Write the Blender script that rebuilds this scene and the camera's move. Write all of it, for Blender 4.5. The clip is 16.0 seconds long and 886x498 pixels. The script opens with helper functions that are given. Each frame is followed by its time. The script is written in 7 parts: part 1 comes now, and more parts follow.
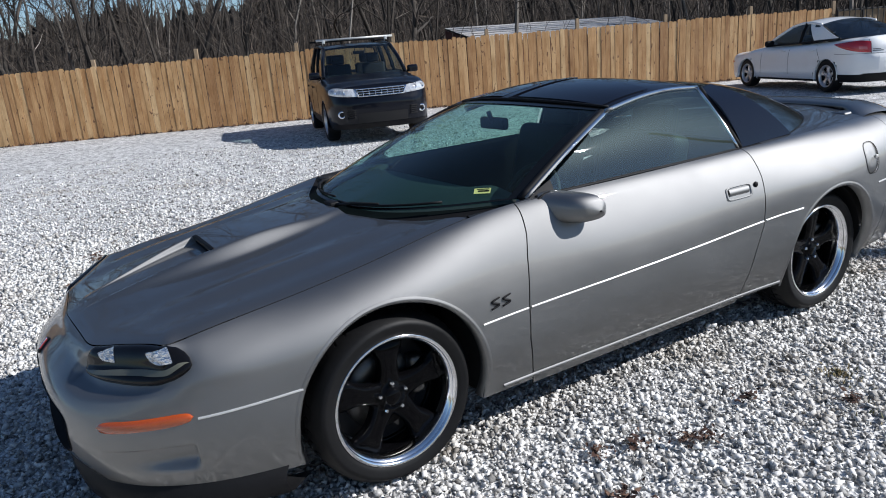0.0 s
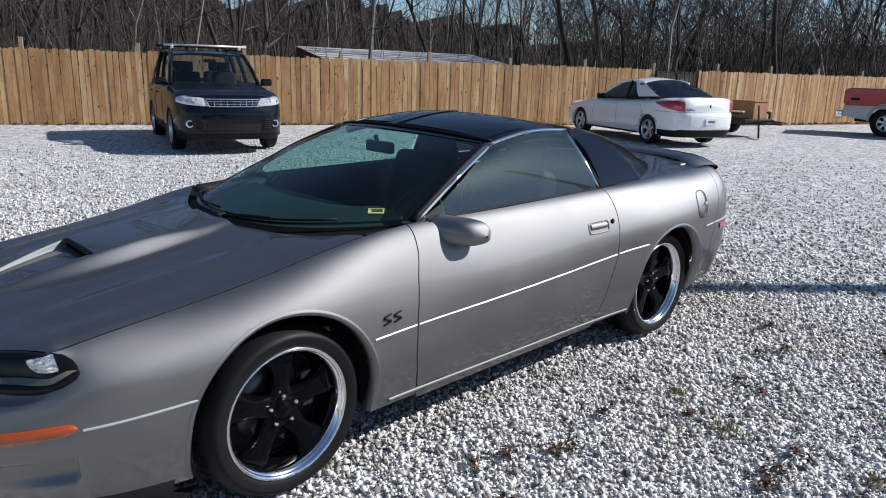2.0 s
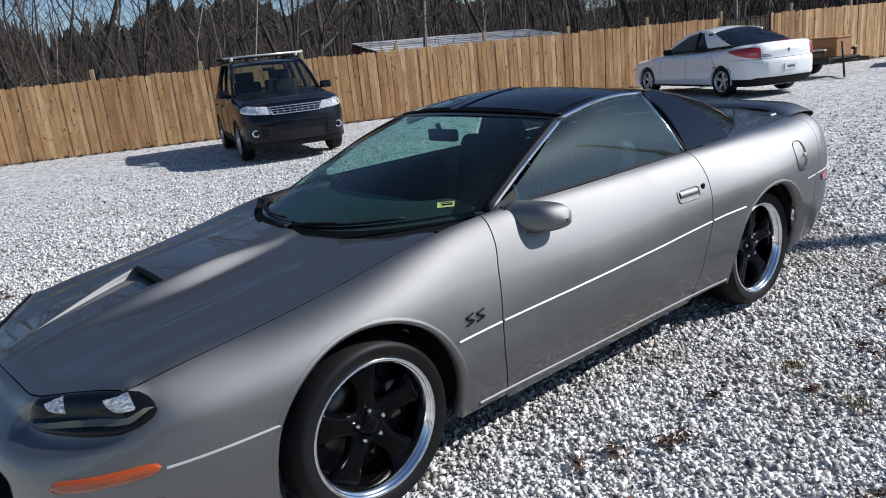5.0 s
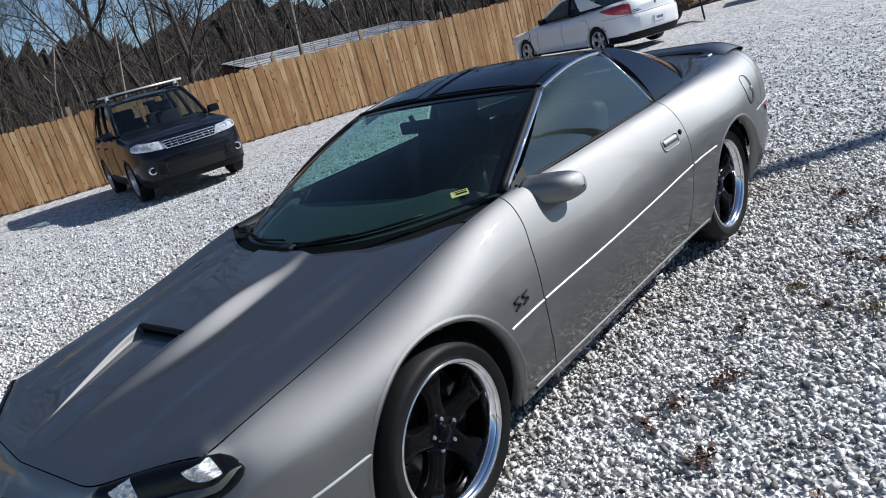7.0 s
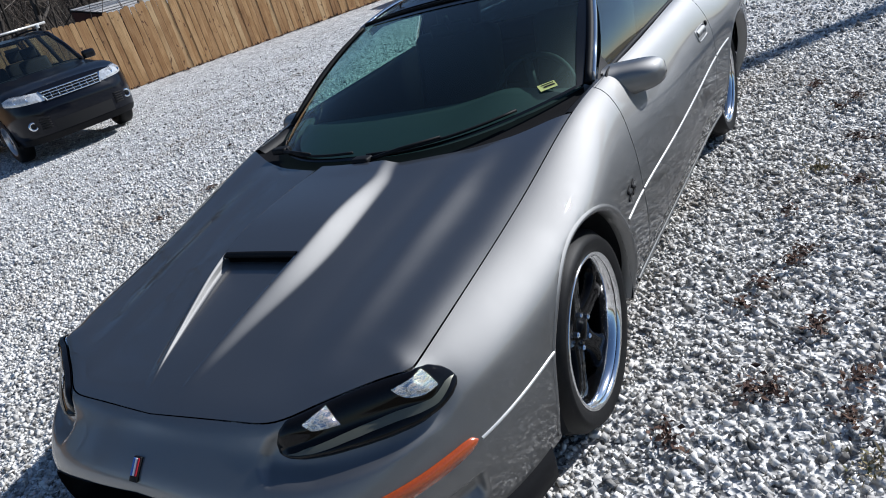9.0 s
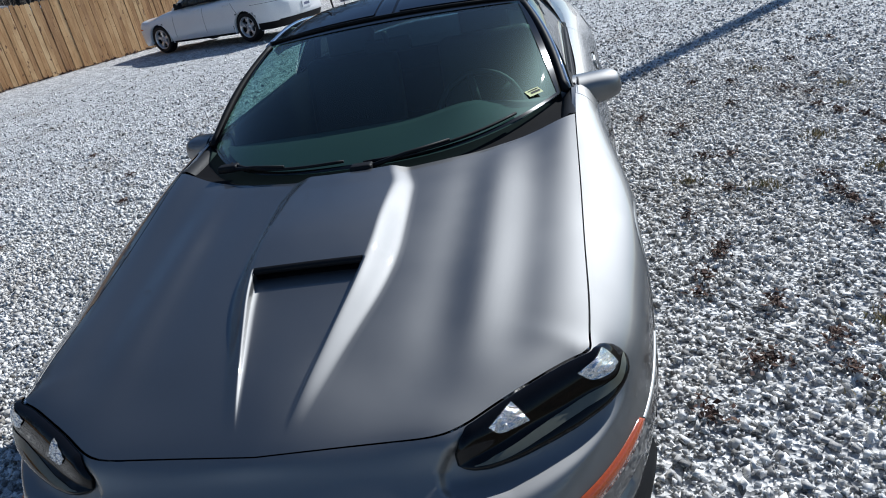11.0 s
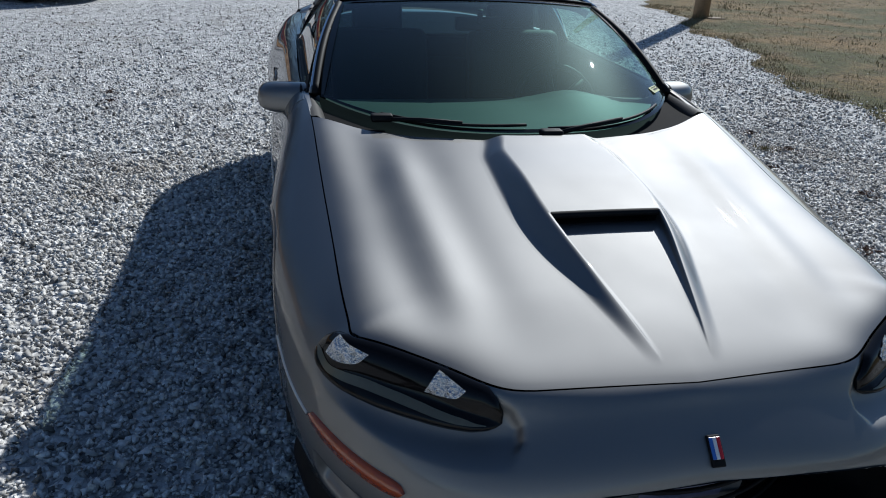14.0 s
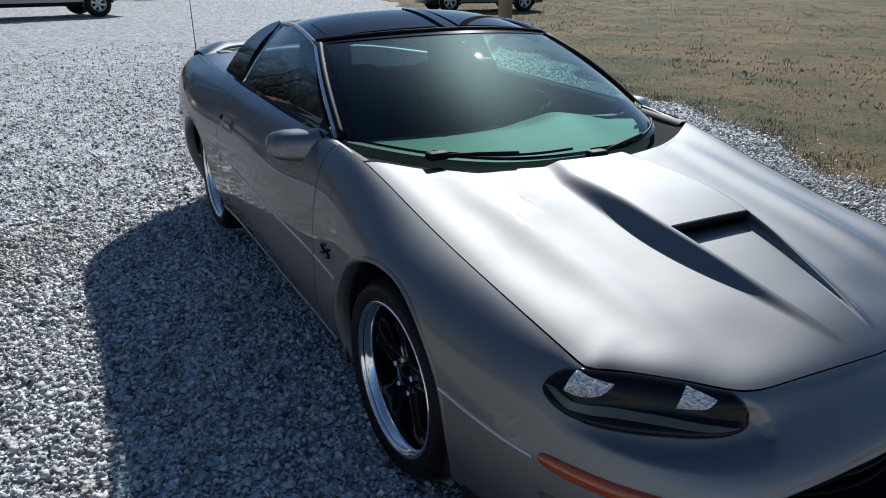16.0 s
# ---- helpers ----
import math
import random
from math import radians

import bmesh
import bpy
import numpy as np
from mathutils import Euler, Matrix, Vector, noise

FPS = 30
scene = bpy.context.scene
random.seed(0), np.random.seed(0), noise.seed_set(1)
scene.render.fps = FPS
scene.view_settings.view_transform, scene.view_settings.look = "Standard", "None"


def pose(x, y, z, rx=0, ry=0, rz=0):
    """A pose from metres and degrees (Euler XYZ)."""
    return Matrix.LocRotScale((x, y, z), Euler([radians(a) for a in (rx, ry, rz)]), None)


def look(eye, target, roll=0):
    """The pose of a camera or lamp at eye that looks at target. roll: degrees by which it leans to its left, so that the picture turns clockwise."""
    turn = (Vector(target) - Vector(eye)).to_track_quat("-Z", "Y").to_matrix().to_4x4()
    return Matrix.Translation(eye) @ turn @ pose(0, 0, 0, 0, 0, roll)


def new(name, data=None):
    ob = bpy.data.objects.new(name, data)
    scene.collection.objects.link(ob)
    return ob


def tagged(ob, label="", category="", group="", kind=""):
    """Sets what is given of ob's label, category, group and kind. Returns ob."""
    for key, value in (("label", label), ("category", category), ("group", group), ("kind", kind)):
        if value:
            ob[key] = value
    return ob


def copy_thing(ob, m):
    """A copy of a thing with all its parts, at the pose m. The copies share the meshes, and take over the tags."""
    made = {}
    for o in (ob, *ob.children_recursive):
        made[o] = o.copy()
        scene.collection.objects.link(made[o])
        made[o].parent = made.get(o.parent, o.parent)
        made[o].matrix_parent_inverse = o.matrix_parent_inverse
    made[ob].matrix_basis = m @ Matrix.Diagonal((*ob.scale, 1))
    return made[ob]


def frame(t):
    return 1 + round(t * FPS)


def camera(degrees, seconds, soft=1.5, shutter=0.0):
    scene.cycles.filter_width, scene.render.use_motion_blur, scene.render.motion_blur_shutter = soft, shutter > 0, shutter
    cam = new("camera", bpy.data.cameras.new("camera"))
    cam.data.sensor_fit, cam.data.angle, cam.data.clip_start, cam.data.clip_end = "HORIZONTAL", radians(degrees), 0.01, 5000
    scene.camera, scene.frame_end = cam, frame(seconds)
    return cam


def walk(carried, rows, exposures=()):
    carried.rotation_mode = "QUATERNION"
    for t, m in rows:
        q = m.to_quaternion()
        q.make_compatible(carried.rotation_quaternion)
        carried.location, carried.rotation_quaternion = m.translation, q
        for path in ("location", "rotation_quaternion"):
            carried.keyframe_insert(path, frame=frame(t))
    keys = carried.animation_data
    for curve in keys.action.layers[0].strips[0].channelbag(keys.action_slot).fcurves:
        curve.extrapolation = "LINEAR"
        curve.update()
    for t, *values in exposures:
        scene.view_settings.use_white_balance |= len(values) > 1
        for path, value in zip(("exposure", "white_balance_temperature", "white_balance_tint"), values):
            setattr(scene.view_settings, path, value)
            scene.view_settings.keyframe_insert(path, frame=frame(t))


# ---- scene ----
cam = camera(63.7, 16.0, 1.0)
PATH = [
    (0, (-1.023, -2.957, 1.533), (-0.052, -1.295, 0.988), -4.7),
    (0.5, (-1.024, -2.894, 1.549), (-0.003, -1.276, 0.969), -4.5),
    (1, (-1.133, -2.873, 1.544), (-0.084, -1.246, 1.039), -4.8),
    (1.5, (-1.216, -2.88, 1.559), (-0.032, -1.364, 1.01), -1.3),
    (2, (-1.271, -2.909, 1.549), (0.075, -1.514, 1.057), 1.7),
    (2.5, (-1.247, -2.881, 1.56), (0.148, -1.536, 1.062), 0.6),
    (3, (-1.225, -2.847, 1.549), (0.243, -1.578, 1.065), 1.6),
    (3.5, (-1.202, -2.805, 1.532), (0.228, -1.503, 1.021), 1.9),
    (4, (-1.123, -2.788, 1.541), (0.16, -1.338, 1.039), -0.7),
    (4.2, (-1.088, -2.78, 1.525), (0.126, -1.272, 1.022), -1.6),
    (6.3, (-1.342, -2.619, 1.562), (-0.081, -1.17, 1.005), -11.0),
    (6.5, (-1.37, -2.563, 1.564), (-0.069, -1.162, 0.98), -10.1),
    (7, (-1.405, -2.36, 1.57), (-0.036, -1.024, 0.985), -14.9),
    (7.5, (-1.543, -2.169, 1.576), (-0.178, -0.87, 0.906), -14.6),
    (8, (-1.73, -1.977, 1.582), (-0.23, -0.87, 0.857), -18.3),
    (8.5, (-1.806, -1.825, 1.575), (-0.29, -0.777, 0.798), -15.5),
    (9, (-1.796, -1.629, 1.59), (-0.306, -0.573, 0.776), -17.0),
    (9.5, (-1.879, -1.409, 1.582), (-0.299, -0.488, 0.772), -14.7),
    (9.7, (-1.957, -1.321, 1.589), (-0.363, -0.436, 0.767), -17.4),
    (11.8, (-2.122, -0.318, 1.565), (-0.292, -0.161, 0.773), -5.8),
    (12, (-2.154, -0.226, 1.567), (-0.322, -0.062, 0.781), -4.8),
    (12.5, (-2.104, 0.012, 1.523), (-0.24, 0.097, 0.802), -2.2),
    (13, (-2.057, 0.259, 1.505), (-0.239, 0.199, 0.674), -1.9),
    (13.5, (-2.104, 0.562, 1.513), (-0.269, 0.388, 0.736), -0.1),
    (14, (-2.081, 0.792, 1.499), (-0.293, 0.408, 0.69), 2.3),
    (14.5, (-1.954, 0.961, 1.496), (-0.201, 0.499, 0.652), -3.5),
    (15, (-1.907, 1.221, 1.509), (-0.185, 0.585, 0.716), -3.2),
    (15.5, (-1.904, 1.487, 1.54), (-0.249, 0.692, 0.745), -1.4),
    (16, (-1.781, 1.629, 1.519), (-0.15, 0.737, 0.78), 0.5),
]
EXPOSURES = [(0.0, 0.25, 6180, 10), (7.0, 0.23, 6150, 10), (9.7, 0.17, 6030, 9), (11.8, 0.06, 5900, 7), (13.5, -0.20, 6010, 7), (14.5, -0.17, 6010, 7), (16.0, -0.03, 6010, 7)]
walk(cam, [(t, look(eye, target, roll)) for t, eye, target, roll in PATH], EXPOSURES)

# ---- world and sun ----
SUN_AZ, SUN_EL = math.atan2(9.3, -7.55), radians(36)
sky_world = bpy.data.worlds.new("sky")
scene.world = sky_world
sky_world.use_nodes = True
wn = sky_world.node_tree.nodes
sky = wn.new("ShaderNodeTexSky")
sky.sky_type = "NISHITA"
sky.sun_disc = False
sky.sun_elevation, sky.sun_rotation = SUN_EL, SUN_AZ
sky.air_density, sky.dust_density, sky.ozone_density, sky.altitude = 1.0, 0.4, 3.5, 1200
wn["Background"].inputs[1].default_value = 0.08
sky_world.node_tree.links.new(sky.outputs[0], wn["Background"].inputs[0])
sun_data = bpy.data.lights.new("sun", "SUN")
sun_data.energy, sun_data.angle, sun_data.color = 4.9, radians(0.55), (1.0, 0.965, 0.92)
sun = new("sun", sun_data)
sun_dir = Vector((math.sin(SUN_AZ) * math.cos(SUN_EL), math.cos(SUN_AZ) * math.cos(SUN_EL), math.sin(SUN_EL)))
sun.matrix_world = Matrix.Translation(sun_dir * 60) @ sun_dir.to_track_quat("Z", "Y").to_matrix().to_4x4()


# ---- materials ----
class Mat:
    """A node material with a Principled shader and short ways to add to it."""

    def __init__(self, name, color, rough=0.5, metal=0.0, **more):
        self.m = bpy.data.materials.new(name)
        self.m.use_nodes = True
        self.t = self.m.node_tree
        self.b = self.t.nodes["Principled BSDF"]
        self.b.inputs["Base Color"].default_value = (*color, 1)
        self.b.inputs["Roughness"].default_value = rough
        self.b.inputs["Metallic"].default_value = metal
        for key, value in more.items():
            self.b.inputs[key.replace("_", " ")].default_value = value
        self.color = color

    def node(self, kind, **values):
        n = self.t.nodes.new(kind)
        for key, value in values.items():
            n.inputs[key.replace("_", " ")].default_value = value
        return n

    def link(self, a, b):
        self.t.links.new(a, b)

    def coords(self, scale=(1, 1, 1), space="Object"):
        c = self.node("ShaderNodeTexCoord")
        m = self.node("ShaderNodeMapping")
        m.inputs["Scale"].default_value = scale
        self.link(c.outputs[space], m.inputs[0])
        return m.outputs[0]

    def noise(self, scale, detail=4.0, rough=0.55, at=None):
        n = self.node("ShaderNodeTexNoise", Scale=scale, Detail=detail, Roughness=rough)
        self.link(at or self.coords(), n.inputs["Vector"])
        return n.outputs["Fac"]

    def ramp(self, fac, *stops):
        r = self.node("ShaderNodeValToRGB")
        e = r.color_ramp.elements
        while len(e) < len(stops):
            e.new(0.5)
        for el, (p, c) in zip(e, stops):
            el.position, el.color = p, (*c, 1)
        self.link(fac, r.inputs[0])
        return r.outputs[0]

    def mix(self, fac, a, b, how="MIX"):
        n = self.t.nodes.new("ShaderNodeMix")
        n.data_type, n.blend_type = "RGBA", how
        for sock, v in ((n.inputs[0], fac), (n.inputs[6], a), (n.inputs[7], b)):
            if hasattr(v, "links"):
                self.link(v, sock)
            else:
                sock.default_value = v if isinstance(v, float) else (*v, 1)
        return n.outputs[2]

    def bump(self, fac, strength, distance):
        n = self.node("ShaderNodeBump", Strength=strength, Distance=distance)
        self.link(fac, n.inputs["Height"])
        self.link(n.outputs[0], self.b.inputs["Normal"])
        return self

    def base(self, sock):
        self.link(sock, self.b.inputs["Base Color"])
        return self

    def vary(self, scale=30.0, amount=0.12, bump=0.0, distance=0.002, rough=0.0):
        """Two scales of uneven tone, and fine relief."""
        a, b = self.noise(scale), self.noise(scale / 9, 3.0)
        lo = tuple(c * (1 - amount) for c in self.color)
        hi = tuple(min(1, c * (1 + amount)) for c in self.color)
        self.base(self.mix(0.45, self.ramp(a, (0.3, lo), (0.7, hi)), self.ramp(b, (0.3, lo), (0.7, hi))))
        if bump:
            self.bump(a, bump, distance)
        if rough:
            r = self.node("ShaderNodeMapRange", To_Min=self.b.inputs["Roughness"].default_value - rough, To_Max=self.b.inputs["Roughness"].default_value + rough)
            self.link(b, r.inputs[0])
            self.link(r.outputs[0], self.b.inputs["Roughness"])
        return self


def paint(name, color, metal=0.0, rough=0.4, coat=1.0, coat_rough=0.04, dust=0.03, spec=0.5):
    k = Mat(name, color, rough, metal, Coat_Weight=coat, Coat_Roughness=coat_rough, Specular_IOR_Level=spec)
    f = k.noise(2200.0, 1.0)
    g = k.noise(3.0, 4.0)
    lo = tuple(c * 0.92 for c in color)
    hi = tuple(min(1, c * 1.08) for c in color)
    fine = k.ramp(f, (0.35, lo), (0.65, hi))
    k.base(k.mix(k.ramp(g, (0.45, (0, 0, 0)), (0.8, (dust * 8,) * 3)), fine, (0.42, 0.40, 0.37)))
    return k.m


def flake_paint(name, color, rough):
    """Metallic paint: a soft flake layer with a short falloff, a little pigment, and clear lacquer on top."""
    m = bpy.data.materials.new(name)
    m.use_nodes = True
    t = m.node_tree
    t.nodes.remove(t.nodes["Principled BSDF"])
    flake, pigment, lacquer, body, coat, rim, fine, blot, at, tone, dull = (t.nodes.new("ShaderNode" + n) for n in ("BsdfGlossy", "BsdfDiffuse", "BsdfGlossy", "MixShader", "MixShader", "Fresnel", "TexNoise", "TexNoise", "TexCoord", "ValToRGB", "MapRange"))
    flake.distribution = "BECKMANN"
    lacquer.inputs["Roughness"].default_value = 0.02
    pigment.inputs["Color"].default_value = (*(0.9 * c for c in color), 1)
    body.inputs[0].default_value = 0.15
    rim.inputs["IOR"].default_value = 1.5
    fine.inputs["Scale"].default_value, blot.inputs["Scale"].default_value, blot.inputs["Detail"].default_value = 2200, 2.5, 5
    e = tone.color_ramp.elements
    e[0].position, e[0].color = 0.35, (*(0.93 * c for c in color), 1)
    e[1].position, e[1].color = 0.65, (*(1.07 * c for c in color), 1)
    dull.inputs["From Min"].default_value, dull.inputs["From Max"].default_value = 0.35, 0.70
    dull.inputs["To Min"].default_value, dull.inputs["To Max"].default_value = rough - 0.02, rough + 0.03
    for a, b in ((at.outputs["Object"], fine.inputs["Vector"]), (at.outputs["Object"], blot.inputs["Vector"]), (fine.outputs["Fac"], tone.inputs[0]), (tone.outputs[0], flake.inputs["Color"]),
                 (blot.outputs["Fac"], dull.inputs[0]), (dull.outputs[0], flake.inputs["Roughness"]), (flake.outputs[0], body.inputs[1]), (pigment.outputs[0], body.inputs[2]),
                 (rim.outputs[0], coat.inputs[0]), (body.outputs[0], coat.inputs[1]), (lacquer.outputs[0], coat.inputs[2]), (coat.outputs[0], t.nodes["Material Output"].inputs[0])):
        t.links.new(a, b)
    return m


def glass(name, tint, gloss=1.0, rough=0.01, film=0.02):
    """Thin tinted glass: clear through, a mirror layer that grows at the rim, and a faint film of dust."""
    m = bpy.data.materials.new(name)
    m.use_nodes = True
    t = m.node_tree
    t.nodes.remove(t.nodes["Principled BSDF"])
    a, b, c, x, z, f, p, g = (t.nodes.new("ShaderNode" + n) for n in ("BsdfTransparent", "BsdfGlossy", "BsdfGlossy", "MixShader", "MixShader", "LayerWeight", "Math", "Math"))
    a.inputs[0].default_value = (*tint, 1)
    b.inputs["Roughness"].default_value, c.inputs["Roughness"].default_value = rough, 0.46
    c.inputs["Color"].default_value = (0.70, 0.95, 0.90, 1)
    f.inputs[0].default_value = 0.5
    p.operation, g.operation = "POWER", "MULTIPLY_ADD"
    p.inputs[1].default_value, g.inputs[1].default_value, g.inputs[2].default_value = 4.2, 0.92, 0.045 * gloss
    z.inputs[0].default_value = film
    t.links.new(f.outputs["Facing"], p.inputs[0])
    t.links.new(p.outputs[0], g.inputs[0])
    t.links.new(a.outputs[0], z.inputs[1])
    t.links.new(c.outputs[0], z.inputs[2])
    t.links.new(g.outputs[0], x.inputs[0])
    t.links.new(z.outputs[0], x.inputs[1])
    t.links.new(b.outputs[0], x.inputs[2])
    t.links.new(x.outputs[0], t.nodes["Material Output"].inputs[0])
    return m


PEWTER = flake_paint("pewter_paint", (0.222, 0.221, 0.218), 0.61)
# Pale trim; on the coupe's moulding this tone is a painted highlight.
TRIM_AND_GLINT = Mat("trim_and_glint", (0.66, 0.65, 0.62), 0.3, 0.5).vary(40, 0.05).m
ROOF_BLACK = paint("roof_black", (0.005, 0.006, 0.011), 0.0, 0.3, 0.9, 0.03, 0.0, 0.0)
GAP = Mat("seam_shadow", (0.006, 0.006, 0.007), 0.9).m
PLASTIC = Mat("black_plastic", (0.007, 0.007, 0.008), 0.6, 0.0, Specular_IOR_Level=0.18).vary(120, 0.25, 0.15, 0.001).m
RUBBER = Mat("tyre_rubber", (0.0065, 0.0065, 0.007), 0.55, 0.0, Specular_IOR_Level=0.22).vary(60, 0.3, 0.2, 0.0015, 0.06).m
RIM_BLACK = Mat("gloss_black_rim", (0.0025, 0.0025, 0.003), 0.08, 0.0, Specular_IOR_Level=0.10).m
POLISHED = Mat("polished_aluminium", (0.86, 0.86, 0.87), 0.12, 1.0).vary(15, 0.05, 0.0, 0.0, 0.05).m
STEEL = Mat("brake_steel", (0.13, 0.125, 0.12), 0.4, 0.9).vary(80, 0.15).m
CHROME = Mat("chrome", (0.82, 0.83, 0.85), 0.08, 1.0).m
GLASS = glass("green_tinted_glass", (0.54, 0.80, 0.73), 0.70, 0.01, 0.018)
HATCH_GLASS = glass("hatch_glass", (0.05, 0.06, 0.065), 1.3, 0.01, 0.004)
SIDE_GLASS = glass("side_glass", (0.60, 0.80, 0.75), 2.8, 0.01, 0.010)
DARK_GLASS = glass("dark_glass", (0.16, 0.19, 0.21), 1.3, 0.01, 0.004)
LAMP_SMOKE = Mat("smoked_lens", (0.005, 0.005, 0.006), 0.04, 0.0, Specular_IOR_Level=0.22).m
LAMP_BEZEL = Mat("lamp_bezel", (0.12, 0.122, 0.095), 0.3, 0.2).vary(60, 0.1).m
LAMP_CLEAR = Mat("clear_lens", (0.75, 0.77, 0.78), 0.12, 0.35, Coat_Weight=1.0).vary(50, 0.2).m
REFLECTOR = Mat("lamp_reflector", (0.85, 0.88, 0.88), 0.10, 0.95).vary(55, 0.4, 1.0, 0.03).m
AMBER = Mat("amber_lens", (0.40, 0.064, 0.007), 0.18, 0.0, Coat_Weight=1.0).vary(180, 0.15, 0.4, 0.002).m
RED_LENS = Mat("red_lens", (0.42, 0.012, 0.02), 0.12, 0.0, Coat_Weight=1.0).vary(90, 0.15).m
COWL = Mat("cowl_plastic", (0.007, 0.007, 0.008), 0.85, 0.0, Specular_IOR_Level=0.08).vary(80, 0.25).m
FRIT = Mat("glass_frit", (0.004, 0.0045, 0.005), 0.12, 0.0, Specular_IOR_Level=0.4).vary(30, 0.2).m
DASH = Mat("dash_vinyl", (0.022, 0.025, 0.025), 0.6).vary(250, 0.2, 0.3, 0.001).m
SEAT = Mat("seat_leather", (0.010, 0.010, 0.011), 0.6, 0.0, Specular_IOR_Level=0.3).vary(160, 0.3, 0.4, 0.002).m
WHITE_PAINT = paint("white_paint", (0.80, 0.80, 0.79), 0.0, 0.35, 1.0, 0.05, 0.01)
NAVY_PAINT = paint("dark_blue_paint", (0.004, 0.005, 0.009), 0.0, 0.35, 0.55, 0.03, 0.0, 0.05)
RED_PAINT = paint("red_paint", (0.38, 0.012, 0.014), 0.0, 0.35, 1.0, 0.05, 0.01)
SILVER_PAINT = paint("silver_paint", (0.34, 0.335, 0.33), 0.6, 0.4, 0.7, 0.06, 0.02)
CHARCOAL = paint("charcoal_paint", (0.03, 0.031, 0.035), 0.4, 0.35, 1.0, 0.05, 0.01)
TAN_PAINT = paint("tan_paint", (0.35, 0.31, 0.24), 0.5, 0.4, 0.8, 0.05, 0.02)
CAR_GLASS = glass("car_glass", (0.62, 0.70, 0.70), 1.3, 0.01, 0.004)
HEAD_GLASS = Mat("headlamp_lens", (0.66, 0.67, 0.68), 0.08, 0.35, Coat_Weight=1.0).vary(35, 0.45, 0.3, 0.01).m
PINK_LENS = Mat("pale_red_lens", (0.55, 0.12, 0.12), 0.15, 0.0, Coat_Weight=1.0).vary(60, 0.15).m
PALE_BOARD = Mat("pale_board", (0.55, 0.50, 0.40), 0.8).vary(30, 0.15).m
BOXWOOD = Mat("brown_box", (0.33, 0.16, 0.065), 0.7).vary(10, 0.2).m
ALLOY = Mat("alloy_wheel", (0.62, 0.62, 0.63), 0.28, 0.85).vary(40, 0.1).m
PLATE = Mat("plate_white", (0.72, 0.73, 0.74), 0.4).vary(60, 0.1).m
PLATE_GREY = Mat("plate_grey", (0.07, 0.075, 0.078), 0.4).vary(25, 0.35).m
INK = Mat("plate_ink", (0.12, 0.13, 0.2), 0.6).m


# ---- mesh helpers ----
def mesh_of(name, verts, faces, smooth=True):
    me = bpy.data.meshes.new(name)
    me.from_pydata([tuple(map(float, v)) for v in verts], [], [tuple(map(int, f)) for f in faces])
    if smooth:
        me.polygons.foreach_set("use_smooth", [True] * len(me.polygons))
    me.update()
    return me


def part(name, shape, material, parent=None, label=""):
    """Links a bmesh or a mesh as one object under a thing or under a part."""
    if isinstance(shape, bmesh.types.BMesh):
        me = bpy.data.meshes.new(name)
        shape.to_mesh(me)
        shape.free()
    else:
        me = shape
    if not me.materials:
        me.materials.append(material)
    ob = new(name, me)
    ob.parent = parent
    if label:
        ob["label"] = label
    return ob


def thing(name, label, category, m=None, group="", kind=""):
    ob = new(name)
    ob.empty_display_size = 0.2
    if m is not None:
        ob.matrix_world = m
    return tagged(ob, label, category, group, kind)


def grid_faces(n, m, flip=False, keep=None):
    out = []
    for i in range(n - 1):
        for j in range(m - 1):
            if keep is not None and not keep[i][j]:
                continue
            q = (i * m + j, (i + 1) * m + j, (i + 1) * m + j + 1, i * m + j + 1)
            out.append(q[::-1] if flip else q)
    return out


def grid(name, P, flip=None, keep=None, thick=0.0, core=(1.3, 0, 0.45)):
    """A mesh from an array of points n x m x 3 that faces away from the core, with its edge folded inward by thick."""
    P = np.asarray(P, float)
    n, m, _ = P.shape
    N = np.cross(np.gradient(P, axis=0), np.gradient(P, axis=1))
    N /= np.linalg.norm(N, axis=2, keepdims=True) + 1e-12
    away = float(((P - np.asarray(core)) * N).sum(-1).mean())
    flip = away < 0
    verts, faces = list(P.reshape(-1, 3)), grid_faces(n, m, flip, keep)
    if thick:
        N *= -1 if flip else 1
        back = P - N * thick
        ring = [(i, 0) for i in range(n)] + [(n - 1, j) for j in range(1, m)] + [(i, m - 1) for i in range(n - 2, -1, -1)] + [(0, j) for j in range(m - 2, 0, -1)]
        start = len(verts)
        verts += [P[i, j] for i, j in ring] + [back[i, j] for i, j in ring]
        k = len(ring)
        for a in range(k):
            b = (a + 1) % k
            if keep is not None:
                i, j = (min(ring[a][d], ring[b][d], (n, m)[d] - 2) for d in (0, 1))
                if not keep[i][j]:
                    continue
            faces.append((start + a, start + b, start + k + b, start + k + a))
    me = mesh_of(name, verts, faces)
    return me


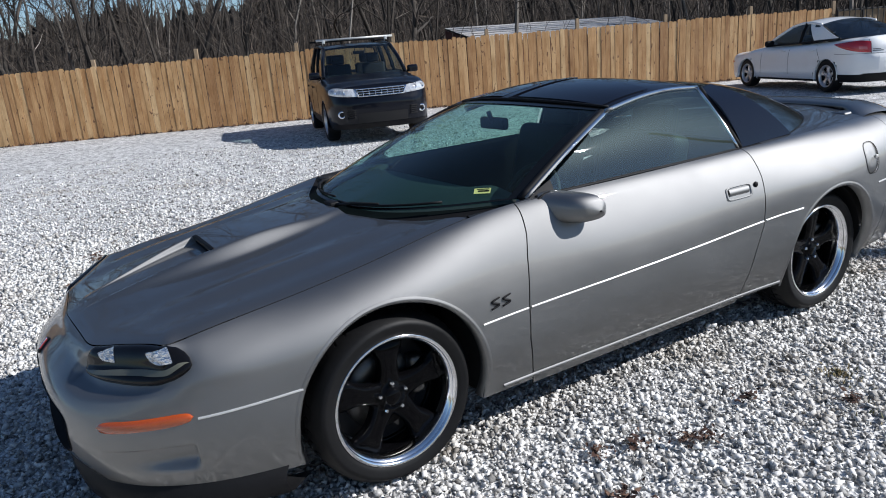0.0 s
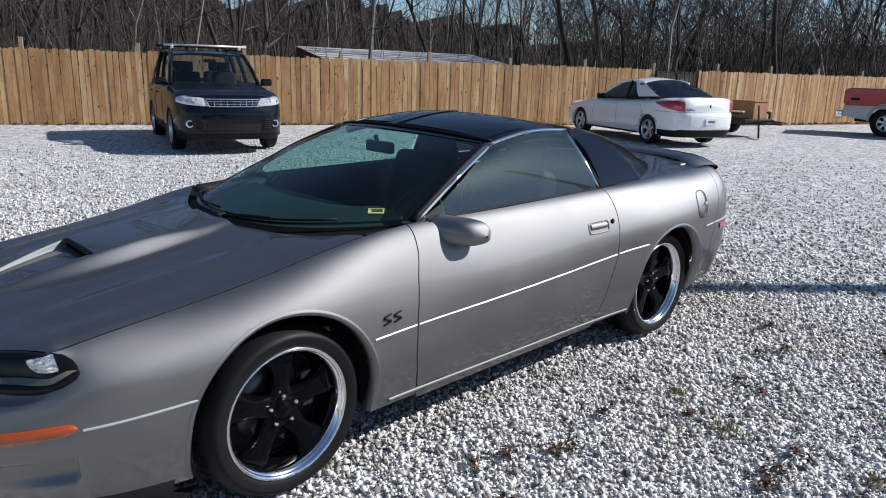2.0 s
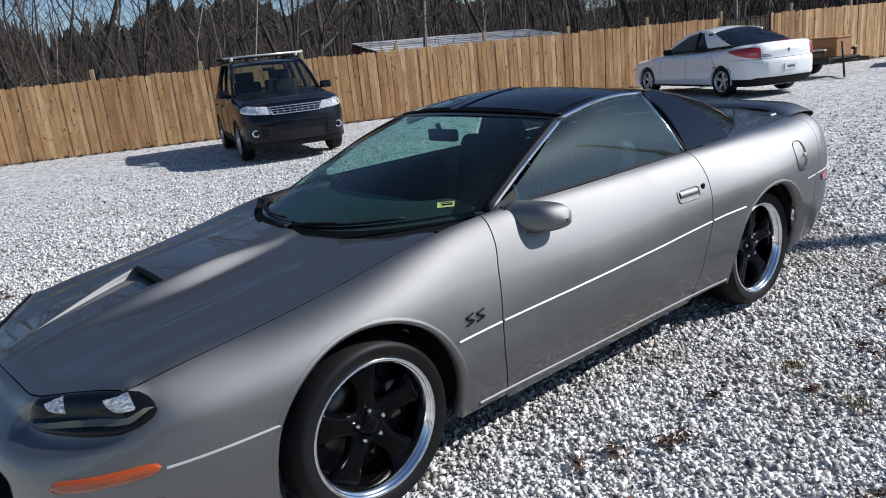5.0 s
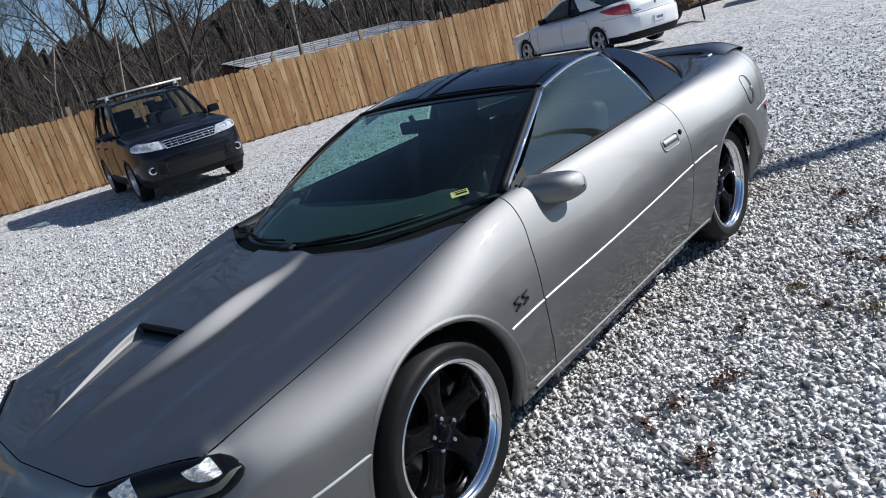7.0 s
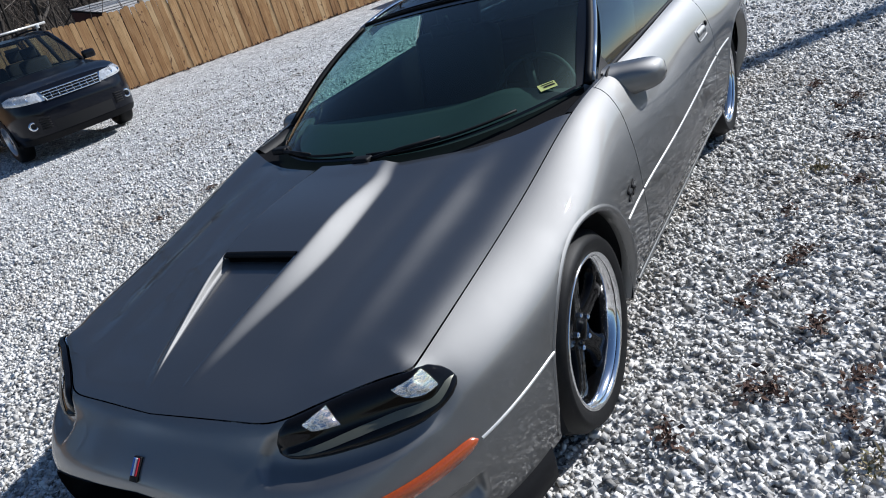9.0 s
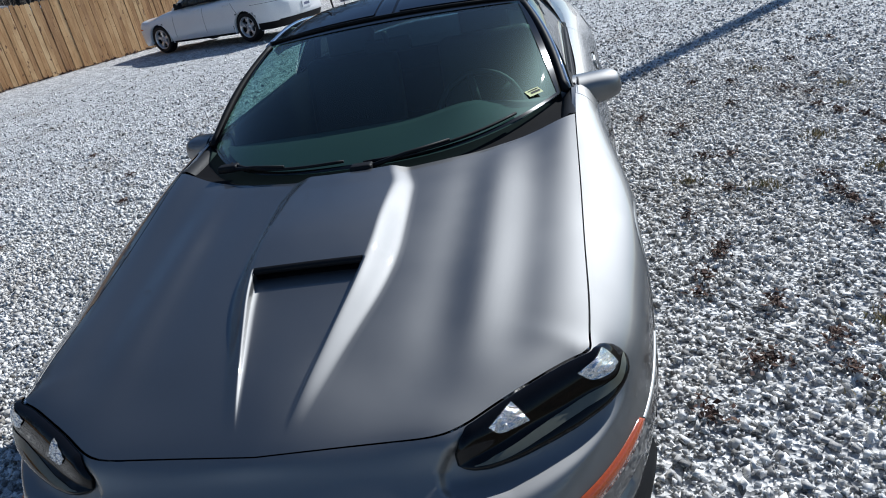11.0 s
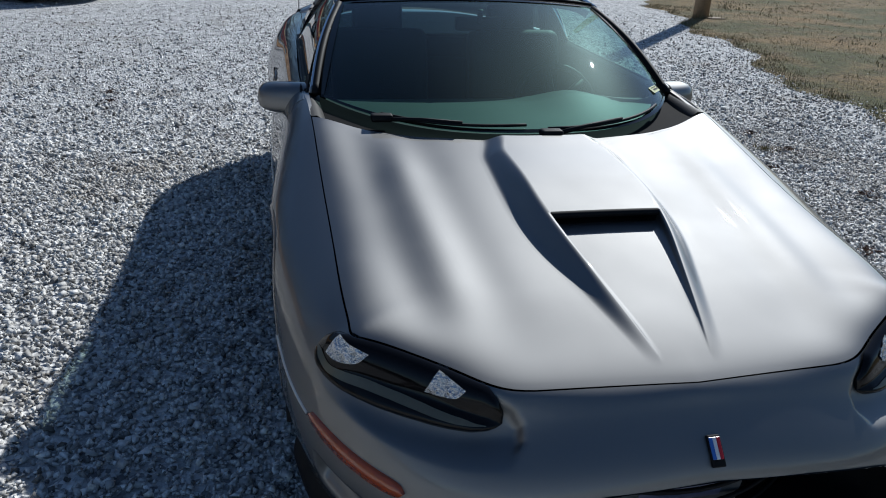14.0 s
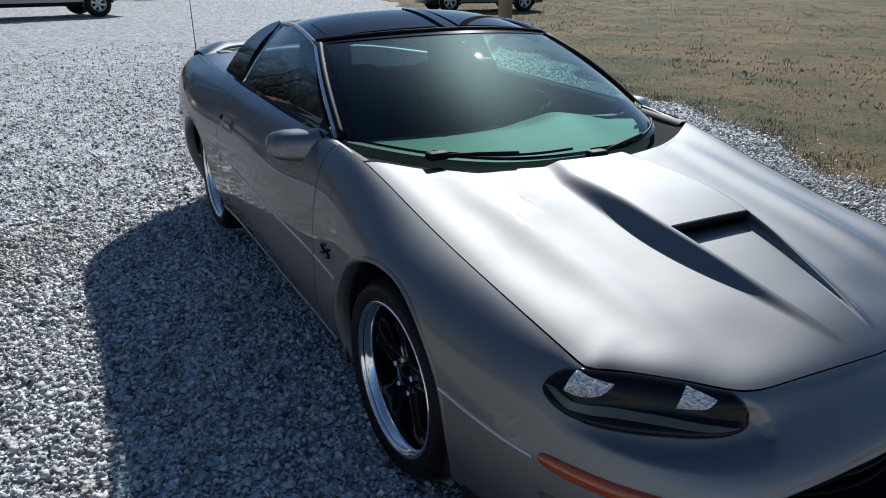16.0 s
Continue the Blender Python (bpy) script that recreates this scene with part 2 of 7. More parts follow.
def tube(path, radius, sides=8, closed=False):
    """A round bar along points; radius is one number or one for each point."""
    pts = [Vector(p) for p in path]
    n = len(pts)
    rad = [radius] * n if isinstance(radius, (int, float)) else radius
    verts, faces = [], []
    side = None
    for i, p in enumerate(pts):
        d = (pts[(i + 1) % n] - pts[i - 1]) if closed else (pts[min(i + 1, n - 1)] - pts[max(i - 1, 0)])
        d.normalize()
        ref = side if side is not None else (Vector((0, 0, 1)) if abs(d.z) < 0.9 else Vector((1, 0, 0)))
        a = d.cross(ref).normalized()
        b = a.cross(d).normalized()
        side = b
        for k in range(sides):
            w = 2 * math.pi * k / sides
            verts.append(p + (a * math.cos(w) + b * math.sin(w)) * rad[i])
    for i in range(n if closed else n - 1):
        j = (i + 1) % n
        for k in range(sides):
            l = (k + 1) % sides
            faces.append((i * sides + k, i * sides + l, j * sides + l, j * sides + k))
    if not closed:
        faces += [tuple(range(sides))[::-1], tuple((n - 1) * sides + k for k in range(sides))]
    return verts, faces


def tube_mesh(name, path, radius, sides=8, closed=False):
    return mesh_of(name, *tube(path, radius, sides, closed))


def box(size, at=(0, 0, 0), bevel=0.01, segments=2, turn=None):
    """A box with rounded edges, centred at a place."""
    bm = bmesh.new()
    bmesh.ops.create_cube(bm, size=1.0)
    bmesh.ops.scale(bm, vec=size, verts=bm.verts)
    if bevel:
        bmesh.ops.bevel(bm, geom=bm.edges[:], offset=min(bevel, min(size) * 0.45), segments=segments, affect="EDGES", profile=0.6)
    for f in bm.faces:
        f.smooth = segments > 1
    bmesh.ops.transform(bm, matrix=Matrix.Translation(at) @ (turn or Matrix()), verts=bm.verts)
    return bm


def joined(*shapes):
    out = bmesh.new()
    for s in shapes:
        me = bpy.data.meshes.new("piece")
        if isinstance(s, bmesh.types.BMesh):
            s.to_mesh(me)
            s.free()
        else:
            me = s
        out.from_mesh(me)
        bpy.data.meshes.remove(me)
    return out


def lathe(profile, segments=48, axis="Y"):
    """Turns (radius, height) pairs round an axis."""
    verts, faces, n = [], [], len(profile)
    for k in range(segments):
        w = 2 * math.pi * k / segments
        for r, h in profile:
            c, s = r * math.cos(w), r * math.sin(w)
            verts.append((c, h, s) if axis == "Y" else (c, s, h))
    for k in range(segments):
        l = (k + 1) % segments
        for i in range(n - 1):
            faces.append((k * n + i, l * n + i, l * n + i + 1, k * n + i + 1))
    return verts, faces


def patch(c0, c1, n=12, bulge=(0, 0, 0)):
    """Points between two curves of equal length, bowed outward by a vector in the middle."""
    c0, c1 = np.asarray(c0, float), np.asarray(c1, float)
    w = np.linspace(0, 1, n)[None, :, None]
    s = np.linspace(0, 1, len(c0))[:, None, None]
    return c0[:, None] * (1 - w) + c1[:, None] * w + np.asarray(bulge) * (4 * w * (1 - w))


def spline_rows(knots, at):
    """Rows of weights that give the natural cubic spline through values at the knots."""
    t, q = np.asarray(knots, float), np.atleast_1d(np.asarray(at, float))
    n = len(t)
    h = np.diff(t)
    A, R = np.eye(n), np.zeros((n, n))
    for i in range(1, n - 1):
        A[i, i - 1 : i + 2] = h[i - 1], 2 * (h[i - 1] + h[i]), h[i]
        R[i, i - 1 : i + 2] = 6 / h[i - 1], -6 / h[i - 1] - 6 / h[i], 6 / h[i]
    M = np.linalg.solve(A, R)
    k = np.clip(np.searchsorted(t, q) - 1, 0, n - 2)
    a, b = (t[k + 1] - q) / h[k], (q - t[k]) / h[k]
    out = np.zeros((len(q), n))
    r = np.arange(len(q))
    out[r, k] += a
    out[r, k + 1] += b
    out += ((a**3 - a) * h[k] ** 2 / 6)[:, None] * M[k] + ((b**3 - b) * h[k] ** 2 / 6)[:, None] * M[k + 1]
    return out


def through_keys(keys, at):
    """The smooth curve through keys (t, value, ...) at the given t."""
    keys = np.asarray(keys, float)
    return spline_rows(keys[:, 0], at) @ keys[:, 1:]


# ---- wheels, for every vehicle ----
def wheel(parent, at, side, r_tyre, r_rim, width, style="five", steer=0.0, rim_mat=None, lip_mat=None, spoke_mat=None, detail=1):
    """A wheel whose outer face looks along y * side: tyre, rim, spokes, nuts and brake disc."""
    hub = new("wheel")
    hub.parent = parent
    hub.matrix_local = pose(*at, 0, 0, steer) @ Matrix.Diagonal((1, side, 1, 1))
    h, seg = width / 2, 56 if detail else 32
    s = (r_tyre - r_rim)
    prof = [(r_rim - 0.012, -h * 0.8), (r_rim + s * 0.25, -h), (r_rim + s * 0.6, -h * 1.04), (r_tyre - 0.022, -h * 0.93), (r_tyre - 0.004, -h * 0.74),
            (r_tyre, -h * 0.35), (r_tyre, h * 0.35), (r_tyre - 0.004, h * 0.74), (r_tyre - 0.022, h * 0.93), (r_rim + s * 0.62, h * 1.05), (r_rim + s * 0.5, h * 1.035),
            (r_rim + s * 0.3, h * 1.02), (r_rim + s * 0.12, h * 0.97), (r_rim - 0.004, h * 0.88), (r_rim - 0.012, h * 0.8)]
    tyre = part("tyre", mesh_of("tyre", *lathe(prof, seg)), RUBBER, hub)
    if detail:
        tv, tf = [], []
        for k in range(44):
            for row, (y0, y1, skew) in enumerate(((0.74, 0.36, 0.10), (0.30, 0.03, -0.22), (-0.03, -0.30, 0.22), (-0.36, -0.74, -0.10))):
                w0 = 2 * math.pi * k / 44 + 0.03 * row
                base = len(tv)
                for rr, dw in ((r_tyre - 0.006, 0.060), (r_tyre + 0.005, 0.056)):
                    for yy, ww in ((y0, -dw + skew * 0.2), (y0, dw + skew * 0.2), (y1, dw - skew * 0.2), (y1, -dw - skew * 0.2)):
                        drop = 0.012 if abs(yy) > 0.6 else 0.0
                        tv.append(((rr - drop) * math.cos(w0 + ww), yy * h, (rr - drop) * math.sin(w0 + ww)))
                tf += [tuple(base + i for i in q) for q in ((4, 5, 6, 7), (0, 1, 5, 4), (1, 2, 6, 5), (2, 3, 7, 6), (3, 0, 4, 7))]
        part("tread", mesh_of("tread", tv, tf, False), RUBBER, tyre)
    lip = [(r_rim - 0.03, -h * 0.7), (r_rim - 0.022, h * 0.30), (r_rim - 0.020, h * 0.62), (r_rim - 0.016, h * 0.80), (r_rim - 0.006, h * 0.88), (r_rim + 0.006, h * 0.93), (r_rim + 0.009, h * 0.97), (r_rim + 0.004, h * 1.0), (r_rim - 0.004, h * 0.97), (r_rim - 0.008, h * 0.9)]
    part("rim_lip", mesh_of("rim_lip", *lathe(lip, seg)), lip_mat or POLISHED, hub)
    barrel = [(r_rim - 0.024, -h * 0.9), (r_rim - 0.027, h * 0.25), (r_rim - 0.021, h * 0.45)]
    part("barrel", mesh_of("barrel", *lathe(barrel, seg)), spoke_mat or RIM_BLACK, hub)
    face = h * 0.62
    ri = r_rim - 0.02
    nsp = {"five": 5, "six": 6, "split": 5}[style]
    for k in range(nsp):
        w = 2 * math.pi * (k + 0.25) / nsp
        rows = []
        for q in np.linspace(0, 1, 9):
            r = 0.045 + (ri - 0.040) * q
            half = (0.046 - 0.012 * math.sin(math.pi * min(1, q * 1.25)) + 0.034 * max(0, q - 0.55)) * (r_rim / 0.225)
            y = face - 0.014 * (1 - q) ** 2 + 0.006 * q - 0.030 * max(0, q - 0.85) / 0.15
            row = [(-half, y - 0.045), (-half * 0.96, y - 0.010), (-half * 0.62, y), (-half * 0.15, y - 0.004), (half * 0.15, y - 0.004), (half * 0.62, y), (half * 0.96, y - 0.010), (half, y - 0.045)]
            rows.append([(r * math.cos(w) - a * math.sin(w), b, r * math.sin(w) + a * math.cos(w)) for a, b in row])
        part("spoke", grid("spoke", rows, True), rim_mat or RIM_BLACK, hub)
    cap = [(0.0, face + 0.006), (0.028, face + 0.005), (0.034, face - 0.002), (0.036, face - 0.012), (0.062, face - 0.014), (0.078, face - 0.020), (0.082, face - 0.06)]
    part("hub_cap", mesh_of("hub_cap", *lathe(cap, 30)), rim_mat or RIM_BLACK, hub)
    for k in range(5):
        w = 2 * math.pi * (k + 0.25 + 0.5 * (style == "six")) / 5
        nut = [(0.0, 0.016), (0.006, 0.015), (0.009, 0.010), (0.0095, -0.01)]
        v, f = lathe(nut, 6)
        part("lug_nut", mesh_of("lug_nut", [(a + 0.055 * math.cos(w), b + face - 0.012, c + 0.055 * math.sin(w)) for a, b, c in v], f, False), CHROME, hub)
    if detail:
        disc = [(0.06, -0.005), (0.075, 0.004), (0.150, 0.004), (0.152, -0.02), (0.06, -0.02)]
        part("brake_disc", mesh_of("brake_disc", [(a, b - h * 0.12, c) for a, b, c in lathe(disc, 40)[0]], lathe(disc, 40)[1]), STEEL, hub)
        cal = box((0.06, 0.07, 0.15), (0.135, h * -0.05, 0.03), 0.015)
        part("brake_caliper", cal, STEEL, hub)
    back = [(0.0, -h * 0.3), (r_rim - 0.03, -h * 0.3)]
    part("dust_shield", mesh_of("dust_shield", *lathe(back, 24)), GAP, hub)
    return hub


# ---- silver coupe: nose towards -x, front axle at x = 0 ----
AXLE_F, AXLE_R, HUB_F, HUB_R = -0.028, 2.515, 0.322, 0.332
# Design lines from the nose's middle along one flank to the tail's middle.
U_KNOTS = [0, 0.42, 0.77, 1.15, 1.55, 1.95, 2.5, 3.1, 3.6, 4.12, 4.6, 5.0, 5.25, 5.55, 5.85]
V_KNOTS = [0, 0.33, 0.59, 0.71, 0.81, 0.96, 1.09, 1.26, 1.40]
V_SEAM, V_MOULD, V_SILL = 0.71, 1.09, 1.40
spine_line = [(-0.56, 0, 0.774), (-0.53, 0, 0.775), (-0.46, 0, 0.785), (-0.36, 0, 0.805), (-0.06, 0, 0.855), (0.11, 0, 0.885), (0.95, 0, 0.95), (1.55, 0, 0.96), (2.05, 0, 0.97),
    (2.568, 0, 0.98), (3.10, 0, 1.0), (3.27, 0, 1.0), (3.33, 0, 1.0), (3.40, 0, 1.0), (3.43, 0, 1.0)]
inner_line = [(-0.71, 0, 0.746), (-0.68, 0.16, 0.743), (-0.55, 0.25, 0.765), (-0.40, 0.33, 0.792), (-0.03, 0.35, 0.850), (0.20, 0.35, 0.885), (0.95, 0.35, 0.95), (1.55, 0.35, 0.96), (2.05, 0.35, 0.97),
    (2.568, 0.35, 0.98), (3.08, 0.35, 0.998), (3.29, 0.31, 1.0), (3.39, 0.24, 1.0), (3.47, 0.125, 1.0), (3.50, 0, 1.0)]
outer_line = [(-0.855, 0, 0.712), (-0.80, 0.30, 0.704), (-0.645, 0.51, 0.739), (-0.40, 0.60, 0.772), (0.0, 0.62, 0.838), (0.335, 0.62, 0.895), (0.95, 0.62, 0.95), (1.55, 0.62, 0.957), (2.05, 0.62, 0.965),
    (2.568, 0.60, 0.975), (3.04, 0.60, 0.988), (3.30, 0.53, 0.99), (3.45, 0.40, 0.995), (3.54, 0.21, 0.995), (3.57, 0, 0.995)]
seam_line = [(-0.972, 0, 0.667), (-0.926, 0.410, 0.661), (-0.740, 0.697, 0.701), (-0.40, 0.715, 0.753), (0.0, 0.73, 0.824), (0.40, 0.744, 0.905), (0.95, 0.772, 0.935), (1.55, 0.775, 0.945), (2.05, 0.775, 0.955),
    (2.568, 0.76, 0.965), (3.02, 0.725, 0.975), (3.30, 0.655, 0.985), (3.50, 0.50, 0.985), (3.60, 0.27, 0.985), (3.63, 0, 0.985)]
shoulder_line = [(-1.005, 0, 0.632), (-0.955, 0.465, 0.600), (-0.745, 0.745, 0.622), (-0.405, 0.80, 0.700), (0.0, 0.825, 0.778), (0.41, 0.822, 0.850), (0.95, 0.835, 0.872), (1.55, 0.845, 0.887), (2.05, 0.848, 0.905),
    (2.568, 0.85, 0.920), (3.03, 0.825, 0.935), (3.34, 0.735, 0.940), (3.55, 0.56, 0.930), (3.66, 0.30, 0.930), (3.69, 0, 0.930)]
flank_line = [(-1.075, 0, 0.565), (-1.015, 0.495, 0.530), (-0.768, 0.758, 0.545), (-0.41, 0.858, 0.600), (0.0, 0.893, 0.665), (0.42, 0.878, 0.690), (0.95, 0.895, 0.705), (1.55, 0.905, 0.725), (2.05, 0.918, 0.755),
    (2.568, 0.940, 0.780), (3.04, 0.905, 0.800), (3.37, 0.805, 0.800), (3.59, 0.61, 0.800), (3.71, 0.33, 0.800), (3.74, 0, 0.800)]
mould_line = [(-1.105, 0, 0.500), (-1.040, 0.512, 0.462), (-0.772, 0.768, 0.468), (-0.41, 0.866, 0.492), (0.0, 0.900, 0.512), (0.42, 0.890, 0.533), (0.95, 0.906, 0.562), (1.55, 0.915, 0.594), (2.05, 0.926, 0.627),
    (2.568, 0.952, 0.645), (3.04, 0.915, 0.655), (3.38, 0.815, 0.660), (3.60, 0.62, 0.660), (3.72, 0.335, 0.660), (3.75, 0, 0.660)]
lower_line = [(-1.105, 0, 0.330), (-1.035, 0.508, 0.328), (-0.768, 0.760, 0.332), (-0.41, 0.864, 0.348), (0.0, 0.893, 0.355), (0.42, 0.884, 0.360), (0.95, 0.896, 0.372), (1.55, 0.905, 0.388), (2.05, 0.918, 0.405),
    (2.568, 0.945, 0.415), (3.04, 0.905, 0.430), (3.37, 0.805, 0.450), (3.585, 0.61, 0.460), (3.70, 0.33, 0.460), (3.73, 0, 0.460)]
sill_line = [(-1.05, 0, 0.205), (-0.98, 0.485, 0.205), (-0.735, 0.735, 0.205), (-0.40, 0.835, 0.205), (0.0, 0.855, 0.205), (0.42, 0.848, 0.210), (0.95, 0.850, 0.220), (1.55, 0.855, 0.232), (2.05, 0.868, 0.245),
    (2.568, 0.890, 0.255), (3.03, 0.855, 0.270), (3.33, 0.765, 0.290), (3.52, 0.57, 0.300), (3.62, 0.31, 0.300), (3.65, 0, 0.300)]
NET = np.array([spine_line, inner_line, outer_line, seam_line, shoulder_line, flank_line, mould_line, lower_line, sill_line]).transpose(1, 0, 2)
MIRROR = np.array([1, -1, 1])
NET = np.concatenate([NET[[2, 1]] * MIRROR, NET, NET[[-2, -3]] * MIRROR])
U_ALL = [-0.77, -0.42] + U_KNOTS + [6.15, 6.45]
# More stations keep the hood's corner crisp beside the headlamp.
for u_new, corner in ((0.32, (-0.945, 0.310, 0.660)), (0.50, (-0.880, 0.480, 0.671)), (0.63, (-0.811, 0.583, 0.689)), (0.735, (-0.757, 0.673, 0.6985)), (0.80, (-0.711, 0.7005, 0.7035)), (0.86, (-0.655, 0.704, 0.713))):
    row = np.einsum("i,ijc->jc", spline_rows(U_ALL, [u_new])[0], NET)
    row[3] = corner
    at = int(np.searchsorted(U_ALL, u_new))
    NET = np.insert(NET, at, row, 0)
    U_ALL.insert(at, u_new)


def soft_step(q):
    q = np.clip(q, 0, 1)
    return q * q * (3 - 2 * q)


def skin(u, v):
    """A point of the body's skin (on the +y flank) from the two line parameters."""
    u, v = np.broadcast_arrays(np.asarray(u, float), np.asarray(v, float))
    P = np.einsum("ki,kj,ijc->kc", spline_rows(U_ALL, u.ravel()), spline_rows(V_KNOTS, v.ravel()), NET).reshape(*u.shape, 3)
    x, y, z = P[..., 0], np.abs(P[..., 1]), P[..., 2]
    # A dished recess below each headlamp with a crisp inner rim, and a wedge-shaped scoop low in the bumper's corner.
    rim_u = np.interp(v, [0.70, 0.72, 0.76, 0.81, 0.86, 0.93], [0.43, 0.412, 0.366, 0.330, 0.318, 0.330])
    foot_v = np.interp(u, [0.30, 0.45, 0.60, 0.75, 0.86], [0.93, 0.945, 0.930, 0.905, 0.875])
    pit = soft_step((u - rim_u) / 0.026) * soft_step((foot_v + 0.02 - v) / 0.13) * soft_step((0.90 - u) / 0.30) * soft_step((v - 0.714) / 0.06) * 0.024
    scoop = soft_step((0.832 - u) / 0.035) * soft_step((u - 0.50) / 0.26) * soft_step((v - 1.196) / 0.022) * soft_step((1.325 - v) / 0.060) * 0.042
    inward = np.stack([0.75 * np.ones_like(x), -0.55 * np.ones_like(x), 0 * x], -1)
    P = P + inward * (scoop + pit * 0.7)[..., None]
    P[..., 2] -= pit * 0.8
    return P


def seam_u(v, x_of_z):
    """Where a line of given v crosses a seam that lies at x = x_of_z(z)."""
    us = np.linspace(0.5, 5.3, 600)
    P = skin(us, np.full(600, v))
    d = P[:, 0] - np.array([x_of_z(z) for z in P[:, 2]])
    k = int(np.argmax(d > 0))
    return us[k - 1] + (us[k] - us[k - 1]) * (-d[k - 1]) / (d[k] - d[k - 1])


flank_u, flank_v = np.meshgrid(np.linspace(0.1, 5.6, 260), np.linspace(0.70, 1.40, 60), indexing="ij")
FLANK_TABLE = (flank_u, flank_v, skin(flank_u, flank_v))


def at_flank(x, z, off=0.0):
    """The skin's point on the +y flank at x and z, pushed out by off; and the outward normal."""
    uu, vv, P = FLANK_TABLE
    k = np.argmin((P[..., 0] - x) ** 2 + (P[..., 2] - z) ** 2)
    u, v = uu.flat[k], vv.flat[k]
    for _ in range(6):
        p, pu, pv = skin(np.array([u, u + 1e-4, u]), np.array([v, v, v + 1e-4]))
        J = np.array([[pu[0] - p[0], pv[0] - p[0]], [pu[2] - p[2], pv[2] - p[2]]]) * 1e4
        du, dv = np.linalg.lstsq(J, np.array([x - p[0], z - p[2]]), rcond=None)[0]
        u, v = u + np.clip(du, -0.05, 0.05), np.clip(v + np.clip(dv, -0.05, 0.05), 0.6, 1.42)
    p, pu, pv = skin(np.array([u, u + 1e-4, u]), np.array([v, v, v + 1e-4]))
    n = np.cross(pv - p, pu - p)
    n /= np.linalg.norm(n)
    n *= 1 if n[1] > 0 else -1
    return p + n * off, n


def flank_points(a, b, va, vb, nu, nv):
    """A grid of skin points between two seams, each a function of v."""
    vs = np.linspace(va, vb, nv)
    ua, ub = np.array([a(v) for v in vs]), np.array([b(v) for v in vs])
    w = np.linspace(0, 1, nu)[:, None]
    return skin(ua * (1 - w) + ub * w, np.broadcast_to(vs, (nu, nv)))


def cut_arch(P, cx, cz, r):
    """Clears a round wheel arch out of a grid of flank points."""
    d = np.hypot(P[..., 0] - cx, P[..., 2] - cz)
    cell = 0.6 * max(np.abs(np.diff(P[..., 0], axis=0)).mean(), np.abs(np.diff(P[..., 2], axis=1)).mean())
    near = np.abs(d - r) < cell
    P = P.copy()
    s = np.where(near, r / np.maximum(d, 1e-6), 1)
    P[..., 0] = cx + (P[..., 0] - cx) * s
    P[..., 2] = cz + (P[..., 2] - cz) * s
    C = (P[:-1, :-1] + P[1:, :-1] + P[1:, 1:] + P[:-1, 1:]) / 4
    return P, np.hypot(C[..., 0] - cx, C[..., 2] - cz) > r


def flipped(P, side):
    return P * np.array([1, side, 1])


# Edges of the headlamp's lens: u and v.
LAMP_TOP = ([0.384, 0.395, 0.415, 0.444, 0.55, 0.70, 0.776, 0.807, 0.830, 0.842, 0.846], [0.790, 0.755, 0.732, 0.7145, 0.7135, 0.7135, 0.7145, 0.729, 0.752, 0.775, 0.798])
LAMP_LOW = ([0.384, 0.390, 0.403, 0.432, 0.48, 0.54, 0.60, 0.66, 0.72, 0.775, 0.81, 0.835, 0.846], [0.791, 0.808, 0.821, 0.829, 0.827, 0.823, 0.824, 0.830, 0.842, 0.841, 0.829, 0.815, 0.799])

coupe = thing("coupe", "pewter silver two-door coupe with black roof and black wheels on gravel", "car", Matrix())
ARCHES = ((AXLE_F, 0.326, 0.384), (AXLE_R, 0.338, 0.368))
door_front = lambda z: float(np.interp(z, [0.20, 0.29, 0.41, 0.55, 0.74, 0.82, 0.95], [0.585, 0.568, 0.548, 0.550, 0.566, 0.585, 0.600]))
door_rear = lambda z: float(np.interp(z, [0.20, 0.337, 0.475, 0.60, 0.737, 0.83, 0.92, 1.0], [1.835, 1.850, 1.885, 1.935, 1.942, 1.948, 1.940, 1.930]))
rear_cut = lambda z: 3.02 + 0.25 * (z - 0.6)
GAPW = 0.0028

# Bumper skin across the nose.
us, vs = np.linspace(-0.8365, 0.8365, 220), np.linspace(V_SEAM + 0.0025, V_SILL, 110)
uu, vv = np.meshgrid(us, vs, indexing="ij")
P = skin(np.abs(uu), vv)
P[..., 1] *= np.sign(uu)
# The P's y is signed by the flank; a wide grille mouth stays open.
uc, vc = (us[1:] + us[:-1]) / 2, (vs[1:] + vs[:-1]) / 2
mouth = ((np.abs(uc)[:, None] / 0.385) ** 6 + (np.abs(vc[None, :] - 1.172) / 0.108) ** 4) < 1
part("front_bumper", grid("front_bumper", P, True, ~mouth, 0.012), PEWTER, coupe)
mouth_wall = []
for q in np.linspace(0, 2 * math.pi, 72, endpoint=False):
    c, s = math.cos(q), math.sin(q)
    u = 0.390 * math.copysign(abs(c) ** (1 / 3), c)
    v = 1.172 + 0.112 * math.copysign(abs(s) ** 0.5, s)
    p = skin(np.array([abs(u)]), np.array([v]))[0]
    p[1] *= 1 if u > 0 else -1
    mouth_wall.append([p + np.array([-0.004, 0, 0]), p + np.array([0.004, 0, 0]), p + np.array([0.06, 0, 0]), p * np.array([1, 0.9, 1]) + np.array([0.16, 0, 0])])
mouth_wall.append(mouth_wall[0])
grille = part("grille_mouth", grid("grille_mouth", mouth_wall), PLASTIC, coupe)
for k in range(5):
    z = 0.285 + 0.045 * k
    part("grille_slat", tube_mesh("grille_slat", [(-1.02 + 0.28 * (y / 0.5) ** 2, y, z) for y in np.linspace(-0.46, 0.46, 20)], 0.006, 6), PLASTIC, grille)
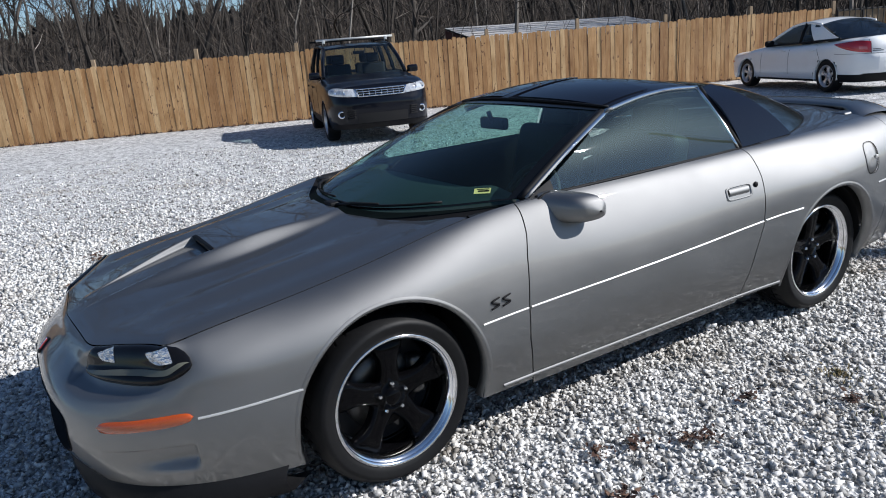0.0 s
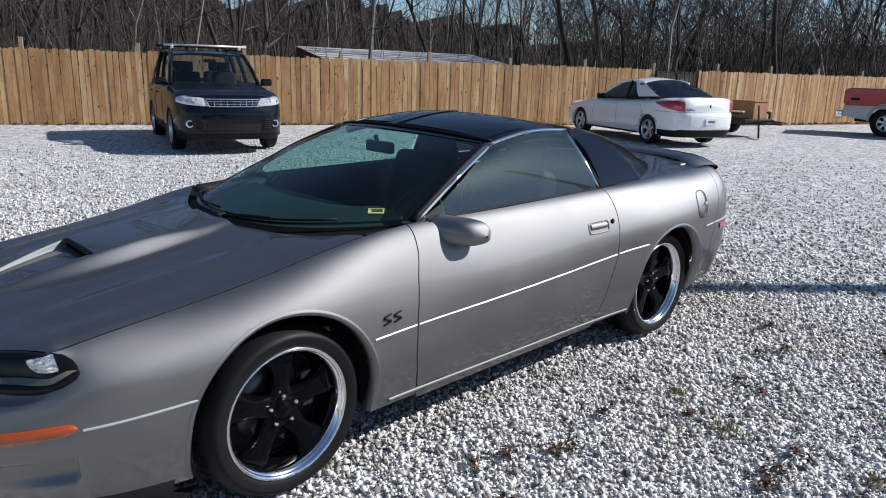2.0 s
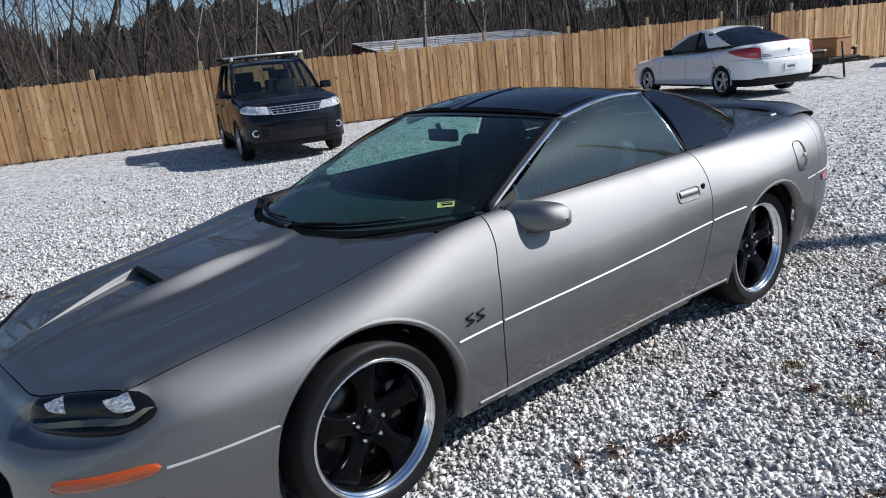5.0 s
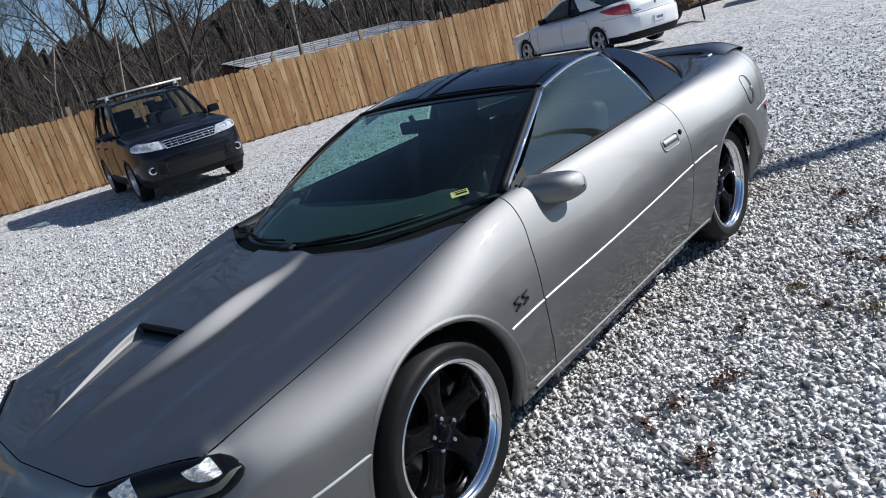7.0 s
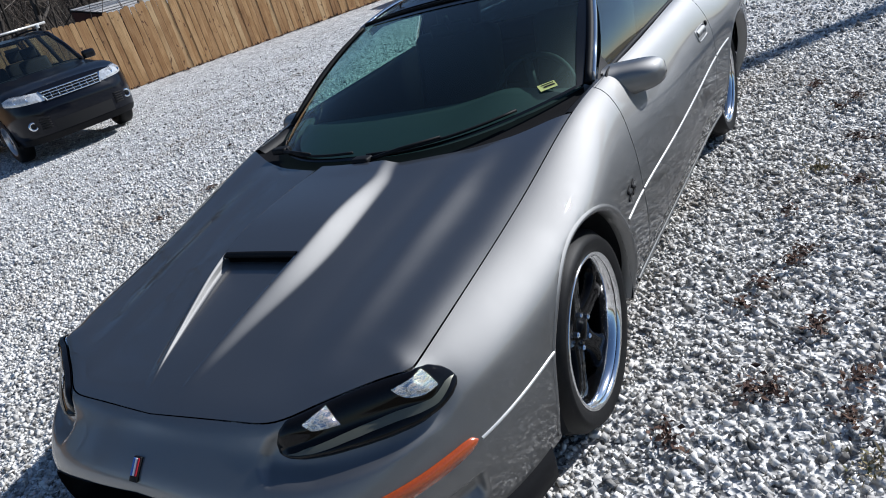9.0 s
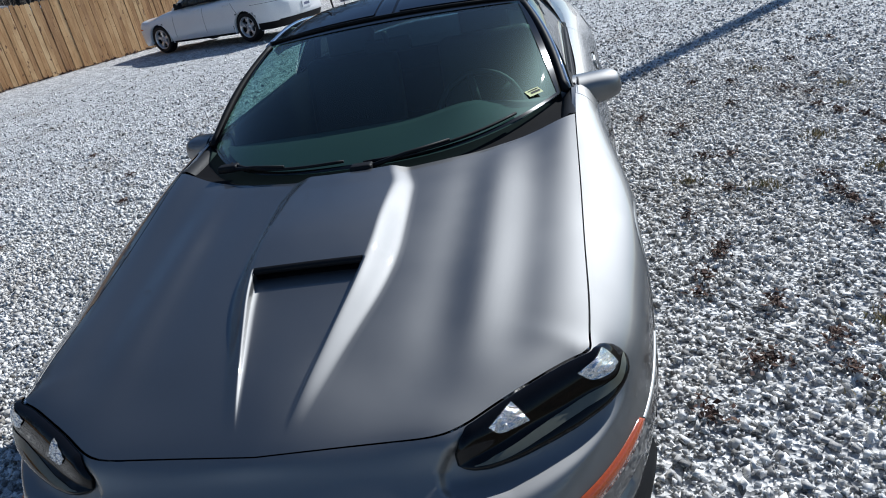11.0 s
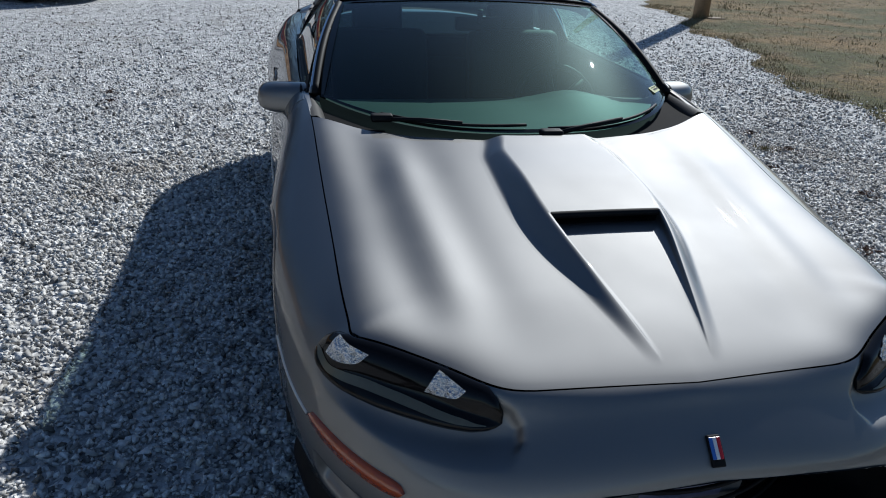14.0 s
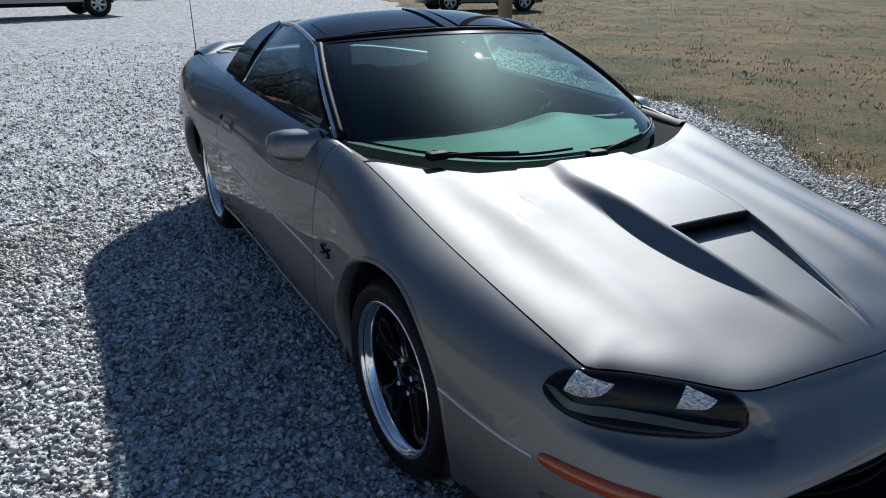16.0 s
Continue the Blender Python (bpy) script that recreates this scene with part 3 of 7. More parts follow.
plate = part("number_plate", box((0.010, 0.305, 0.152), (-0.985, 0, 0.395), 0.004, 1, Matrix.Rotation(radians(-8), 4, "Y")), PLATE_GREY, coupe, "dull grey number plate in the grille mouth")
part("plate_bar", box((0.004, 0.20, 0.055), (-0.991, 0, 0.395), 0.001, 1, Matrix.Rotation(radians(-8), 4, "Y")), INK, plate)
part("radiator", box((0.05, 1.0, 0.34), (-0.80, 0, 0.36), 0.01), GAP, grille)

# Hood: rows from front edge to cowl, with lines that follow the scoop's two lips.
def on_top(x, y):
    """The plain skin's height over places on the hood."""
    tu, tv = np.meshgrid(np.linspace(0, 2.1, 90), np.linspace(0, 0.76, 46), indexing="ij")
    T = skin(tu, tv)
    shape = x.shape
    x, y = x.ravel(), np.abs(y).ravel()
    k = np.concatenate([np.argmin((T[..., 0].ravel()[None] - a[:, None]) ** 2 + (T[..., 1].ravel()[None] - b[:, None]) ** 2, 1) for a, b in zip(np.array_split(x, 60), np.array_split(y, 60))])
    u, v = tu.ravel()[k], tv.ravel()[k]
    for _ in range(5):
        p, pu, pv = skin(u, v), skin(u + 1e-4, v), skin(u, v + 1e-4)
        a, b, c, d = ((q - p)[:, i] * 1e4 for q, i in ((pu, 0), (pv, 0), (pu, 1), (pv, 1)))
        det = a * d - b * c
        det = np.where(np.abs(det) < 1e-4, 1e-4, det)
        ex, ey = x - p[:, 0], y - p[:, 1]
        u = u + np.clip((d * ex - b * ey) / det, -0.03, 0.03)
        v = np.clip(v + np.clip((a * ey - c * ex) / det, -0.03, 0.03), 0, 0.8)
    return skin(u, v)[:, 2].reshape(shape)


edge_u = np.linspace(0, 1.95, 240)
hood_rim = skin(edge_u, np.full(240, V_SEAM - 0.0018))
n_front = int(np.argmax(edge_u > 0.768))
MOUTH_X = -0.43


def sat(v, k=0.30):
    """Rises to one and flattens out softly."""
    v = np.maximum(v, 0.0)
    h = np.clip(0.5 + 0.5 * (1 - v) / k, 0, 1)
    return (1 - h) + v * h - k * h * (1 - h)


def dome_edge(x):
    q = np.clip((x + 0.02) / 0.16, 0, 1)
    return 0.056 + 0.100 * sat((x + 0.90) / 0.47) - 0.030 * q * q * (3 - 2 * q)


a_par = np.concatenate([np.linspace(0, 1, 9), np.linspace(1, 2, 4)[1:], np.linspace(2, 3, 12)[1:], np.linspace(3, 4, 34)[1:]])
b_par = np.concatenate([np.linspace(0, 1, 46), np.linspace(1, 2, 3)[1:], np.linspace(2, 3, 60)[1:]])
hx, hy = np.zeros((len(b_par), len(a_par))), np.zeros((len(b_par), len(a_par)))
for j, a in enumerate(a_par):
    for _ in range(2):
        for i, b in enumerate(b_par):
            x_now = hx[i, j]
            ys = float(np.interp(x_now, hood_rim[n_front:, 0], hood_rim[n_front:, 1]))
            edge = float(dome_edge(x_now))
            grow = float(sat((x_now + 0.92) / 0.48))
            marks = [0, edge / ys, (edge + 0.006) / ys, min(0.6, (edge + 0.006 + 0.032 + 0.038 * grow) / ys), 1]
            t = float(np.interp(a, [0, 1, 2, 3, 4], marks))
            xf = float(np.interp(t * hood_rim[n_front, 1], hood_rim[: n_front + 1, 1], hood_rim[: n_front + 1, 0]))
            xr = 0.105 + 0.285 * t**1.9
            hx[i, j] = float(np.interp(b, [0, 1, 2, 3], [xf, MOUTH_X, MOUTH_X + 0.006, xr]))
            hy[i, j] = t * ys
grow = sat((hx + 0.92) / 0.48)
back = np.clip((hx + 0.30) / 0.44, 0, 1)
high = 0.054 * grow**1.15 * (1 - 0.66 * back * back * (3 - 2 * back))
A, B = np.broadcast_to(a_par, hx.shape), np.broadcast_to(b_par[:, None], hx.shape)
fall = np.clip(A - 2, 0, 1)
FLOOR = 0.37
rise = np.where(A <= 1.0, np.where(B <= 1.0, high * FLOOR, high), np.where(A < 2, np.where(B <= 1.0, high * (FLOOR + (1 - FLOOR) * np.clip(A - 1, 0, 1)), high), high * (1 - fall**2 * (3 - 2 * fall))))
flute_on = np.clip((hx + 0.88) / 0.25, 0, 1) * np.clip((0.30 - hx) / 0.35, 0, 1)
for at, wide, deep in ((0.375, 0.062, -0.0048), (0.468, 0.052, 0.0054), (0.565, 0.058, -0.0054)):
    rise = rise + deep * flute_on * np.exp(-(((hy - at - 0.06 * (hx + 0.4)) / wide) ** 2))
# The hood's own crown is plain; only its rim follows the panels beside it.
plain = on_top(hx, hy)


def powers(x, y):
    return np.stack([x**i * y ** (2 * j) for i in range(5) for j in range(3)], -1)


fitted = B >= 0
coef = np.linalg.lstsq(powers(hx[fitted], hy[fitted]), plain[fitted], rcond=None)[0]
crown = powers(hx, hy) @ coef
rim_w = np.maximum(np.maximum(np.clip((A - 3.40) / 0.60, 0, 1), np.clip(1 - B / 0.55, 0, 1)), np.clip((B - 2.80) / 0.20, 0, 1))
rim_w = rim_w * rim_w * (3 - 2 * rim_w)
hz = crown + rim_w * (plain - crown) + rise
half = np.stack([hx, hy, hz], -1)
P = np.concatenate([half[:, :0:-1] * np.array([1, -1, 1]), half], 1)
keep = np.ones((P.shape[0] - 1, P.shape[1] - 1), bool)
mid = P.shape[1] // 2
keep[45:47, mid - 9 : mid + 9] = False
hood = part("hood", grid("hood", P, True, keep, 0.015), PEWTER, coupe, "silver hood with a raised scoop and soft flutes")
# Scoop mouth: a dark throat behind the dome's front edge.
rows = []
floor_z, roof_z = half[45, :10, 2], half[47, :10, 2]
ys = half[45, :10, 1]
for j in list(range(9, 0, -1)) + list(range(0, 10)):
    s = -1 if len(rows) < 9 else 1
    z0, z1, y = floor_z[j], roof_z[min(j, 8)], ys[j] * s
    rows.append([(MOUTH_X + 0.004, y, z1 + 0.001), (MOUTH_X - 0.012, y, z1 - 0.003), (MOUTH_X - 0.010, y, z1 - 0.014), (MOUTH_X + 0.05, y * 0.96, z1 - 0.020), (MOUTH_X + 0.12, y * 0.9, z0 - 0.002), (MOUTH_X + 0.01, y, z0 + 0.004), (MOUTH_X - 0.004, y, z0 - 0.001)])
scoop = part("scoop_mouth", grid("scoop_mouth", rows), PLASTIC, hood, "black hood scoop opening")
for side in (-1, 1):
    flip = side > 0
    # Front fender, door, quarter panel, rear bumper half.
    P = flank_points(lambda v: 0.8365, lambda v: seam_u(v, door_front) - GAPW, V_SEAM + 0.0022, V_SILL, 96, 60)
    P, keep = cut_arch(P, *ARCHES[0])
    part("front_fender", grid("front_fender", flipped(P, side), flip, keep, 0.012), PEWTER, coupe)
    P = flank_points(lambda v: seam_u(v, door_front) + GAPW, lambda v: seam_u(v, door_rear) - GAPW, V_SEAM + 0.004, V_SILL - 0.03, 80, 44)
    door = part("door", grid("door", flipped(P, side), flip, None, 0.02), PEWTER, coupe)
    P = flank_points(lambda v: seam_u(v, door_front) + GAPW, lambda v: seam_u(v, door_rear) - GAPW, V_SILL - 0.026, V_SILL + 0.02, 60, 6)
    part("rocker_panel", grid("rocker_panel", flipped(P, side), flip, None, 0.012), PEWTER, coupe)
    P = flank_points(lambda v: seam_u(v, door_rear) + GAPW, lambda v: seam_u(v, rear_cut) - GAPW, V_SEAM + 0.001, V_SILL, 90, 60)
    P, keep = cut_arch(P, *ARCHES[1])
    part("quarter_panel", grid("quarter_panel", flipped(P, side), flip, keep, 0.012), PEWTER, coupe)
    # Wheel arches: a rolled lip and a dark liner.
    for (cx, cz, r), ax in zip(ARCHES, (0, 1)):
        rows = []
        for w in np.linspace(-0.30, math.pi + 0.30, 60):
            x, z = cx + r * math.cos(w), cz + r * math.sin(w)
            p, _ = at_flank(x, max(z, 0.206))
            y = p[1]
            k = 1 - 0.012 / r
            y2 = at_flank(cx + (x - cx) * 1.025, max(cz + (z - cz) * 1.025, 0.206))[0][1]
            rows.append([(cx + (x - cx) * 1.025, (y2 + 0.0004) * side, cz + (z - cz) * 1.025), (cx + (x - cx) * 1.008, (y + 0.0018) * side, cz + (z - cz) * 1.008), (cx + (x - cx) * 0.994, (y + 0.003) * side, cz + (z - cz) * 0.994), (cx + (x - cx) * k, (y - 0.004) * side, cz + (z - cz) * k), (cx + (x - cx) * k, (y - 0.05) * side, cz + (z - cz) * k)])
        part("arch_lip", grid("arch_lip", rows, side < 0), PEWTER, coupe)
        rows = [[(cx + (r + d) * math.cos(w), y * side, cz + (r + d) * math.sin(w)) for d, y in ((-0.012, 0.86), (0.02, 0.78), (0.02, 0.56))] for w in np.linspace(-0.3, math.pi + 0.3, 40)]
        part("arch_liner", grid("arch_liner", rows, side < 0), GAP, coupe)
    # Body-side moulding, body-coloured, with its highlight painted in as a pale tone.
    for xa, xb in ((-0.70, -0.375), (0.330, 0.544), (0.558, 1.930), (1.948, 2.215), (2.885, 3.01), (3.025, 3.30)):
        rows = []
        for x in np.linspace(xa, xb, 26):
            zc = float(np.interp(x, [p[0] for p in mould_line[2:12]], [p[2] for p in mould_line[2:12]]))
            rows.append([flipped(at_flank(x, zc + dz, off)[0], side) for dz, off in ((0.0055, -0.002), (0.004, 0.003), (0.0, 0.0042), (-0.003, 0.003), (-0.0045, -0.002))])
        part("body_moulding", grid("body_moulding", rows, side > 0), TRIM_AND_GLINT, door if 0.55 < xa < 1.0 else coupe)
    # Sill line along the rocker's foot.
    rows = [[flipped(at_flank(x, 0.228 + 0.013 * x + dz, off)[0], side) for dz, off in ((0.008, 0.0), (0.004, 0.006), (-0.006, 0.006), (-0.012, -0.004))] for x in np.linspace(0.43, 2.14, 60)]
    part("sill_strip", grid("sill_strip", rows, side > 0), PEWTER, coupe)
    # Door handle and lock.
    def on_door(x, z, off):
        return flipped(at_flank(x, z, off)[0], side)
    rows = []
    for q in np.linspace(0, 2 * math.pi, 33):
        c, s = math.cos(q), math.sin(q)
        a, b = 0.088 * math.copysign(abs(c) ** 0.35, c), 0.030 * math.copysign(abs(s) ** 0.35, s)
        rows.append([on_door(1.775 + a * k, 0.784 + b * k + 0.01 * a, o) for k, o in ((1.0, 0.001), (0.96, 0.005), (0.86, 0.004), (0.82, -0.012), (0.3, -0.016))])
    handle = part("door_handle", grid("door_handle", rows, side < 0), PEWTER, door)
    part("handle_recess", grid("handle_recess", [[on_door(1.775 + a, 0.778 + b, -0.004) for b in (-0.012, 0.008)] for a in np.linspace(-0.066, 0.066, 8)], side < 0), GAP, handle)
    part("handle_paddle", grid("handle_paddle", [[on_door(1.775 + a, 0.784 + b, o) for b, o in ((-0.010, 0.002), (-0.004, 0.010), (0.016, 0.010), (0.022, 0.002))] for a in np.linspace(-0.072, 0.060, 10)], side > 0), PEWTER, handle)
    p, n = at_flank(1.893, 0.800, 0.002)
    lock = [(0.0, 0.006), (0.008, 0.006), (0.013, 0.003), (0.014, -0.003)]
    v, f = lathe(lock, 20)
    part("door_lock", mesh_of("door_lock", [(a + p[0], (b + p[1]) * side, c + p[2]) for a, b, c in v], f), PLASTIC, door)
    # Two S shapes on the fender.
    for k in range(2):
        pts = []
        for q in np.linspace(0, 1, 22):
            t = q * 2 - 1
            a = -0.018 * math.sin(math.pi * t * 1.25)
            b = 0.020 * t
            x, z = 0.392 + 0.052 * k - side * (a + 0.35 * b), 0.598 + b + 0.002 * k
            pts.append(flipped(at_flank(x, z, 0.003)[0], side))
        part("fender_badge", tube_mesh("fender_badge", pts, [0.0025 + 0.0025 * math.sin(math.pi * q) for q in np.linspace(0.12, 0.88, 22)], 6), PLASTIC, coupe)
    # Headlamp: a smoked lens that sits in the corner below the hood's edge.
    rows = []
    for a in np.linspace(0, 1, 60):
        u = 0.384 + 0.462 * (0.5 - 0.5 * math.cos(math.pi * a)) ** 0.9
        e = min(1.0, (u - 0.3835) / 0.03, (0.8465 - u) / 0.04)
        top = float(np.interp(u, *LAMP_TOP))
        low = float(np.interp(u, *LAMP_LOW))
        mid = (top + low) / 2
        row = []
        for b in np.linspace(-1, 1, 19):
            v = mid + (low - top) / 2 * b
            off = 0.026 * (1 - b**4) ** 0.5 * max(0.0, e) ** 0.5 * (0.55 + 0.45 * b * (b > 0)) + 0.004 - 0.012 * (b > 0.99)
            p, pu, pv = skin(np.array([u, u + 1e-3, u]), np.array([v, v, v + 1e-3]))
            n = np.cross(pv - p, pu - p)
            n /= np.linalg.norm(n)
            n *= 1 if n @ np.array([-0.7, 0.5, 0.5]) > 0 else -1
            row.append(flipped(p + n * off, side))
        rows.append(row)
    lamp = part("headlamp", grid("headlamp", rows, side > 0), LAMP_SMOKE, coupe, "smoked black headlamp lens")
    L = np.array(rows)
    def on_lens(a, b, lift=0.0018):
        """A place on the lens: a from the inner to the outer end, b from the top edge down."""
        ia, ib = min(max(a, 0), 1) * 58.999, min(max(b, 0), 1) * 17.999
        i, j = int(ia), int(ib)
        fa, fb = ia - i, ib - j
        q = (L[i, j] * (1 - fb) + L[i, j + 1] * fb) * (1 - fa) + (L[i + 1, j] * (1 - fb) + L[i + 1, j + 1] * fb) * fa
        return q + np.array([-0.75, 0.35 * side, 0.55]) * lift
    band = []
    for a in np.linspace(0.13, 0.93, 50):
        q = (a - 0.13) / 0.80
        c = 0.66 + 0.07 * math.sin(q * 2 * math.pi * 1.05 + 0.9) - 0.22 * max(0.0, q - 0.72) / 0.28
        w = 0.085 * min(1, q * 6 + 0.2, (1 - q) * 6 + 0.1)
        band.append([on_lens(a, c + w * k) for k in (-1, -0.5, 0, 0.5, 1)])
    part("lamp_bezel", grid("lamp_bezel", band), LAMP_BEZEL, lamp, "dull bezel strip inside the lens")
    for a0, a1, tall in ((0.27, 0.38, 0.32), (0.60, 0.75, 0.36)):
        rows = []
        for q in np.linspace(0, 1, 12):
            rows.append([on_lens(a0 + (a1 - a0) * (q + 0.10 * (r - 0.5)), 0.06 + tall * (0.30 + 0.70 * q**0.6) * r + 0.10 * (1 - q), 0.0022 + 0.0012 * math.sin(q * 15 + r * 4)) for r in np.linspace(0, 1, 6)])
        part("reflector", grid("reflector", rows), REFLECTOR, lamp, "bright reflector inside the lens")
    # Amber marker lamp.
    rows = []
    for a in np.linspace(0, 1, 30):
        u = 0.530 + 0.305 * a
        e = max(0.0, 1 - abs(2 * a - 1) ** 8) ** 0.5 * (1 - 0.12 * max(0.0, a - 0.7) / 0.3)
        row = []
        for b, off in ((-1, -0.002), (-0.85, 0.006), (0, 0.008), (0.85, 0.006), (1, -0.002)):
            p, pu, pv = skin(np.array([u, u + 1e-3, u]), np.array([1.090 + 0.031 * b * e - 0.016 * a] * 2 + [1.091 + 0.031 * b * e - 0.016 * a]))
            n = np.cross(pv - p, pu - p)
            n /= np.linalg.norm(n)
            n *= 1 if n @ np.array([-0.7, 0.7, 0]) > 0 else -1
            row.append(flipped(p + n * off, side))
        rows.append(row)
    part("marker_lamp", grid("marker_lamp", rows, side > 0), AMBER, coupe, "amber marker lamp")
    # Rear marker.
    rows = [[flipped(at_flank(x, z, o)[0], side) for z, o in ((0.600, -0.001), (0.604, 0.006), (0.632, 0.006), (0.636, -0.001))] for x in np.linspace(3.12, 3.23, 8)]
    part("rear_marker", grid("rear_marker", rows, side > 0), RED_LENS, coupe, "red side marker")
# Fuel flap on one flank.
rows = []
for q in np.linspace(0, 2 * math.pi, 41):
    c, s = math.cos(q), math.sin(q)
    a, b = 0.066 * math.copysign(abs(c) ** 0.7, c), 0.082 * math.copysign(abs(s) ** 0.7, s)
    rows.append([flipped(at_flank(2.815 + a * k, 0.795 + b * k, o)[0], -1) for k, o in ((1.02, 0.0004), (1.0, -0.002), (0.985, 0.0005), (0.5, 0.0005), (0.02, 0.0005))])
flap = part("fuel_flap", grid("fuel_flap", rows, False), PEWTER, coupe)
part("seam", tube_mesh("seam", [r[1] + np.array([0, -0.004, 0]) for r in rows[:-1]], 0.0013, 5, True), GAP, flap)
part("flap_button", box((0.026, 0.008, 0.018), flipped(at_flank(2.855, 0.795, 0.005)[0], -1), 0.004), TRIM_AND_GLINT, flap)

# Rear bumper and deck.
uu, vv = np.meshgrid(np.linspace(0, 1, 60), np.linspace(V_SEAM + 0.002, V_SILL, 50), indexing="ij")
ua = np.array([seam_u(v, rear_cut) + GAPW for v in vv[0]])
for side in (-1, 1):
    P = flipped(skin(ua[None, :] * (1 - uu) + 5.85 * uu, vv), side)
    part("rear_bumper", grid("rear_bumper", P, side > 0, None, 0.012), PEWTER, coupe)
uu, vv = np.meshgrid(np.linspace(-2.2, 2.2, 161), np.linspace(0, V_SEAM, 24), indexing="ij")
P = skin(5.85 - np.abs(uu), vv)
P[..., 1] *= np.sign(uu)
part("rear_deck", grid("rear_deck", P, False), PEWTER, coupe)
# Spoiler that arches over the deck on two end pads.
rows = []
for y in np.linspace(-0.735, 0.735, 61):
    s = abs(y) / 0.735
    drop = max(0.0, s - 0.72) / 0.28
    z = 1.018 - 0.006 * s * s - 0.062 * drop**1.6
    xc = 3.40 - 0.22 * s * s
    ch = 0.100 + 0.09 * drop
    th = 0.016 + 0.02 * drop
    ring = []
    for q in np.linspace(0, 2 * math.pi, 17):
        c, sn = math.cos(q), math.sin(q)
        ring.append((xc + ch * c, y, z + th * sn * (1.0 - 0.35 * c) + 0.010 * c))
    rows.append(ring)
part("rear_spoiler", grid("rear_spoiler", rows, False), PEWTER, coupe, "raised rear spoiler")
for side in (-1, 1):
    part("spoiler_pad", joined(box((0.30, 0.10, 0.045), (3.17, 0.60 * side, 0.972), 0.022, 4)), PEWTER, coupe)

# Lower air dam in black.
rows = []
for u in np.linspace(-1.10, 1.10, 100):
    p = skin(np.array([abs(u)]), np.array([V_SILL]))[0]
    x, y, s = p[0], p[1] * (1 if u > 0 else -1), 1
    rows.append([(x + 0.004, y, 0.235), (x - 0.012, y * 1.012, 0.205), (x - 0.022, y * 1.02, 0.175), (x - 0.012, y * 1.01, 0.125), (x + 0.02, y * 0.98, 0.115), (x + 0.10, y * 0.94, 0.14)])
part("air_dam", grid("air_dam", rows, True), PLASTIC, coupe, "black plastic air dam")
# Floor and inner masses.
part("underbody", joined(box((4.3, 1.24, 0.05), (1.35, 0, 0.215), 0.01), box((0.95, 1.16, 0.44), (-0.20, 0, 0.44), 0.05), box((1.2, 1.2, 0.55), (2.85, 0, 0.53), 0.05), box((1.5, 1.66, 0.05), (1.29, 0, 0.235), 0.01)), GAP, coupe)
# Emblem on the nose.
p, q = skin(np.array([0.0, 0.0]), np.array([0.950, 0.955]))
dn = (q - p) / np.linalg.norm(q - p)
e_out = Vector((-dn[2], 0, dn[0])) if dn[2] > 0 else Vector((dn[2], 0, -dn[0]))
e_down = Vector(dn)
face = Matrix(((e_out.x, 0, e_down.x), (0, 1, 0), (e_out.z, 0, e_down.z))).to_4x4()
em = part("nose_emblem", box((0.008, 0.030, 0.064), (0, 0, 0), 0.004, 2), PLASTIC, coupe)
em.matrix_local = Matrix.Translation(Vector(p) + e_out * 0.002) @ face
for y, m in ((-0.0085, Mat("emblem_red", (0.5, 0.02, 0.03), 0.3).m), (0.0, Mat("emblem_white", (0.8, 0.8, 0.8), 0.3).m), (0.0085, Mat("emblem_blue", (0.05, 0.15, 0.5), 0.3).m)):
    part("emblem_bar", box((0.003, 0.0080, 0.044), (0.0046, y * 0.94, -0.005), 0.001, 1), m, em)

# ---- glasshouse ----
S = np.linspace(-1, 1, 41)
ws_base = [(0.160 + 0.530 * abs(s) ** 3, 0.728 * s, 0.895 + 0.030 * s * s) for s in S]
ws_top = [(1.130 + 0.140 * s * s, 0.592 * s, 1.252 - 0.040 * s * s) for s in S]
W = patch(ws_base, ws_top, 20, (-0.020, 0, 0.022))
windscreen = part("windscreen", grid("windscreen", W, True), GLASS, coupe, "green-tinted windscreen")
# Black band round the glass, top edge and both sides.
for a, b in ((W[:, -2:], "header_band"), (W[:2, :], "glass_band"), (W[-2:, :], "glass_band"), (np.stack([W[:, 0], 0.65 * W[:, 0] + 0.35 * W[:, 1]], 1), "glass_band")):
    part(b, grid(b, a + np.array([-0.0015, 0, 0.003])), FRIT, windscreen)
# Cowl panel between hood and glass.
hood_back = [(0.085 + 0.30 * abs(s) ** 1.9, 0.735 * s, 0.872 + 0.018 * s * s) for s in S]
cowl_low = [(0.210 + 0.510 * abs(s) ** 3, 0.715 * s, 0.880 + 0.028 * s * s) for s in S]
part("cowl_panel", grid("cowl_panel", patch(hood_back, cowl_low, 6, (0, 0, -0.010)), True), COWL, coupe, "black cowl panel below the windscreen")
# Roof with two dark lift-out panels and a middle bar.
roof_back = [(2.02 - 0.03 * s * s, 0.520 * s, 1.262 - 0.020 * s * s) for s in S]
R = patch(ws_top, roof_back, 24, (0, 0, 0.034))
R[..., 2] += 0.020 * (1 - (S[:, None]) ** 2) * np.sin(np.linspace(0, 1, 24) * math.pi)[None, :]
R[..., 2] -= (0.03 * np.abs(S[:, None]) ** 8)
roof = part("roof", grid("roof", R, True, None, 0.03), ROOF_BLACK, coupe, "glossy black roof")
for a, b in ((2, 18), (22, 38)):
    Q = R[a:b + 1, 1:12] + np.array([0, 0, 0.006])
    part("lift_out_panel", grid("lift_out_panel", Q, True, None, 0.006), ROOF_BLACK, roof)
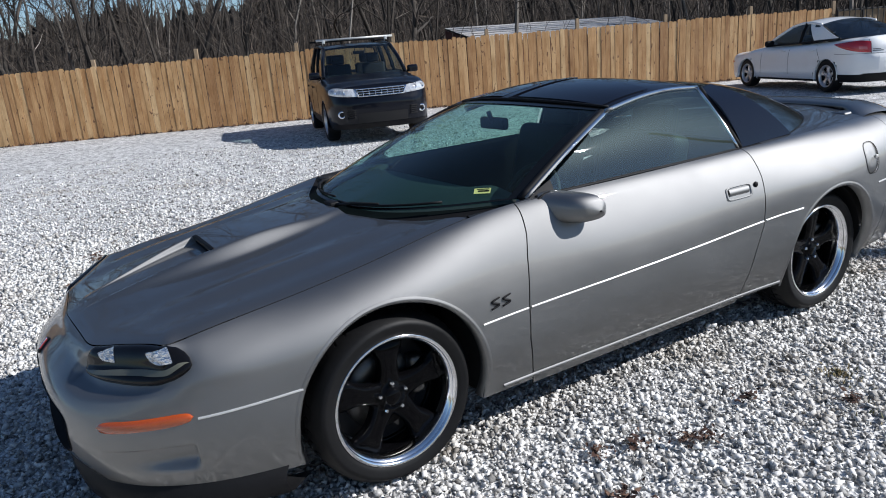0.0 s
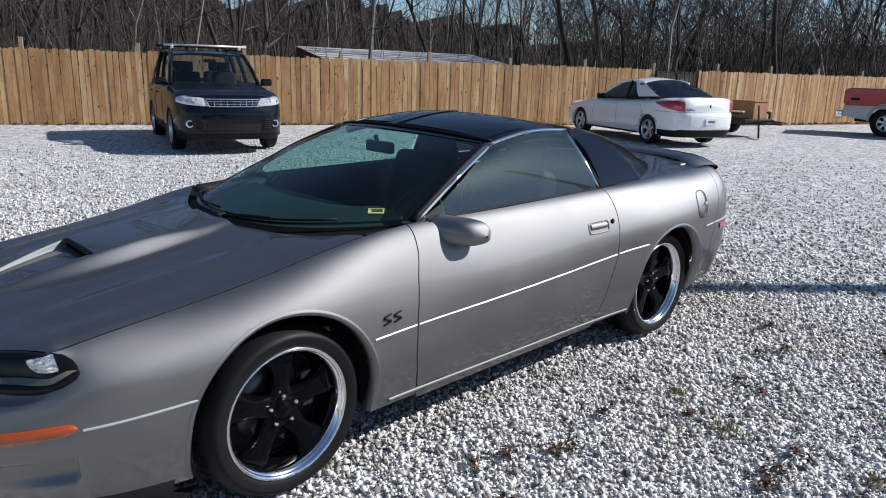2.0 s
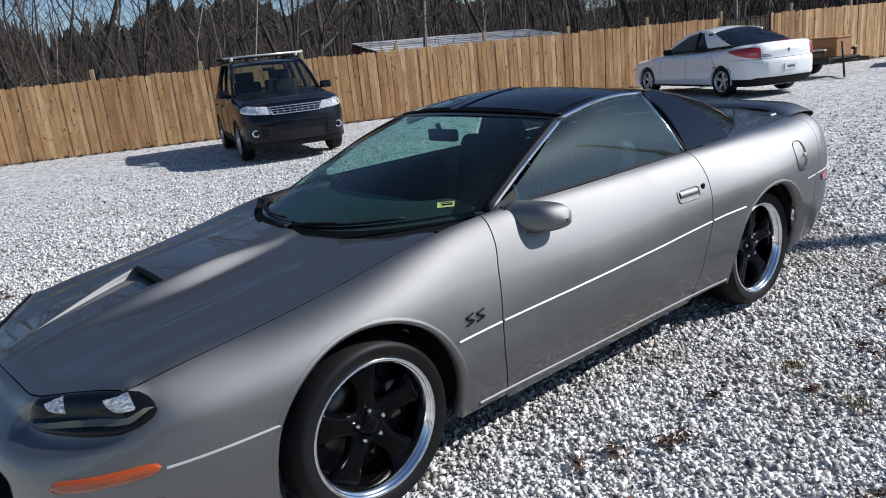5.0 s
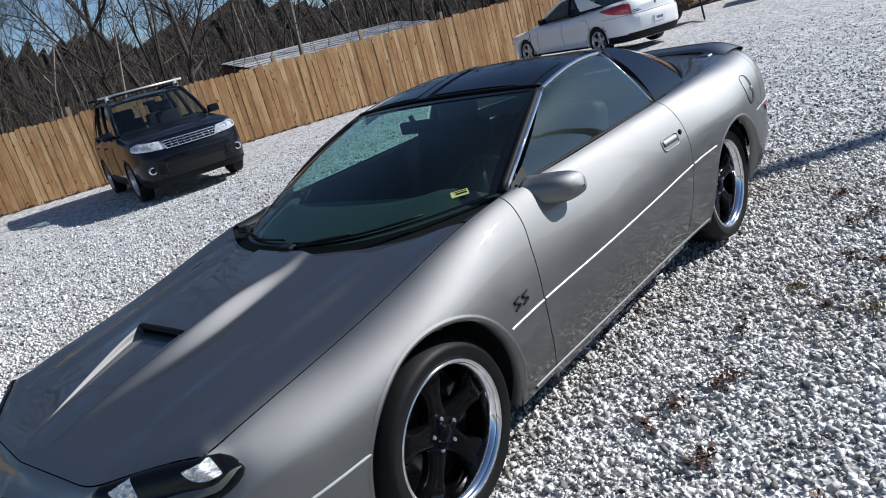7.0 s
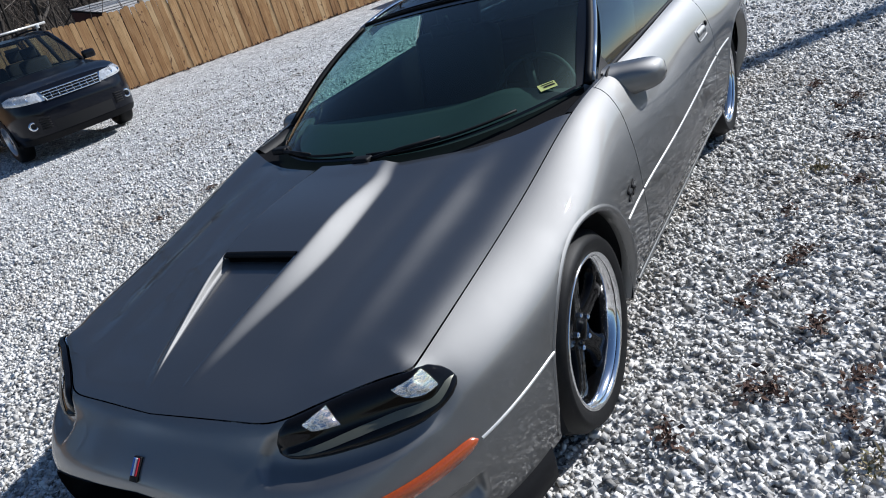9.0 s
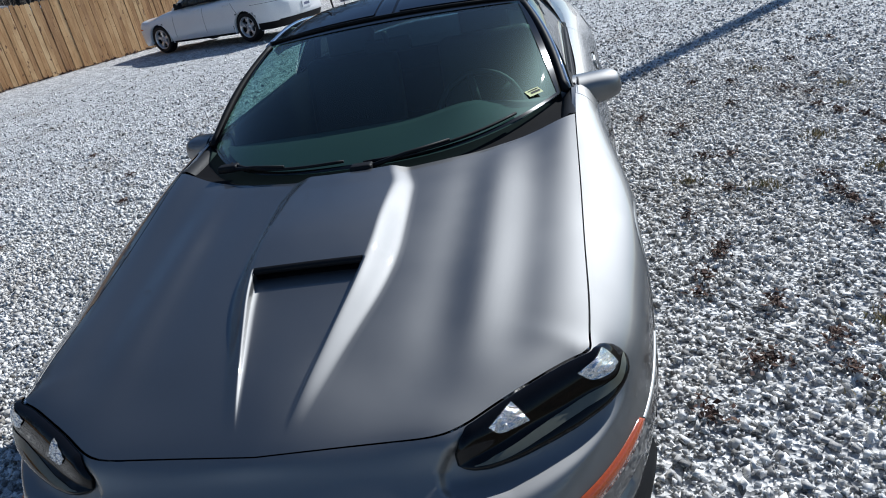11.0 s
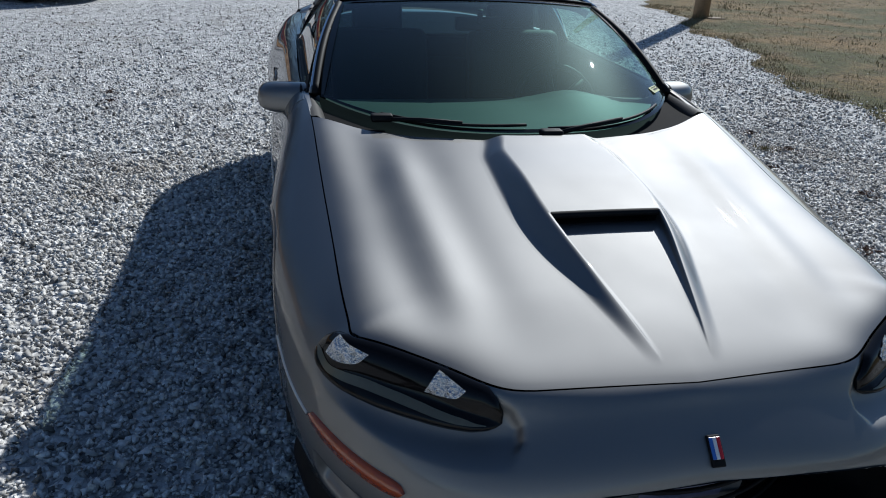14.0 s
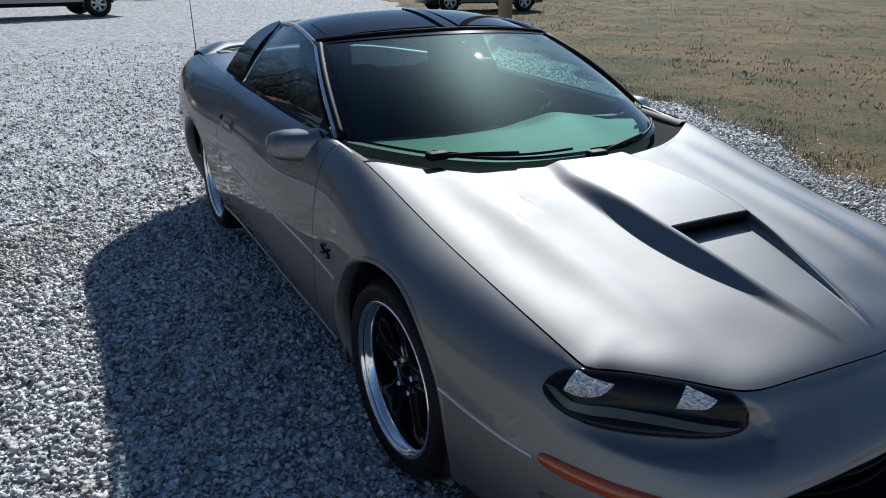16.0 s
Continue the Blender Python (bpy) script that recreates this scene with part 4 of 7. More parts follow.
part("middle_bar", grid("middle_bar", R[19:22, 0:13] + np.array([0, 0, 0.010]), True, None, 0.01), ROOF_BLACK, roof)
part("header_strip", tube_mesh("header_strip", [(x - 0.006, y, z + 0.006) for x, y, z in ws_top], 0.007, 6), PLASTIC, roof)
# Hatch glass and sail panels.
hatch_low = [(3.08 - 0.72 * abs(s) ** 3, 0.742 * s, 1.008 - 0.036 * s * s) for s in S]
H = patch(roof_back, hatch_low, 24, (0.0, 0, 0.055))
hatch = part("hatch_glass", grid("hatch_glass", H, True), HATCH_GLASS, coupe, "dark hatch window")
for side in (-1, 1):
    i = 0 if side < 0 else 40
    # Sail panel from the roof's rear corner down to the quarter panel.
    foot = [G0 for G0 in np.linspace((1.968, side * 0.764, 0.955), (2.372, side * 0.748, 0.968), 12)]
    top = [G0 for G0 in np.linspace((1.905, side * 0.550, 1.234), (2.02, side * 0.524, 1.248), 12)]
    part("sail_panel", grid("sail_panel", patch(foot, top, 24, (0, side * 0.012, 0.040)), side < 0, None, 0.02), ROOF_BLACK, coupe, "gloss black sail panel")
    # Side glass.
    top = [through_keys([(0, 1.235, 0.600, 1.196), (0.33, 1.45, 0.585, 1.232), (0.66, 1.66, 0.570, 1.246), (1, 1.885, 0.552, 1.236)], q)[0] for q in np.linspace(0, 1, 16)]
    foot = [(0.705 + 1.220 * q, 0.750 + 0.010 * q, 0.934 + 0.020 * q) for q in np.linspace(0, 1, 16)]
    G = patch(foot, top, 12, (0, 0.022, 0.006)) * np.array([1, side, 1])
    sg = part("side_window", grid("side_window", G, side > 0), SIDE_GLASS, coupe, "side window that mirrors the sky")
    part("beltline_seal", tube_mesh("beltline_seal", [(x, y * 1.006, z - 0.006) for x, y, z in G[:, 0]], 0.009, 6), PLASTIC, sg)
    part("rain_strip", tube_mesh("rain_strip", [(x, y * 1.008, z + 0.008) for x, y, z in G[:, -1]], 0.010, 6), PEWTER, sg)
    # A-pillar from the cowl to the roof: black, its thin bright line put in as a pewter bar.
    a_path = [(0.672 + (1.245 - 0.672) * q, side * (0.735 - 0.135 * q + 0.014 * math.sin(math.pi * q)), 0.925 + 0.275 * q + 0.020 * math.sin(math.pi * q)) for q in np.linspace(0, 1, 16)]
    part("a_pillar", tube_mesh("a_pillar", a_path, 0.0105, 10), PEWTER, coupe)
    part("pillar_seal", tube_mesh("pillar_seal", [(x - 0.016, y * 0.982, z + 0.001) for x, y, z in a_path], 0.015, 8), PLASTIC, coupe)
    b_path = [(1.893 + 0.05 * q, side * (0.552 + 0.205 * q + 0.012 * math.sin(math.pi * q)), 1.238 - 0.285 * q) for q in np.linspace(0, 1, 10)]
    part("b_pillar_strip", tube_mesh("b_pillar_strip", b_path, 0.009, 6), CHROME, coupe)
    part("b_pillar_seal", tube_mesh("b_pillar_seal", [(x + 0.018, y, z) for x, y, z in b_path], 0.012, 6), PLASTIC, coupe)
    # Fill between pillar foot and fender.
    part("door_sail", grid("door_sail", patch([(0.40, 0.744 * side, 0.905), (0.60, 0.766 * side, 0.922), (0.80, 0.772 * side, 0.934)], [(0.42, 0.734 * side, 0.900), (0.60, 0.742 * side, 0.922), (0.78, 0.748 * side, 0.938)], 4), side < 0), PEWTER, coupe)
    part("window_corner", grid("window_corner", patch([(0.672, 0.757 * side, 0.926), (0.74, 0.760 * side, 0.932), (0.80, 0.762 * side, 0.936)], [(0.682, 0.750 * side, 0.932), (0.745, 0.742 * side, 0.962), (0.80, 0.736 * side, 0.984)], 4), side < 0, None, 0.004), PLASTIC, coupe, "black corner panel ahead of the side window")
    # Belt ledge that closes the door's top.
    ledge = [(0.40 + 1.70 * q, 0) for q in np.linspace(0, 1, 30)]
    rows = []
    for x, _ in ledge:
        p = at_flank(x, 0.90 + 0.03 * min(1, (x - 0.4) / 0.6))[0]
        zz = float(np.interp(x, [q[0] for q in seam_line[5:10]], [q[2] for q in seam_line[5:10]]))
        yy = float(np.interp(x, [q[0] for q in seam_line[5:10]], [q[1] for q in seam_line[5:10]]))
        rows.append([(x, yy * side, zz), (x, (yy - 0.02) * side, zz + 0.001), (x, (yy - 0.05) * side, zz - 0.02), (x, (yy - 0.07) * side, 0.62), (x, (yy - 0.06) * side, 0.30)])
    part("door_trim", grid("door_trim", rows, side < 0), SEAT, door if side > 0 else coupe)
    # Mirror: a bullet-shaped shell with a flat underside on a deep foot.
    rows = []
    for q in np.linspace(0, 1, 26):
        y = 0.705 + 0.240 * q
        tip = max(0.0, 1 - max(0.0, (q - 0.52) / 0.48) ** 3.6) ** 0.5
        tip = max(tip, 0.02)
        foot = max(0.0, 1 - q / 0.42) ** 1.5
        ring = []
        for w in np.linspace(0, 2 * math.pi, 29):
            c, s = math.cos(w), math.sin(w)
            a = 0.080 * math.copysign(abs(c) ** 0.7, c) * tip**0.6
            b = 0.072 * math.copysign(abs(s) ** 0.72, s) * tip**0.7 * (1.0 - 0.10 * q)
            ring.append((0.757 + 0.120 * q + a * (1.05 if c < 0 else 0.75) - 0.03 * foot * (c < 0), y * side, 0.877 - 0.008 * q + b * (1.0 if s > 0 else 0.84 - 0.16 * q + 0.40 * foot)))
        rows.append(ring)
    mirror = part("door_mirror", grid("door_mirror", rows, side < 0), PEWTER, coupe, "silver door mirror")
    part("mirror_gasket", tube_mesh("mirror_gasket", [(0.762 + 0.088 * math.cos(w), 0.772 * side, 0.864 + 0.076 * math.sin(w)) for w in np.linspace(0, 2 * math.pi, 20, endpoint=False)], 0.006, 5, True), PLASTIC, mirror)

# Interior.
rows = []
for y in np.linspace(-0.68, 0.68, 31):
    s = y / 0.68
    hump = 0.035 * math.exp(-(((y + 0.34) / 0.15) ** 2))
    rows.append([(0.215 + 0.475 * abs(s) ** 2.8, y, 0.868 + 0.03 * s * s), (0.45 + 0.27 * s * s, y, 0.880 + 0.02 * s * s), (0.66 + 0.08 * s * s, y, 0.885 + hump), (0.80, y, 0.875 + hump), (0.86, y, 0.82 + hump), (0.88, y, 0.60), (0.80, y, 0.40)])
part("dashboard", grid("dashboard", rows, True), DASH, coupe, "dark grey dashboard")
for y in (-0.36, 0.36):
    cushion = box((0.52, 0.50, 0.16), (1.32, y, 0.42), 0.06, 4)
    back = box((0.16, 0.50, 0.62), (1.66, y, 0.74), 0.07, 4, Matrix.Rotation(radians(16), 4, "Y"))
    head = box((0.09, 0.26, 0.18), (1.80, y, 1.08), 0.045, 4, Matrix.Rotation(radians(12), 4, "Y"))
    part("front_seat", joined(cushion, back, head), SEAT, coupe)
part("rear_seat", joined(box((0.5, 1.15, 0.16), (2.18, 0, 0.48), 0.06, 4), box((0.14, 1.15, 0.42), (2.42, 0, 0.70), 0.06, 4, Matrix.Rotation(radians(24), 4, "Y"))), SEAT, coupe)
part("centre_console", box((0.9, 0.20, 0.28), (1.15, 0, 0.42), 0.05, 3), DASH, coupe)
wheel_at = Matrix.Translation((0.98, -0.36, 0.80)) @ Matrix.Rotation(radians(-64), 4, "Y")
ring = [wheel_at @ Vector((0.185 * math.cos(w), 0.185 * math.sin(w), 0)) for w in np.linspace(0, 2 * math.pi, 36, endpoint=False)]
steering = part("steering_wheel", tube_mesh("steering_wheel", ring, 0.015, 8, True), SEAT, coupe)
part("steering_hub", joined(*[tube_mesh("spoke", [wheel_at @ Vector((0, 0, -0.02)), wheel_at @ Vector((0.18 * math.cos(w), 0.18 * math.sin(w), 0))], 0.02, 8) for w in (0.2, 2.0, 4.2, 5.4)]), SEAT, steering)
part("rear_view_mirror", joined(box((0.035, 0.21, 0.06), (1.06, 0.0, 1.145), 0.022, 3), tube_mesh("stalk", [(1.05, 0, 1.15), (1.03, 0, 1.205)], 0.012, 8)), PLASTIC, coupe)
# Inspection sticker inside the lower corner of the glass.
k0 = W[5, 4]
nrm = np.cross(W[6, 4] - W[5, 4], W[5, 5] - W[5, 4])
nrm /= np.linalg.norm(nrm)
nrm *= 1 if nrm[2] > 0 else -1
ex = (W[7, 4] - W[4, 4]) / np.linalg.norm(W[7, 4] - W[4, 4])
ey = np.cross(nrm, ex)
stick_at = np.array([0.560, -0.600, 0.0])
kk = np.argmin(np.hypot(W[..., 0] - stick_at[0], W[..., 1] - stick_at[1]))
c0 = W.reshape(-1, 3)[kk]
STICKER = Mat("sticker_green", (0.46, 0.52, 0.17), 0.5).vary(90, 0.1).m
def sticker_quad(w, h, dx, dy, lift):
    return mesh_of("label", [c0 + ex * (dx + a * w) + ey * (dy + b * h) + nrm * lift for a, b in ((-0.5, -0.5), (0.5, -0.5), (0.5, 0.5), (-0.5, 0.5))], [(0, 1, 2, 3)], False)
sticker = part("window_sticker", sticker_quad(0.068, 0.032, 0, 0, 0.0065), STICKER, windscreen, "small yellow-green window sticker")
part("sticker_bar", sticker_quad(0.045, 0.008, -0.006, 0.002, 0.008), PLASTIC, sticker)
part("sticker_bar", sticker_quad(0.050, 0.004, -0.003, -0.009, 0.008), PLASTIC, sticker)
# Wipers.
for y0, y1 in ((-0.05, -0.52), (0.50, 0.05)):
    i0, i1 = (np.argmin(np.abs(S * 0.7 - y)) for y in (y0, y1))
    blade = [W[i, 0] * (1 - q) + W[i, 2] * q + np.array([-0.006, 0, 0.010]) for i, q in zip(np.linspace(i0, i1, 14).astype(int), np.linspace(0.12, 0.30, 14))]
    wiper = part("wiper", tube_mesh("wiper", blade, 0.0055, 6), PLASTIC, coupe)
    mid = blade[7]
    foot = W[i0, 0] + np.array([-0.028, 0, 0.002])
    part("wiper_arm", tube_mesh("wiper_arm", [foot, (foot + mid) / 2 + np.array([-0.008, 0, 0.010]), mid + np.array([0, 0, 0.008])], [0.009, 0.007, 0.005], 6), PLASTIC, wiper)
    part("wiper_pivot", box((0.045, 0.075, 0.026), foot + np.array([0, 0, 0.006]), 0.010, 3), PLASTIC, wiper)
# Aerial on the far rear fender.
ant = part("aerial", tube_mesh("aerial", [(3.24, 0.745, 0.955), (3.26, 0.745, 1.30), (3.28, 0.745, 1.72)], [0.003, 0.0022, 0.0015], 6), PLASTIC, coupe)
part("aerial_base", mesh_of("aerial_base", [(a + 3.24, b + 0.745, c + 0.95) for a, b, c in lathe([(0.022, 0.0), (0.018, 0.012), (0.008, 0.03), (0.0, 0.03)], 16, "Z")[0]], lathe([(0.022, 0.0), (0.018, 0.012), (0.008, 0.03), (0.0, 0.03)], 16, "Z")[1]), PLASTIC, ant)
for side in (-1, 1):
    wheel(coupe, (AXLE_F, 0.738 * side, HUB_F), side, 0.326, 0.243, 0.235, "five", 1.0)
    wheel(coupe, (AXLE_R, 0.735 * side, HUB_R), side, 0.326, 0.243, 0.25, "five")


# ---- ground, lawn and road ----
GRAVEL = Mat("crushed_limestone", (0.50, 0.495, 0.48), 0.9)
k = GRAVEL
xyz = k.coords((1, 1, 1))
vor = k.node("ShaderNodeTexVoronoi", Scale=48.0)
k.link(xyz, vor.inputs["Vector"])
tone = k.ramp(vor.outputs["Color"], (0.26, (0.20, 0.20, 0.20)), (0.40, (0.52, 0.515, 0.505)), (0.55, (0.74, 0.73, 0.715)), (0.74, (0.90, 0.89, 0.87)))
big = k.node("ShaderNodeTexVoronoi", Scale=13.0)
k.link(xyz, big.inputs["Vector"])
tone = k.mix(0.42, tone, k.ramp(big.outputs["Color"], (0.27, (0.16, 0.16, 0.165)), (0.42, (0.60, 0.595, 0.585)), (0.72, (0.92, 0.91, 0.89))))
fine = k.ramp(k.noise(7.0, 6.0, 0.75, xyz), (0.36, (0.74, 0.74, 0.74)), (0.60, (1.0, 1.0, 1.0)))
tone = k.mix(1.0, tone, fine, "MULTIPLY")
streaks = k.ramp(k.noise(1.0, 5.0, 0.7, k.coords((1.1, 3.2, 1))), (0.60, (0, 0, 0)), (0.72, (0.62, 0.62, 0.62)))
dirt = k.ramp(k.noise(0.8, 6.0, 0.65, xyz), (0.56, (0, 0, 0)), (0.76, (0.45, 0.45, 0.45)))
k.base(k.mix(streaks, k.mix(dirt, tone, (0.28, 0.235, 0.18)), (0.17, 0.155, 0.14)))
k.bump(vor.outputs["Distance"], 0.9, 0.02)
GRAVEL = GRAVEL.m
STONE = Mat("limestone_chips", (0.5, 0.5, 0.48), 0.85)
k = STONE
geo = k.node("ShaderNodeNewGeometry")
tone = k.ramp(geo.outputs["Random Per Island"], (0.0, (0.10, 0.097, 0.091)), (0.16, (0.36, 0.35, 0.335)), (0.5, (0.69, 0.675, 0.645)), (1.0, (0.92, 0.905, 0.875)))
k.base(k.mix(k.ramp(k.noise(55.0, 3.0), (0.45, (0, 0, 0)), (0.75, (0.3, 0.3, 0.3))), k.mix(k.ramp(k.noise(0.8, 6.0, 0.65), (0.50, (0, 0, 0)), (0.70, (0.55, 0.55, 0.55))), tone, (0.32, 0.265, 0.20)), (0.42, 0.40, 0.37)))
k.bump(k.noise(160.0, 3.0), 0.4, 0.004)
STONE = STONE.m
LAWN = Mat("dormant_lawn", (0.20, 0.17, 0.085), 0.95)
k = LAWN
xyz = k.coords()
patches = k.ramp(k.noise(0.5, 8.0, 0.68, xyz), (0.38, (0.44, 0.29, 0.115)), (0.50, (0.29, 0.21, 0.075)), (0.60, (0.15, 0.155, 0.04)))
bare = k.ramp(k.noise(1.3, 6.0, 0.7, xyz), (0.55, (0, 0, 0)), (0.70, (0.75, 0.75, 0.75)))
blades = k.ramp(k.noise(22.0, 6.0, 0.85, xyz), (0.38, (0.16, 0.15, 0.13)), (0.62, (0.95, 0.92, 0.85)))
k.base(k.mix(1.0, k.mix(bare, patches, (0.20, 0.135, 0.08)), blades, "MULTIPLY"))
k.bump(k.noise(45.0, 4.0, 0.7, xyz), 0.8, 0.04)
LAWN = LAWN.m
STRAW = Mat("straw_grass", (0.30, 0.235, 0.13), 0.9)
geo = STRAW.node("ShaderNodeNewGeometry")
STRAW.base(STRAW.ramp(geo.outputs["Random Per Island"], (0.0, (0.12, 0.13, 0.04)), (0.4, (0.24, 0.19, 0.10)), (1.0, (0.38, 0.31, 0.19))))
STRAW = STRAW.m
LITTER = Mat("dry_leaves", (0.13, 0.075, 0.045), 0.9)
geo = LITTER.node("ShaderNodeNewGeometry")
LITTER.base(LITTER.ramp(geo.outputs["Random Per Island"], (0.0, (0.025, 0.012, 0.009)), (0.5, (0.075, 0.036, 0.025)), (1.0, (0.17, 0.10, 0.065))))
LITTER = LITTER.m
ROAD = Mat("pale_road", (0.42, 0.42, 0.41), 0.9).vary(40, 0.12, 0.3, 0.01).m


def ground_z(x, y):
    """The lot falls a little towards the fence's far end."""
    p, q = min(1, max(0, (x - 10) / 18)), min(1, max(0, (y + 4) / 6))
    return -0.03 * p * p * (3 - 2 * p) * q * q * (3 - 2 * q)


gx = np.concatenate([[-900, -60, 0], np.linspace(10, 28, 25), [60, 900]])
gy = np.concatenate([[-900, -60], np.linspace(-4, 2, 13), [20, 60, 900]])
ground = part("ground", grid("ground", [[(x, y, ground_z(x, y) - 0.014) for y in gy] for x in gx], core=(0, 0, -900)), GRAVEL)
tagged(ground, "white crushed limestone gravel lot", "ground", kind="structure")


def lawn_edge(x):
    return -3.75 - 0.31 * (x - 1.0) + 0.22 * math.sin(1.3 * x) + 0.12 * math.sin(3.7 * x + 1)


rows = []
for x in np.concatenate([np.linspace(-60, -4, 15), np.linspace(-3, 40, 130), np.linspace(42, 200, 20)]):
    e = lawn_edge(min(max(x, -6), 60))
    row = []
    for q in (0.0, 0.15, 0.5, 1.2, 2.5, 5, 9, 14, 19, 22, 24, 26, 29, 33, 38, 60, 86):
        y = e - q
        ditch = 0.22 * math.exp(-(((q - 25.5) / 1.8) ** 2)) * (1 + 0.3 * math.sin(x * 1.7) * math.sin(x * 0.6))
        row.append((x, y, 0.03 * min(1, q * 3) - 0.012 + 0.015 * math.sin(x * 0.7) * math.sin(y * 0.5) * min(1, q) + ditch + 0.5 * max(0, min(1, (q - 28) / 9))))
    rows.append(row)
lawn = part("lawn", grid("lawn", rows, core=(10, -20, -50)), LAWN)
tagged(lawn, "dormant yellow-brown lawn beside the gravel", "lawn", kind="structure")
rows = [[(x, lawn_edge(min(max(x, -6), 60)) - q, 0.52 + z) for q, z in ((85, 0), (85.2, 0.05), (89, 0.09), (93, 0.05), (93.2, 0))] for x in np.linspace(-60, 200, 60)]
tagged(part("road", grid("road", rows, core=(10, -50, -50)), ROAD), "pale road beyond the lawn", "road", kind="structure")
rows = [[(x, lawn_edge(min(max(x, -6), 60)) - q, 0.5) for q in (93, 120, 250, 700)] for x in np.linspace(-600, 600, 40)]
tagged(part("far_field", grid("far_field", rows, core=(10, -50, -500)), LAWN), "dry field beyond the road", "field", kind="structure")


def scatter(name, count, area, size, seed, skip=None):
    """Loose stones strewn over an area, as one mesh."""
    rng = np.random.default_rng(seed)
    # An angular chip: a wedge with slanted ends.
    bm = bmesh.new()
    v = [bm.verts.new(p) for p in ((-1.0, -0.8, -0.7), (-0.8, 0.9, -0.6), (-0.9, 0.0, 0.9), (0.9, -0.7, -0.8), (1.0, 0.8, -0.5), (0.8, 0.1, 0.8))]
    for i in ((0, 2, 1), (3, 4, 5), (0, 1, 4), (0, 4, 3), (1, 2, 5), (1, 5, 4), (2, 0, 3), (2, 3, 5)):
        bm.faces.new([v[k] for k in i])
    bmesh.ops.recalc_face_normals(bm, faces=bm.faces)
    bm.verts.ensure_lookup_table()
    bm.verts.index_update()
    V = np.array([v.co[:] for v in bm.verts])
    F = np.array([[v.index for v in f.verts] for f in bm.faces])
    bm.free()
    pos = np.stack([rng.uniform(area[0], area[1], count), rng.uniform(area[2], area[3], count)], 1)
    if skip is not None:
        pos = pos[skip(pos[:, 0], pos[:, 1], rng)]
    n = len(pos)
    r = size * np.exp(rng.normal(0, 0.38, n))
    r = np.clip(r, size * 0.4, size * 2.2)
    sc = np.stack([rng.uniform(0.7, 1.1, n), rng.uniform(0.7, 1.05, n), rng.uniform(0.5, 0.85, n)], 1) * r[:, None]
    q = rng.normal(size=(n, 4))
    q[:, 1:3] *= 0.45
    q /= np.linalg.norm(q, axis=1, keepdims=True)
    w, x, y, z = q.T
    M = np.stack([1 - 2 * (y * y + z * z), 2 * (x * y - z * w), 2 * (x * z + y * w), 2 * (x * y + z * w), 1 - 2 * (x * x + z * z), 2 * (y * z - x * w), 2 * (x * z - y * w), 2 * (y * z + x * w), 1 - 2 * (x * x + y * y)], 1).reshape(n, 3, 3)
    P = V[None] * (1 + rng.uniform(-0.28, 0.28, (n, len(V), 1))) * sc[:, None, :]
    P = np.einsum("nij,nvj->nvi", M, P)
    P[..., :2] += pos[:, None]
    P[..., 2] += (r * rng.uniform(0.05, 0.55, n) - 0.010)[:, None]
    allF = (F[None] + (np.arange(n) * len(V))[:, None, None]).reshape(-1, 3)
    me = bpy.data.meshes.new(name)
    me.vertices.add(n * len(V))
    me.vertices.foreach_set("co", P.astype(np.float32).ravel())
    me.loops.add(allF.size)
    me.loops.foreach_set("vertex_index", allF.astype(np.int32).ravel())
    me.polygons.add(len(allF))
    me.polygons.foreach_set("loop_start", np.arange(0, allF.size, 3, dtype=np.int32))
    me.update(calc_edges=True)
    return me


def off_lawn(x, y, rng):
    edge = -3.75 - 0.31 * (x - 1.0) + 0.22 * np.sin(1.3 * x) + 0.12 * np.sin(3.7 * x + 1)
    return y > edge - rng.exponential(0.35, len(x))


def walk_gap(x, y):
    """Distance from the strip of ground that lies before and beside the coupe."""
    d = np.full(x.shape, 1e9)
    for cx, cy in ((-1.1, -2.2), (0.6, -2.0), (2.2, -1.8), (-1.6, -0.8), (-1.8, 0.6), (-1.0, 2.0), (0.8, 2.2)):
        d = np.minimum(d, np.hypot(x - cx, y - cy))
    return d


def thin_out(lo, hi, power):
    def skip(x, y, rng):
        d = walk_gap(x, y)
        dense = np.clip((2.3 / np.maximum(d, 0.1)) ** power, 0, 1) * np.clip((14 - d) / 8, 0, 1)
        return off_lawn(x, y, rng) & (d >= lo + 0.5 * rng.random(len(x))) & (d < hi - 0.5 * rng.random(len(x))) & (rng.random(len(x)) < dense) & ~((x > -0.7) & (x < 3.4) & (np.abs(y) < 0.55)) & (y < 15.4 - 0.43 * (x - 4))
    return skip


tagged(part("gravel_near", scatter("gravel_near", 285000, (-4.0, 5.5, -5.0, 5.0), 0.0088, 3, skip=thin_out(-1, 2.4, 1.2)), STONE), "loose white limestone chips on the lot", "gravel", kind="stuff")
tagged(part("gravel_wide", scatter("gravel_wide", 470000, (-6.0, 15.0, -9.0, 11.5), 0.0104, 4, skip=thin_out(1.9, 14, 1.35)), STONE), "loose limestone chips farther out on the lot", "gravel", kind="stuff")


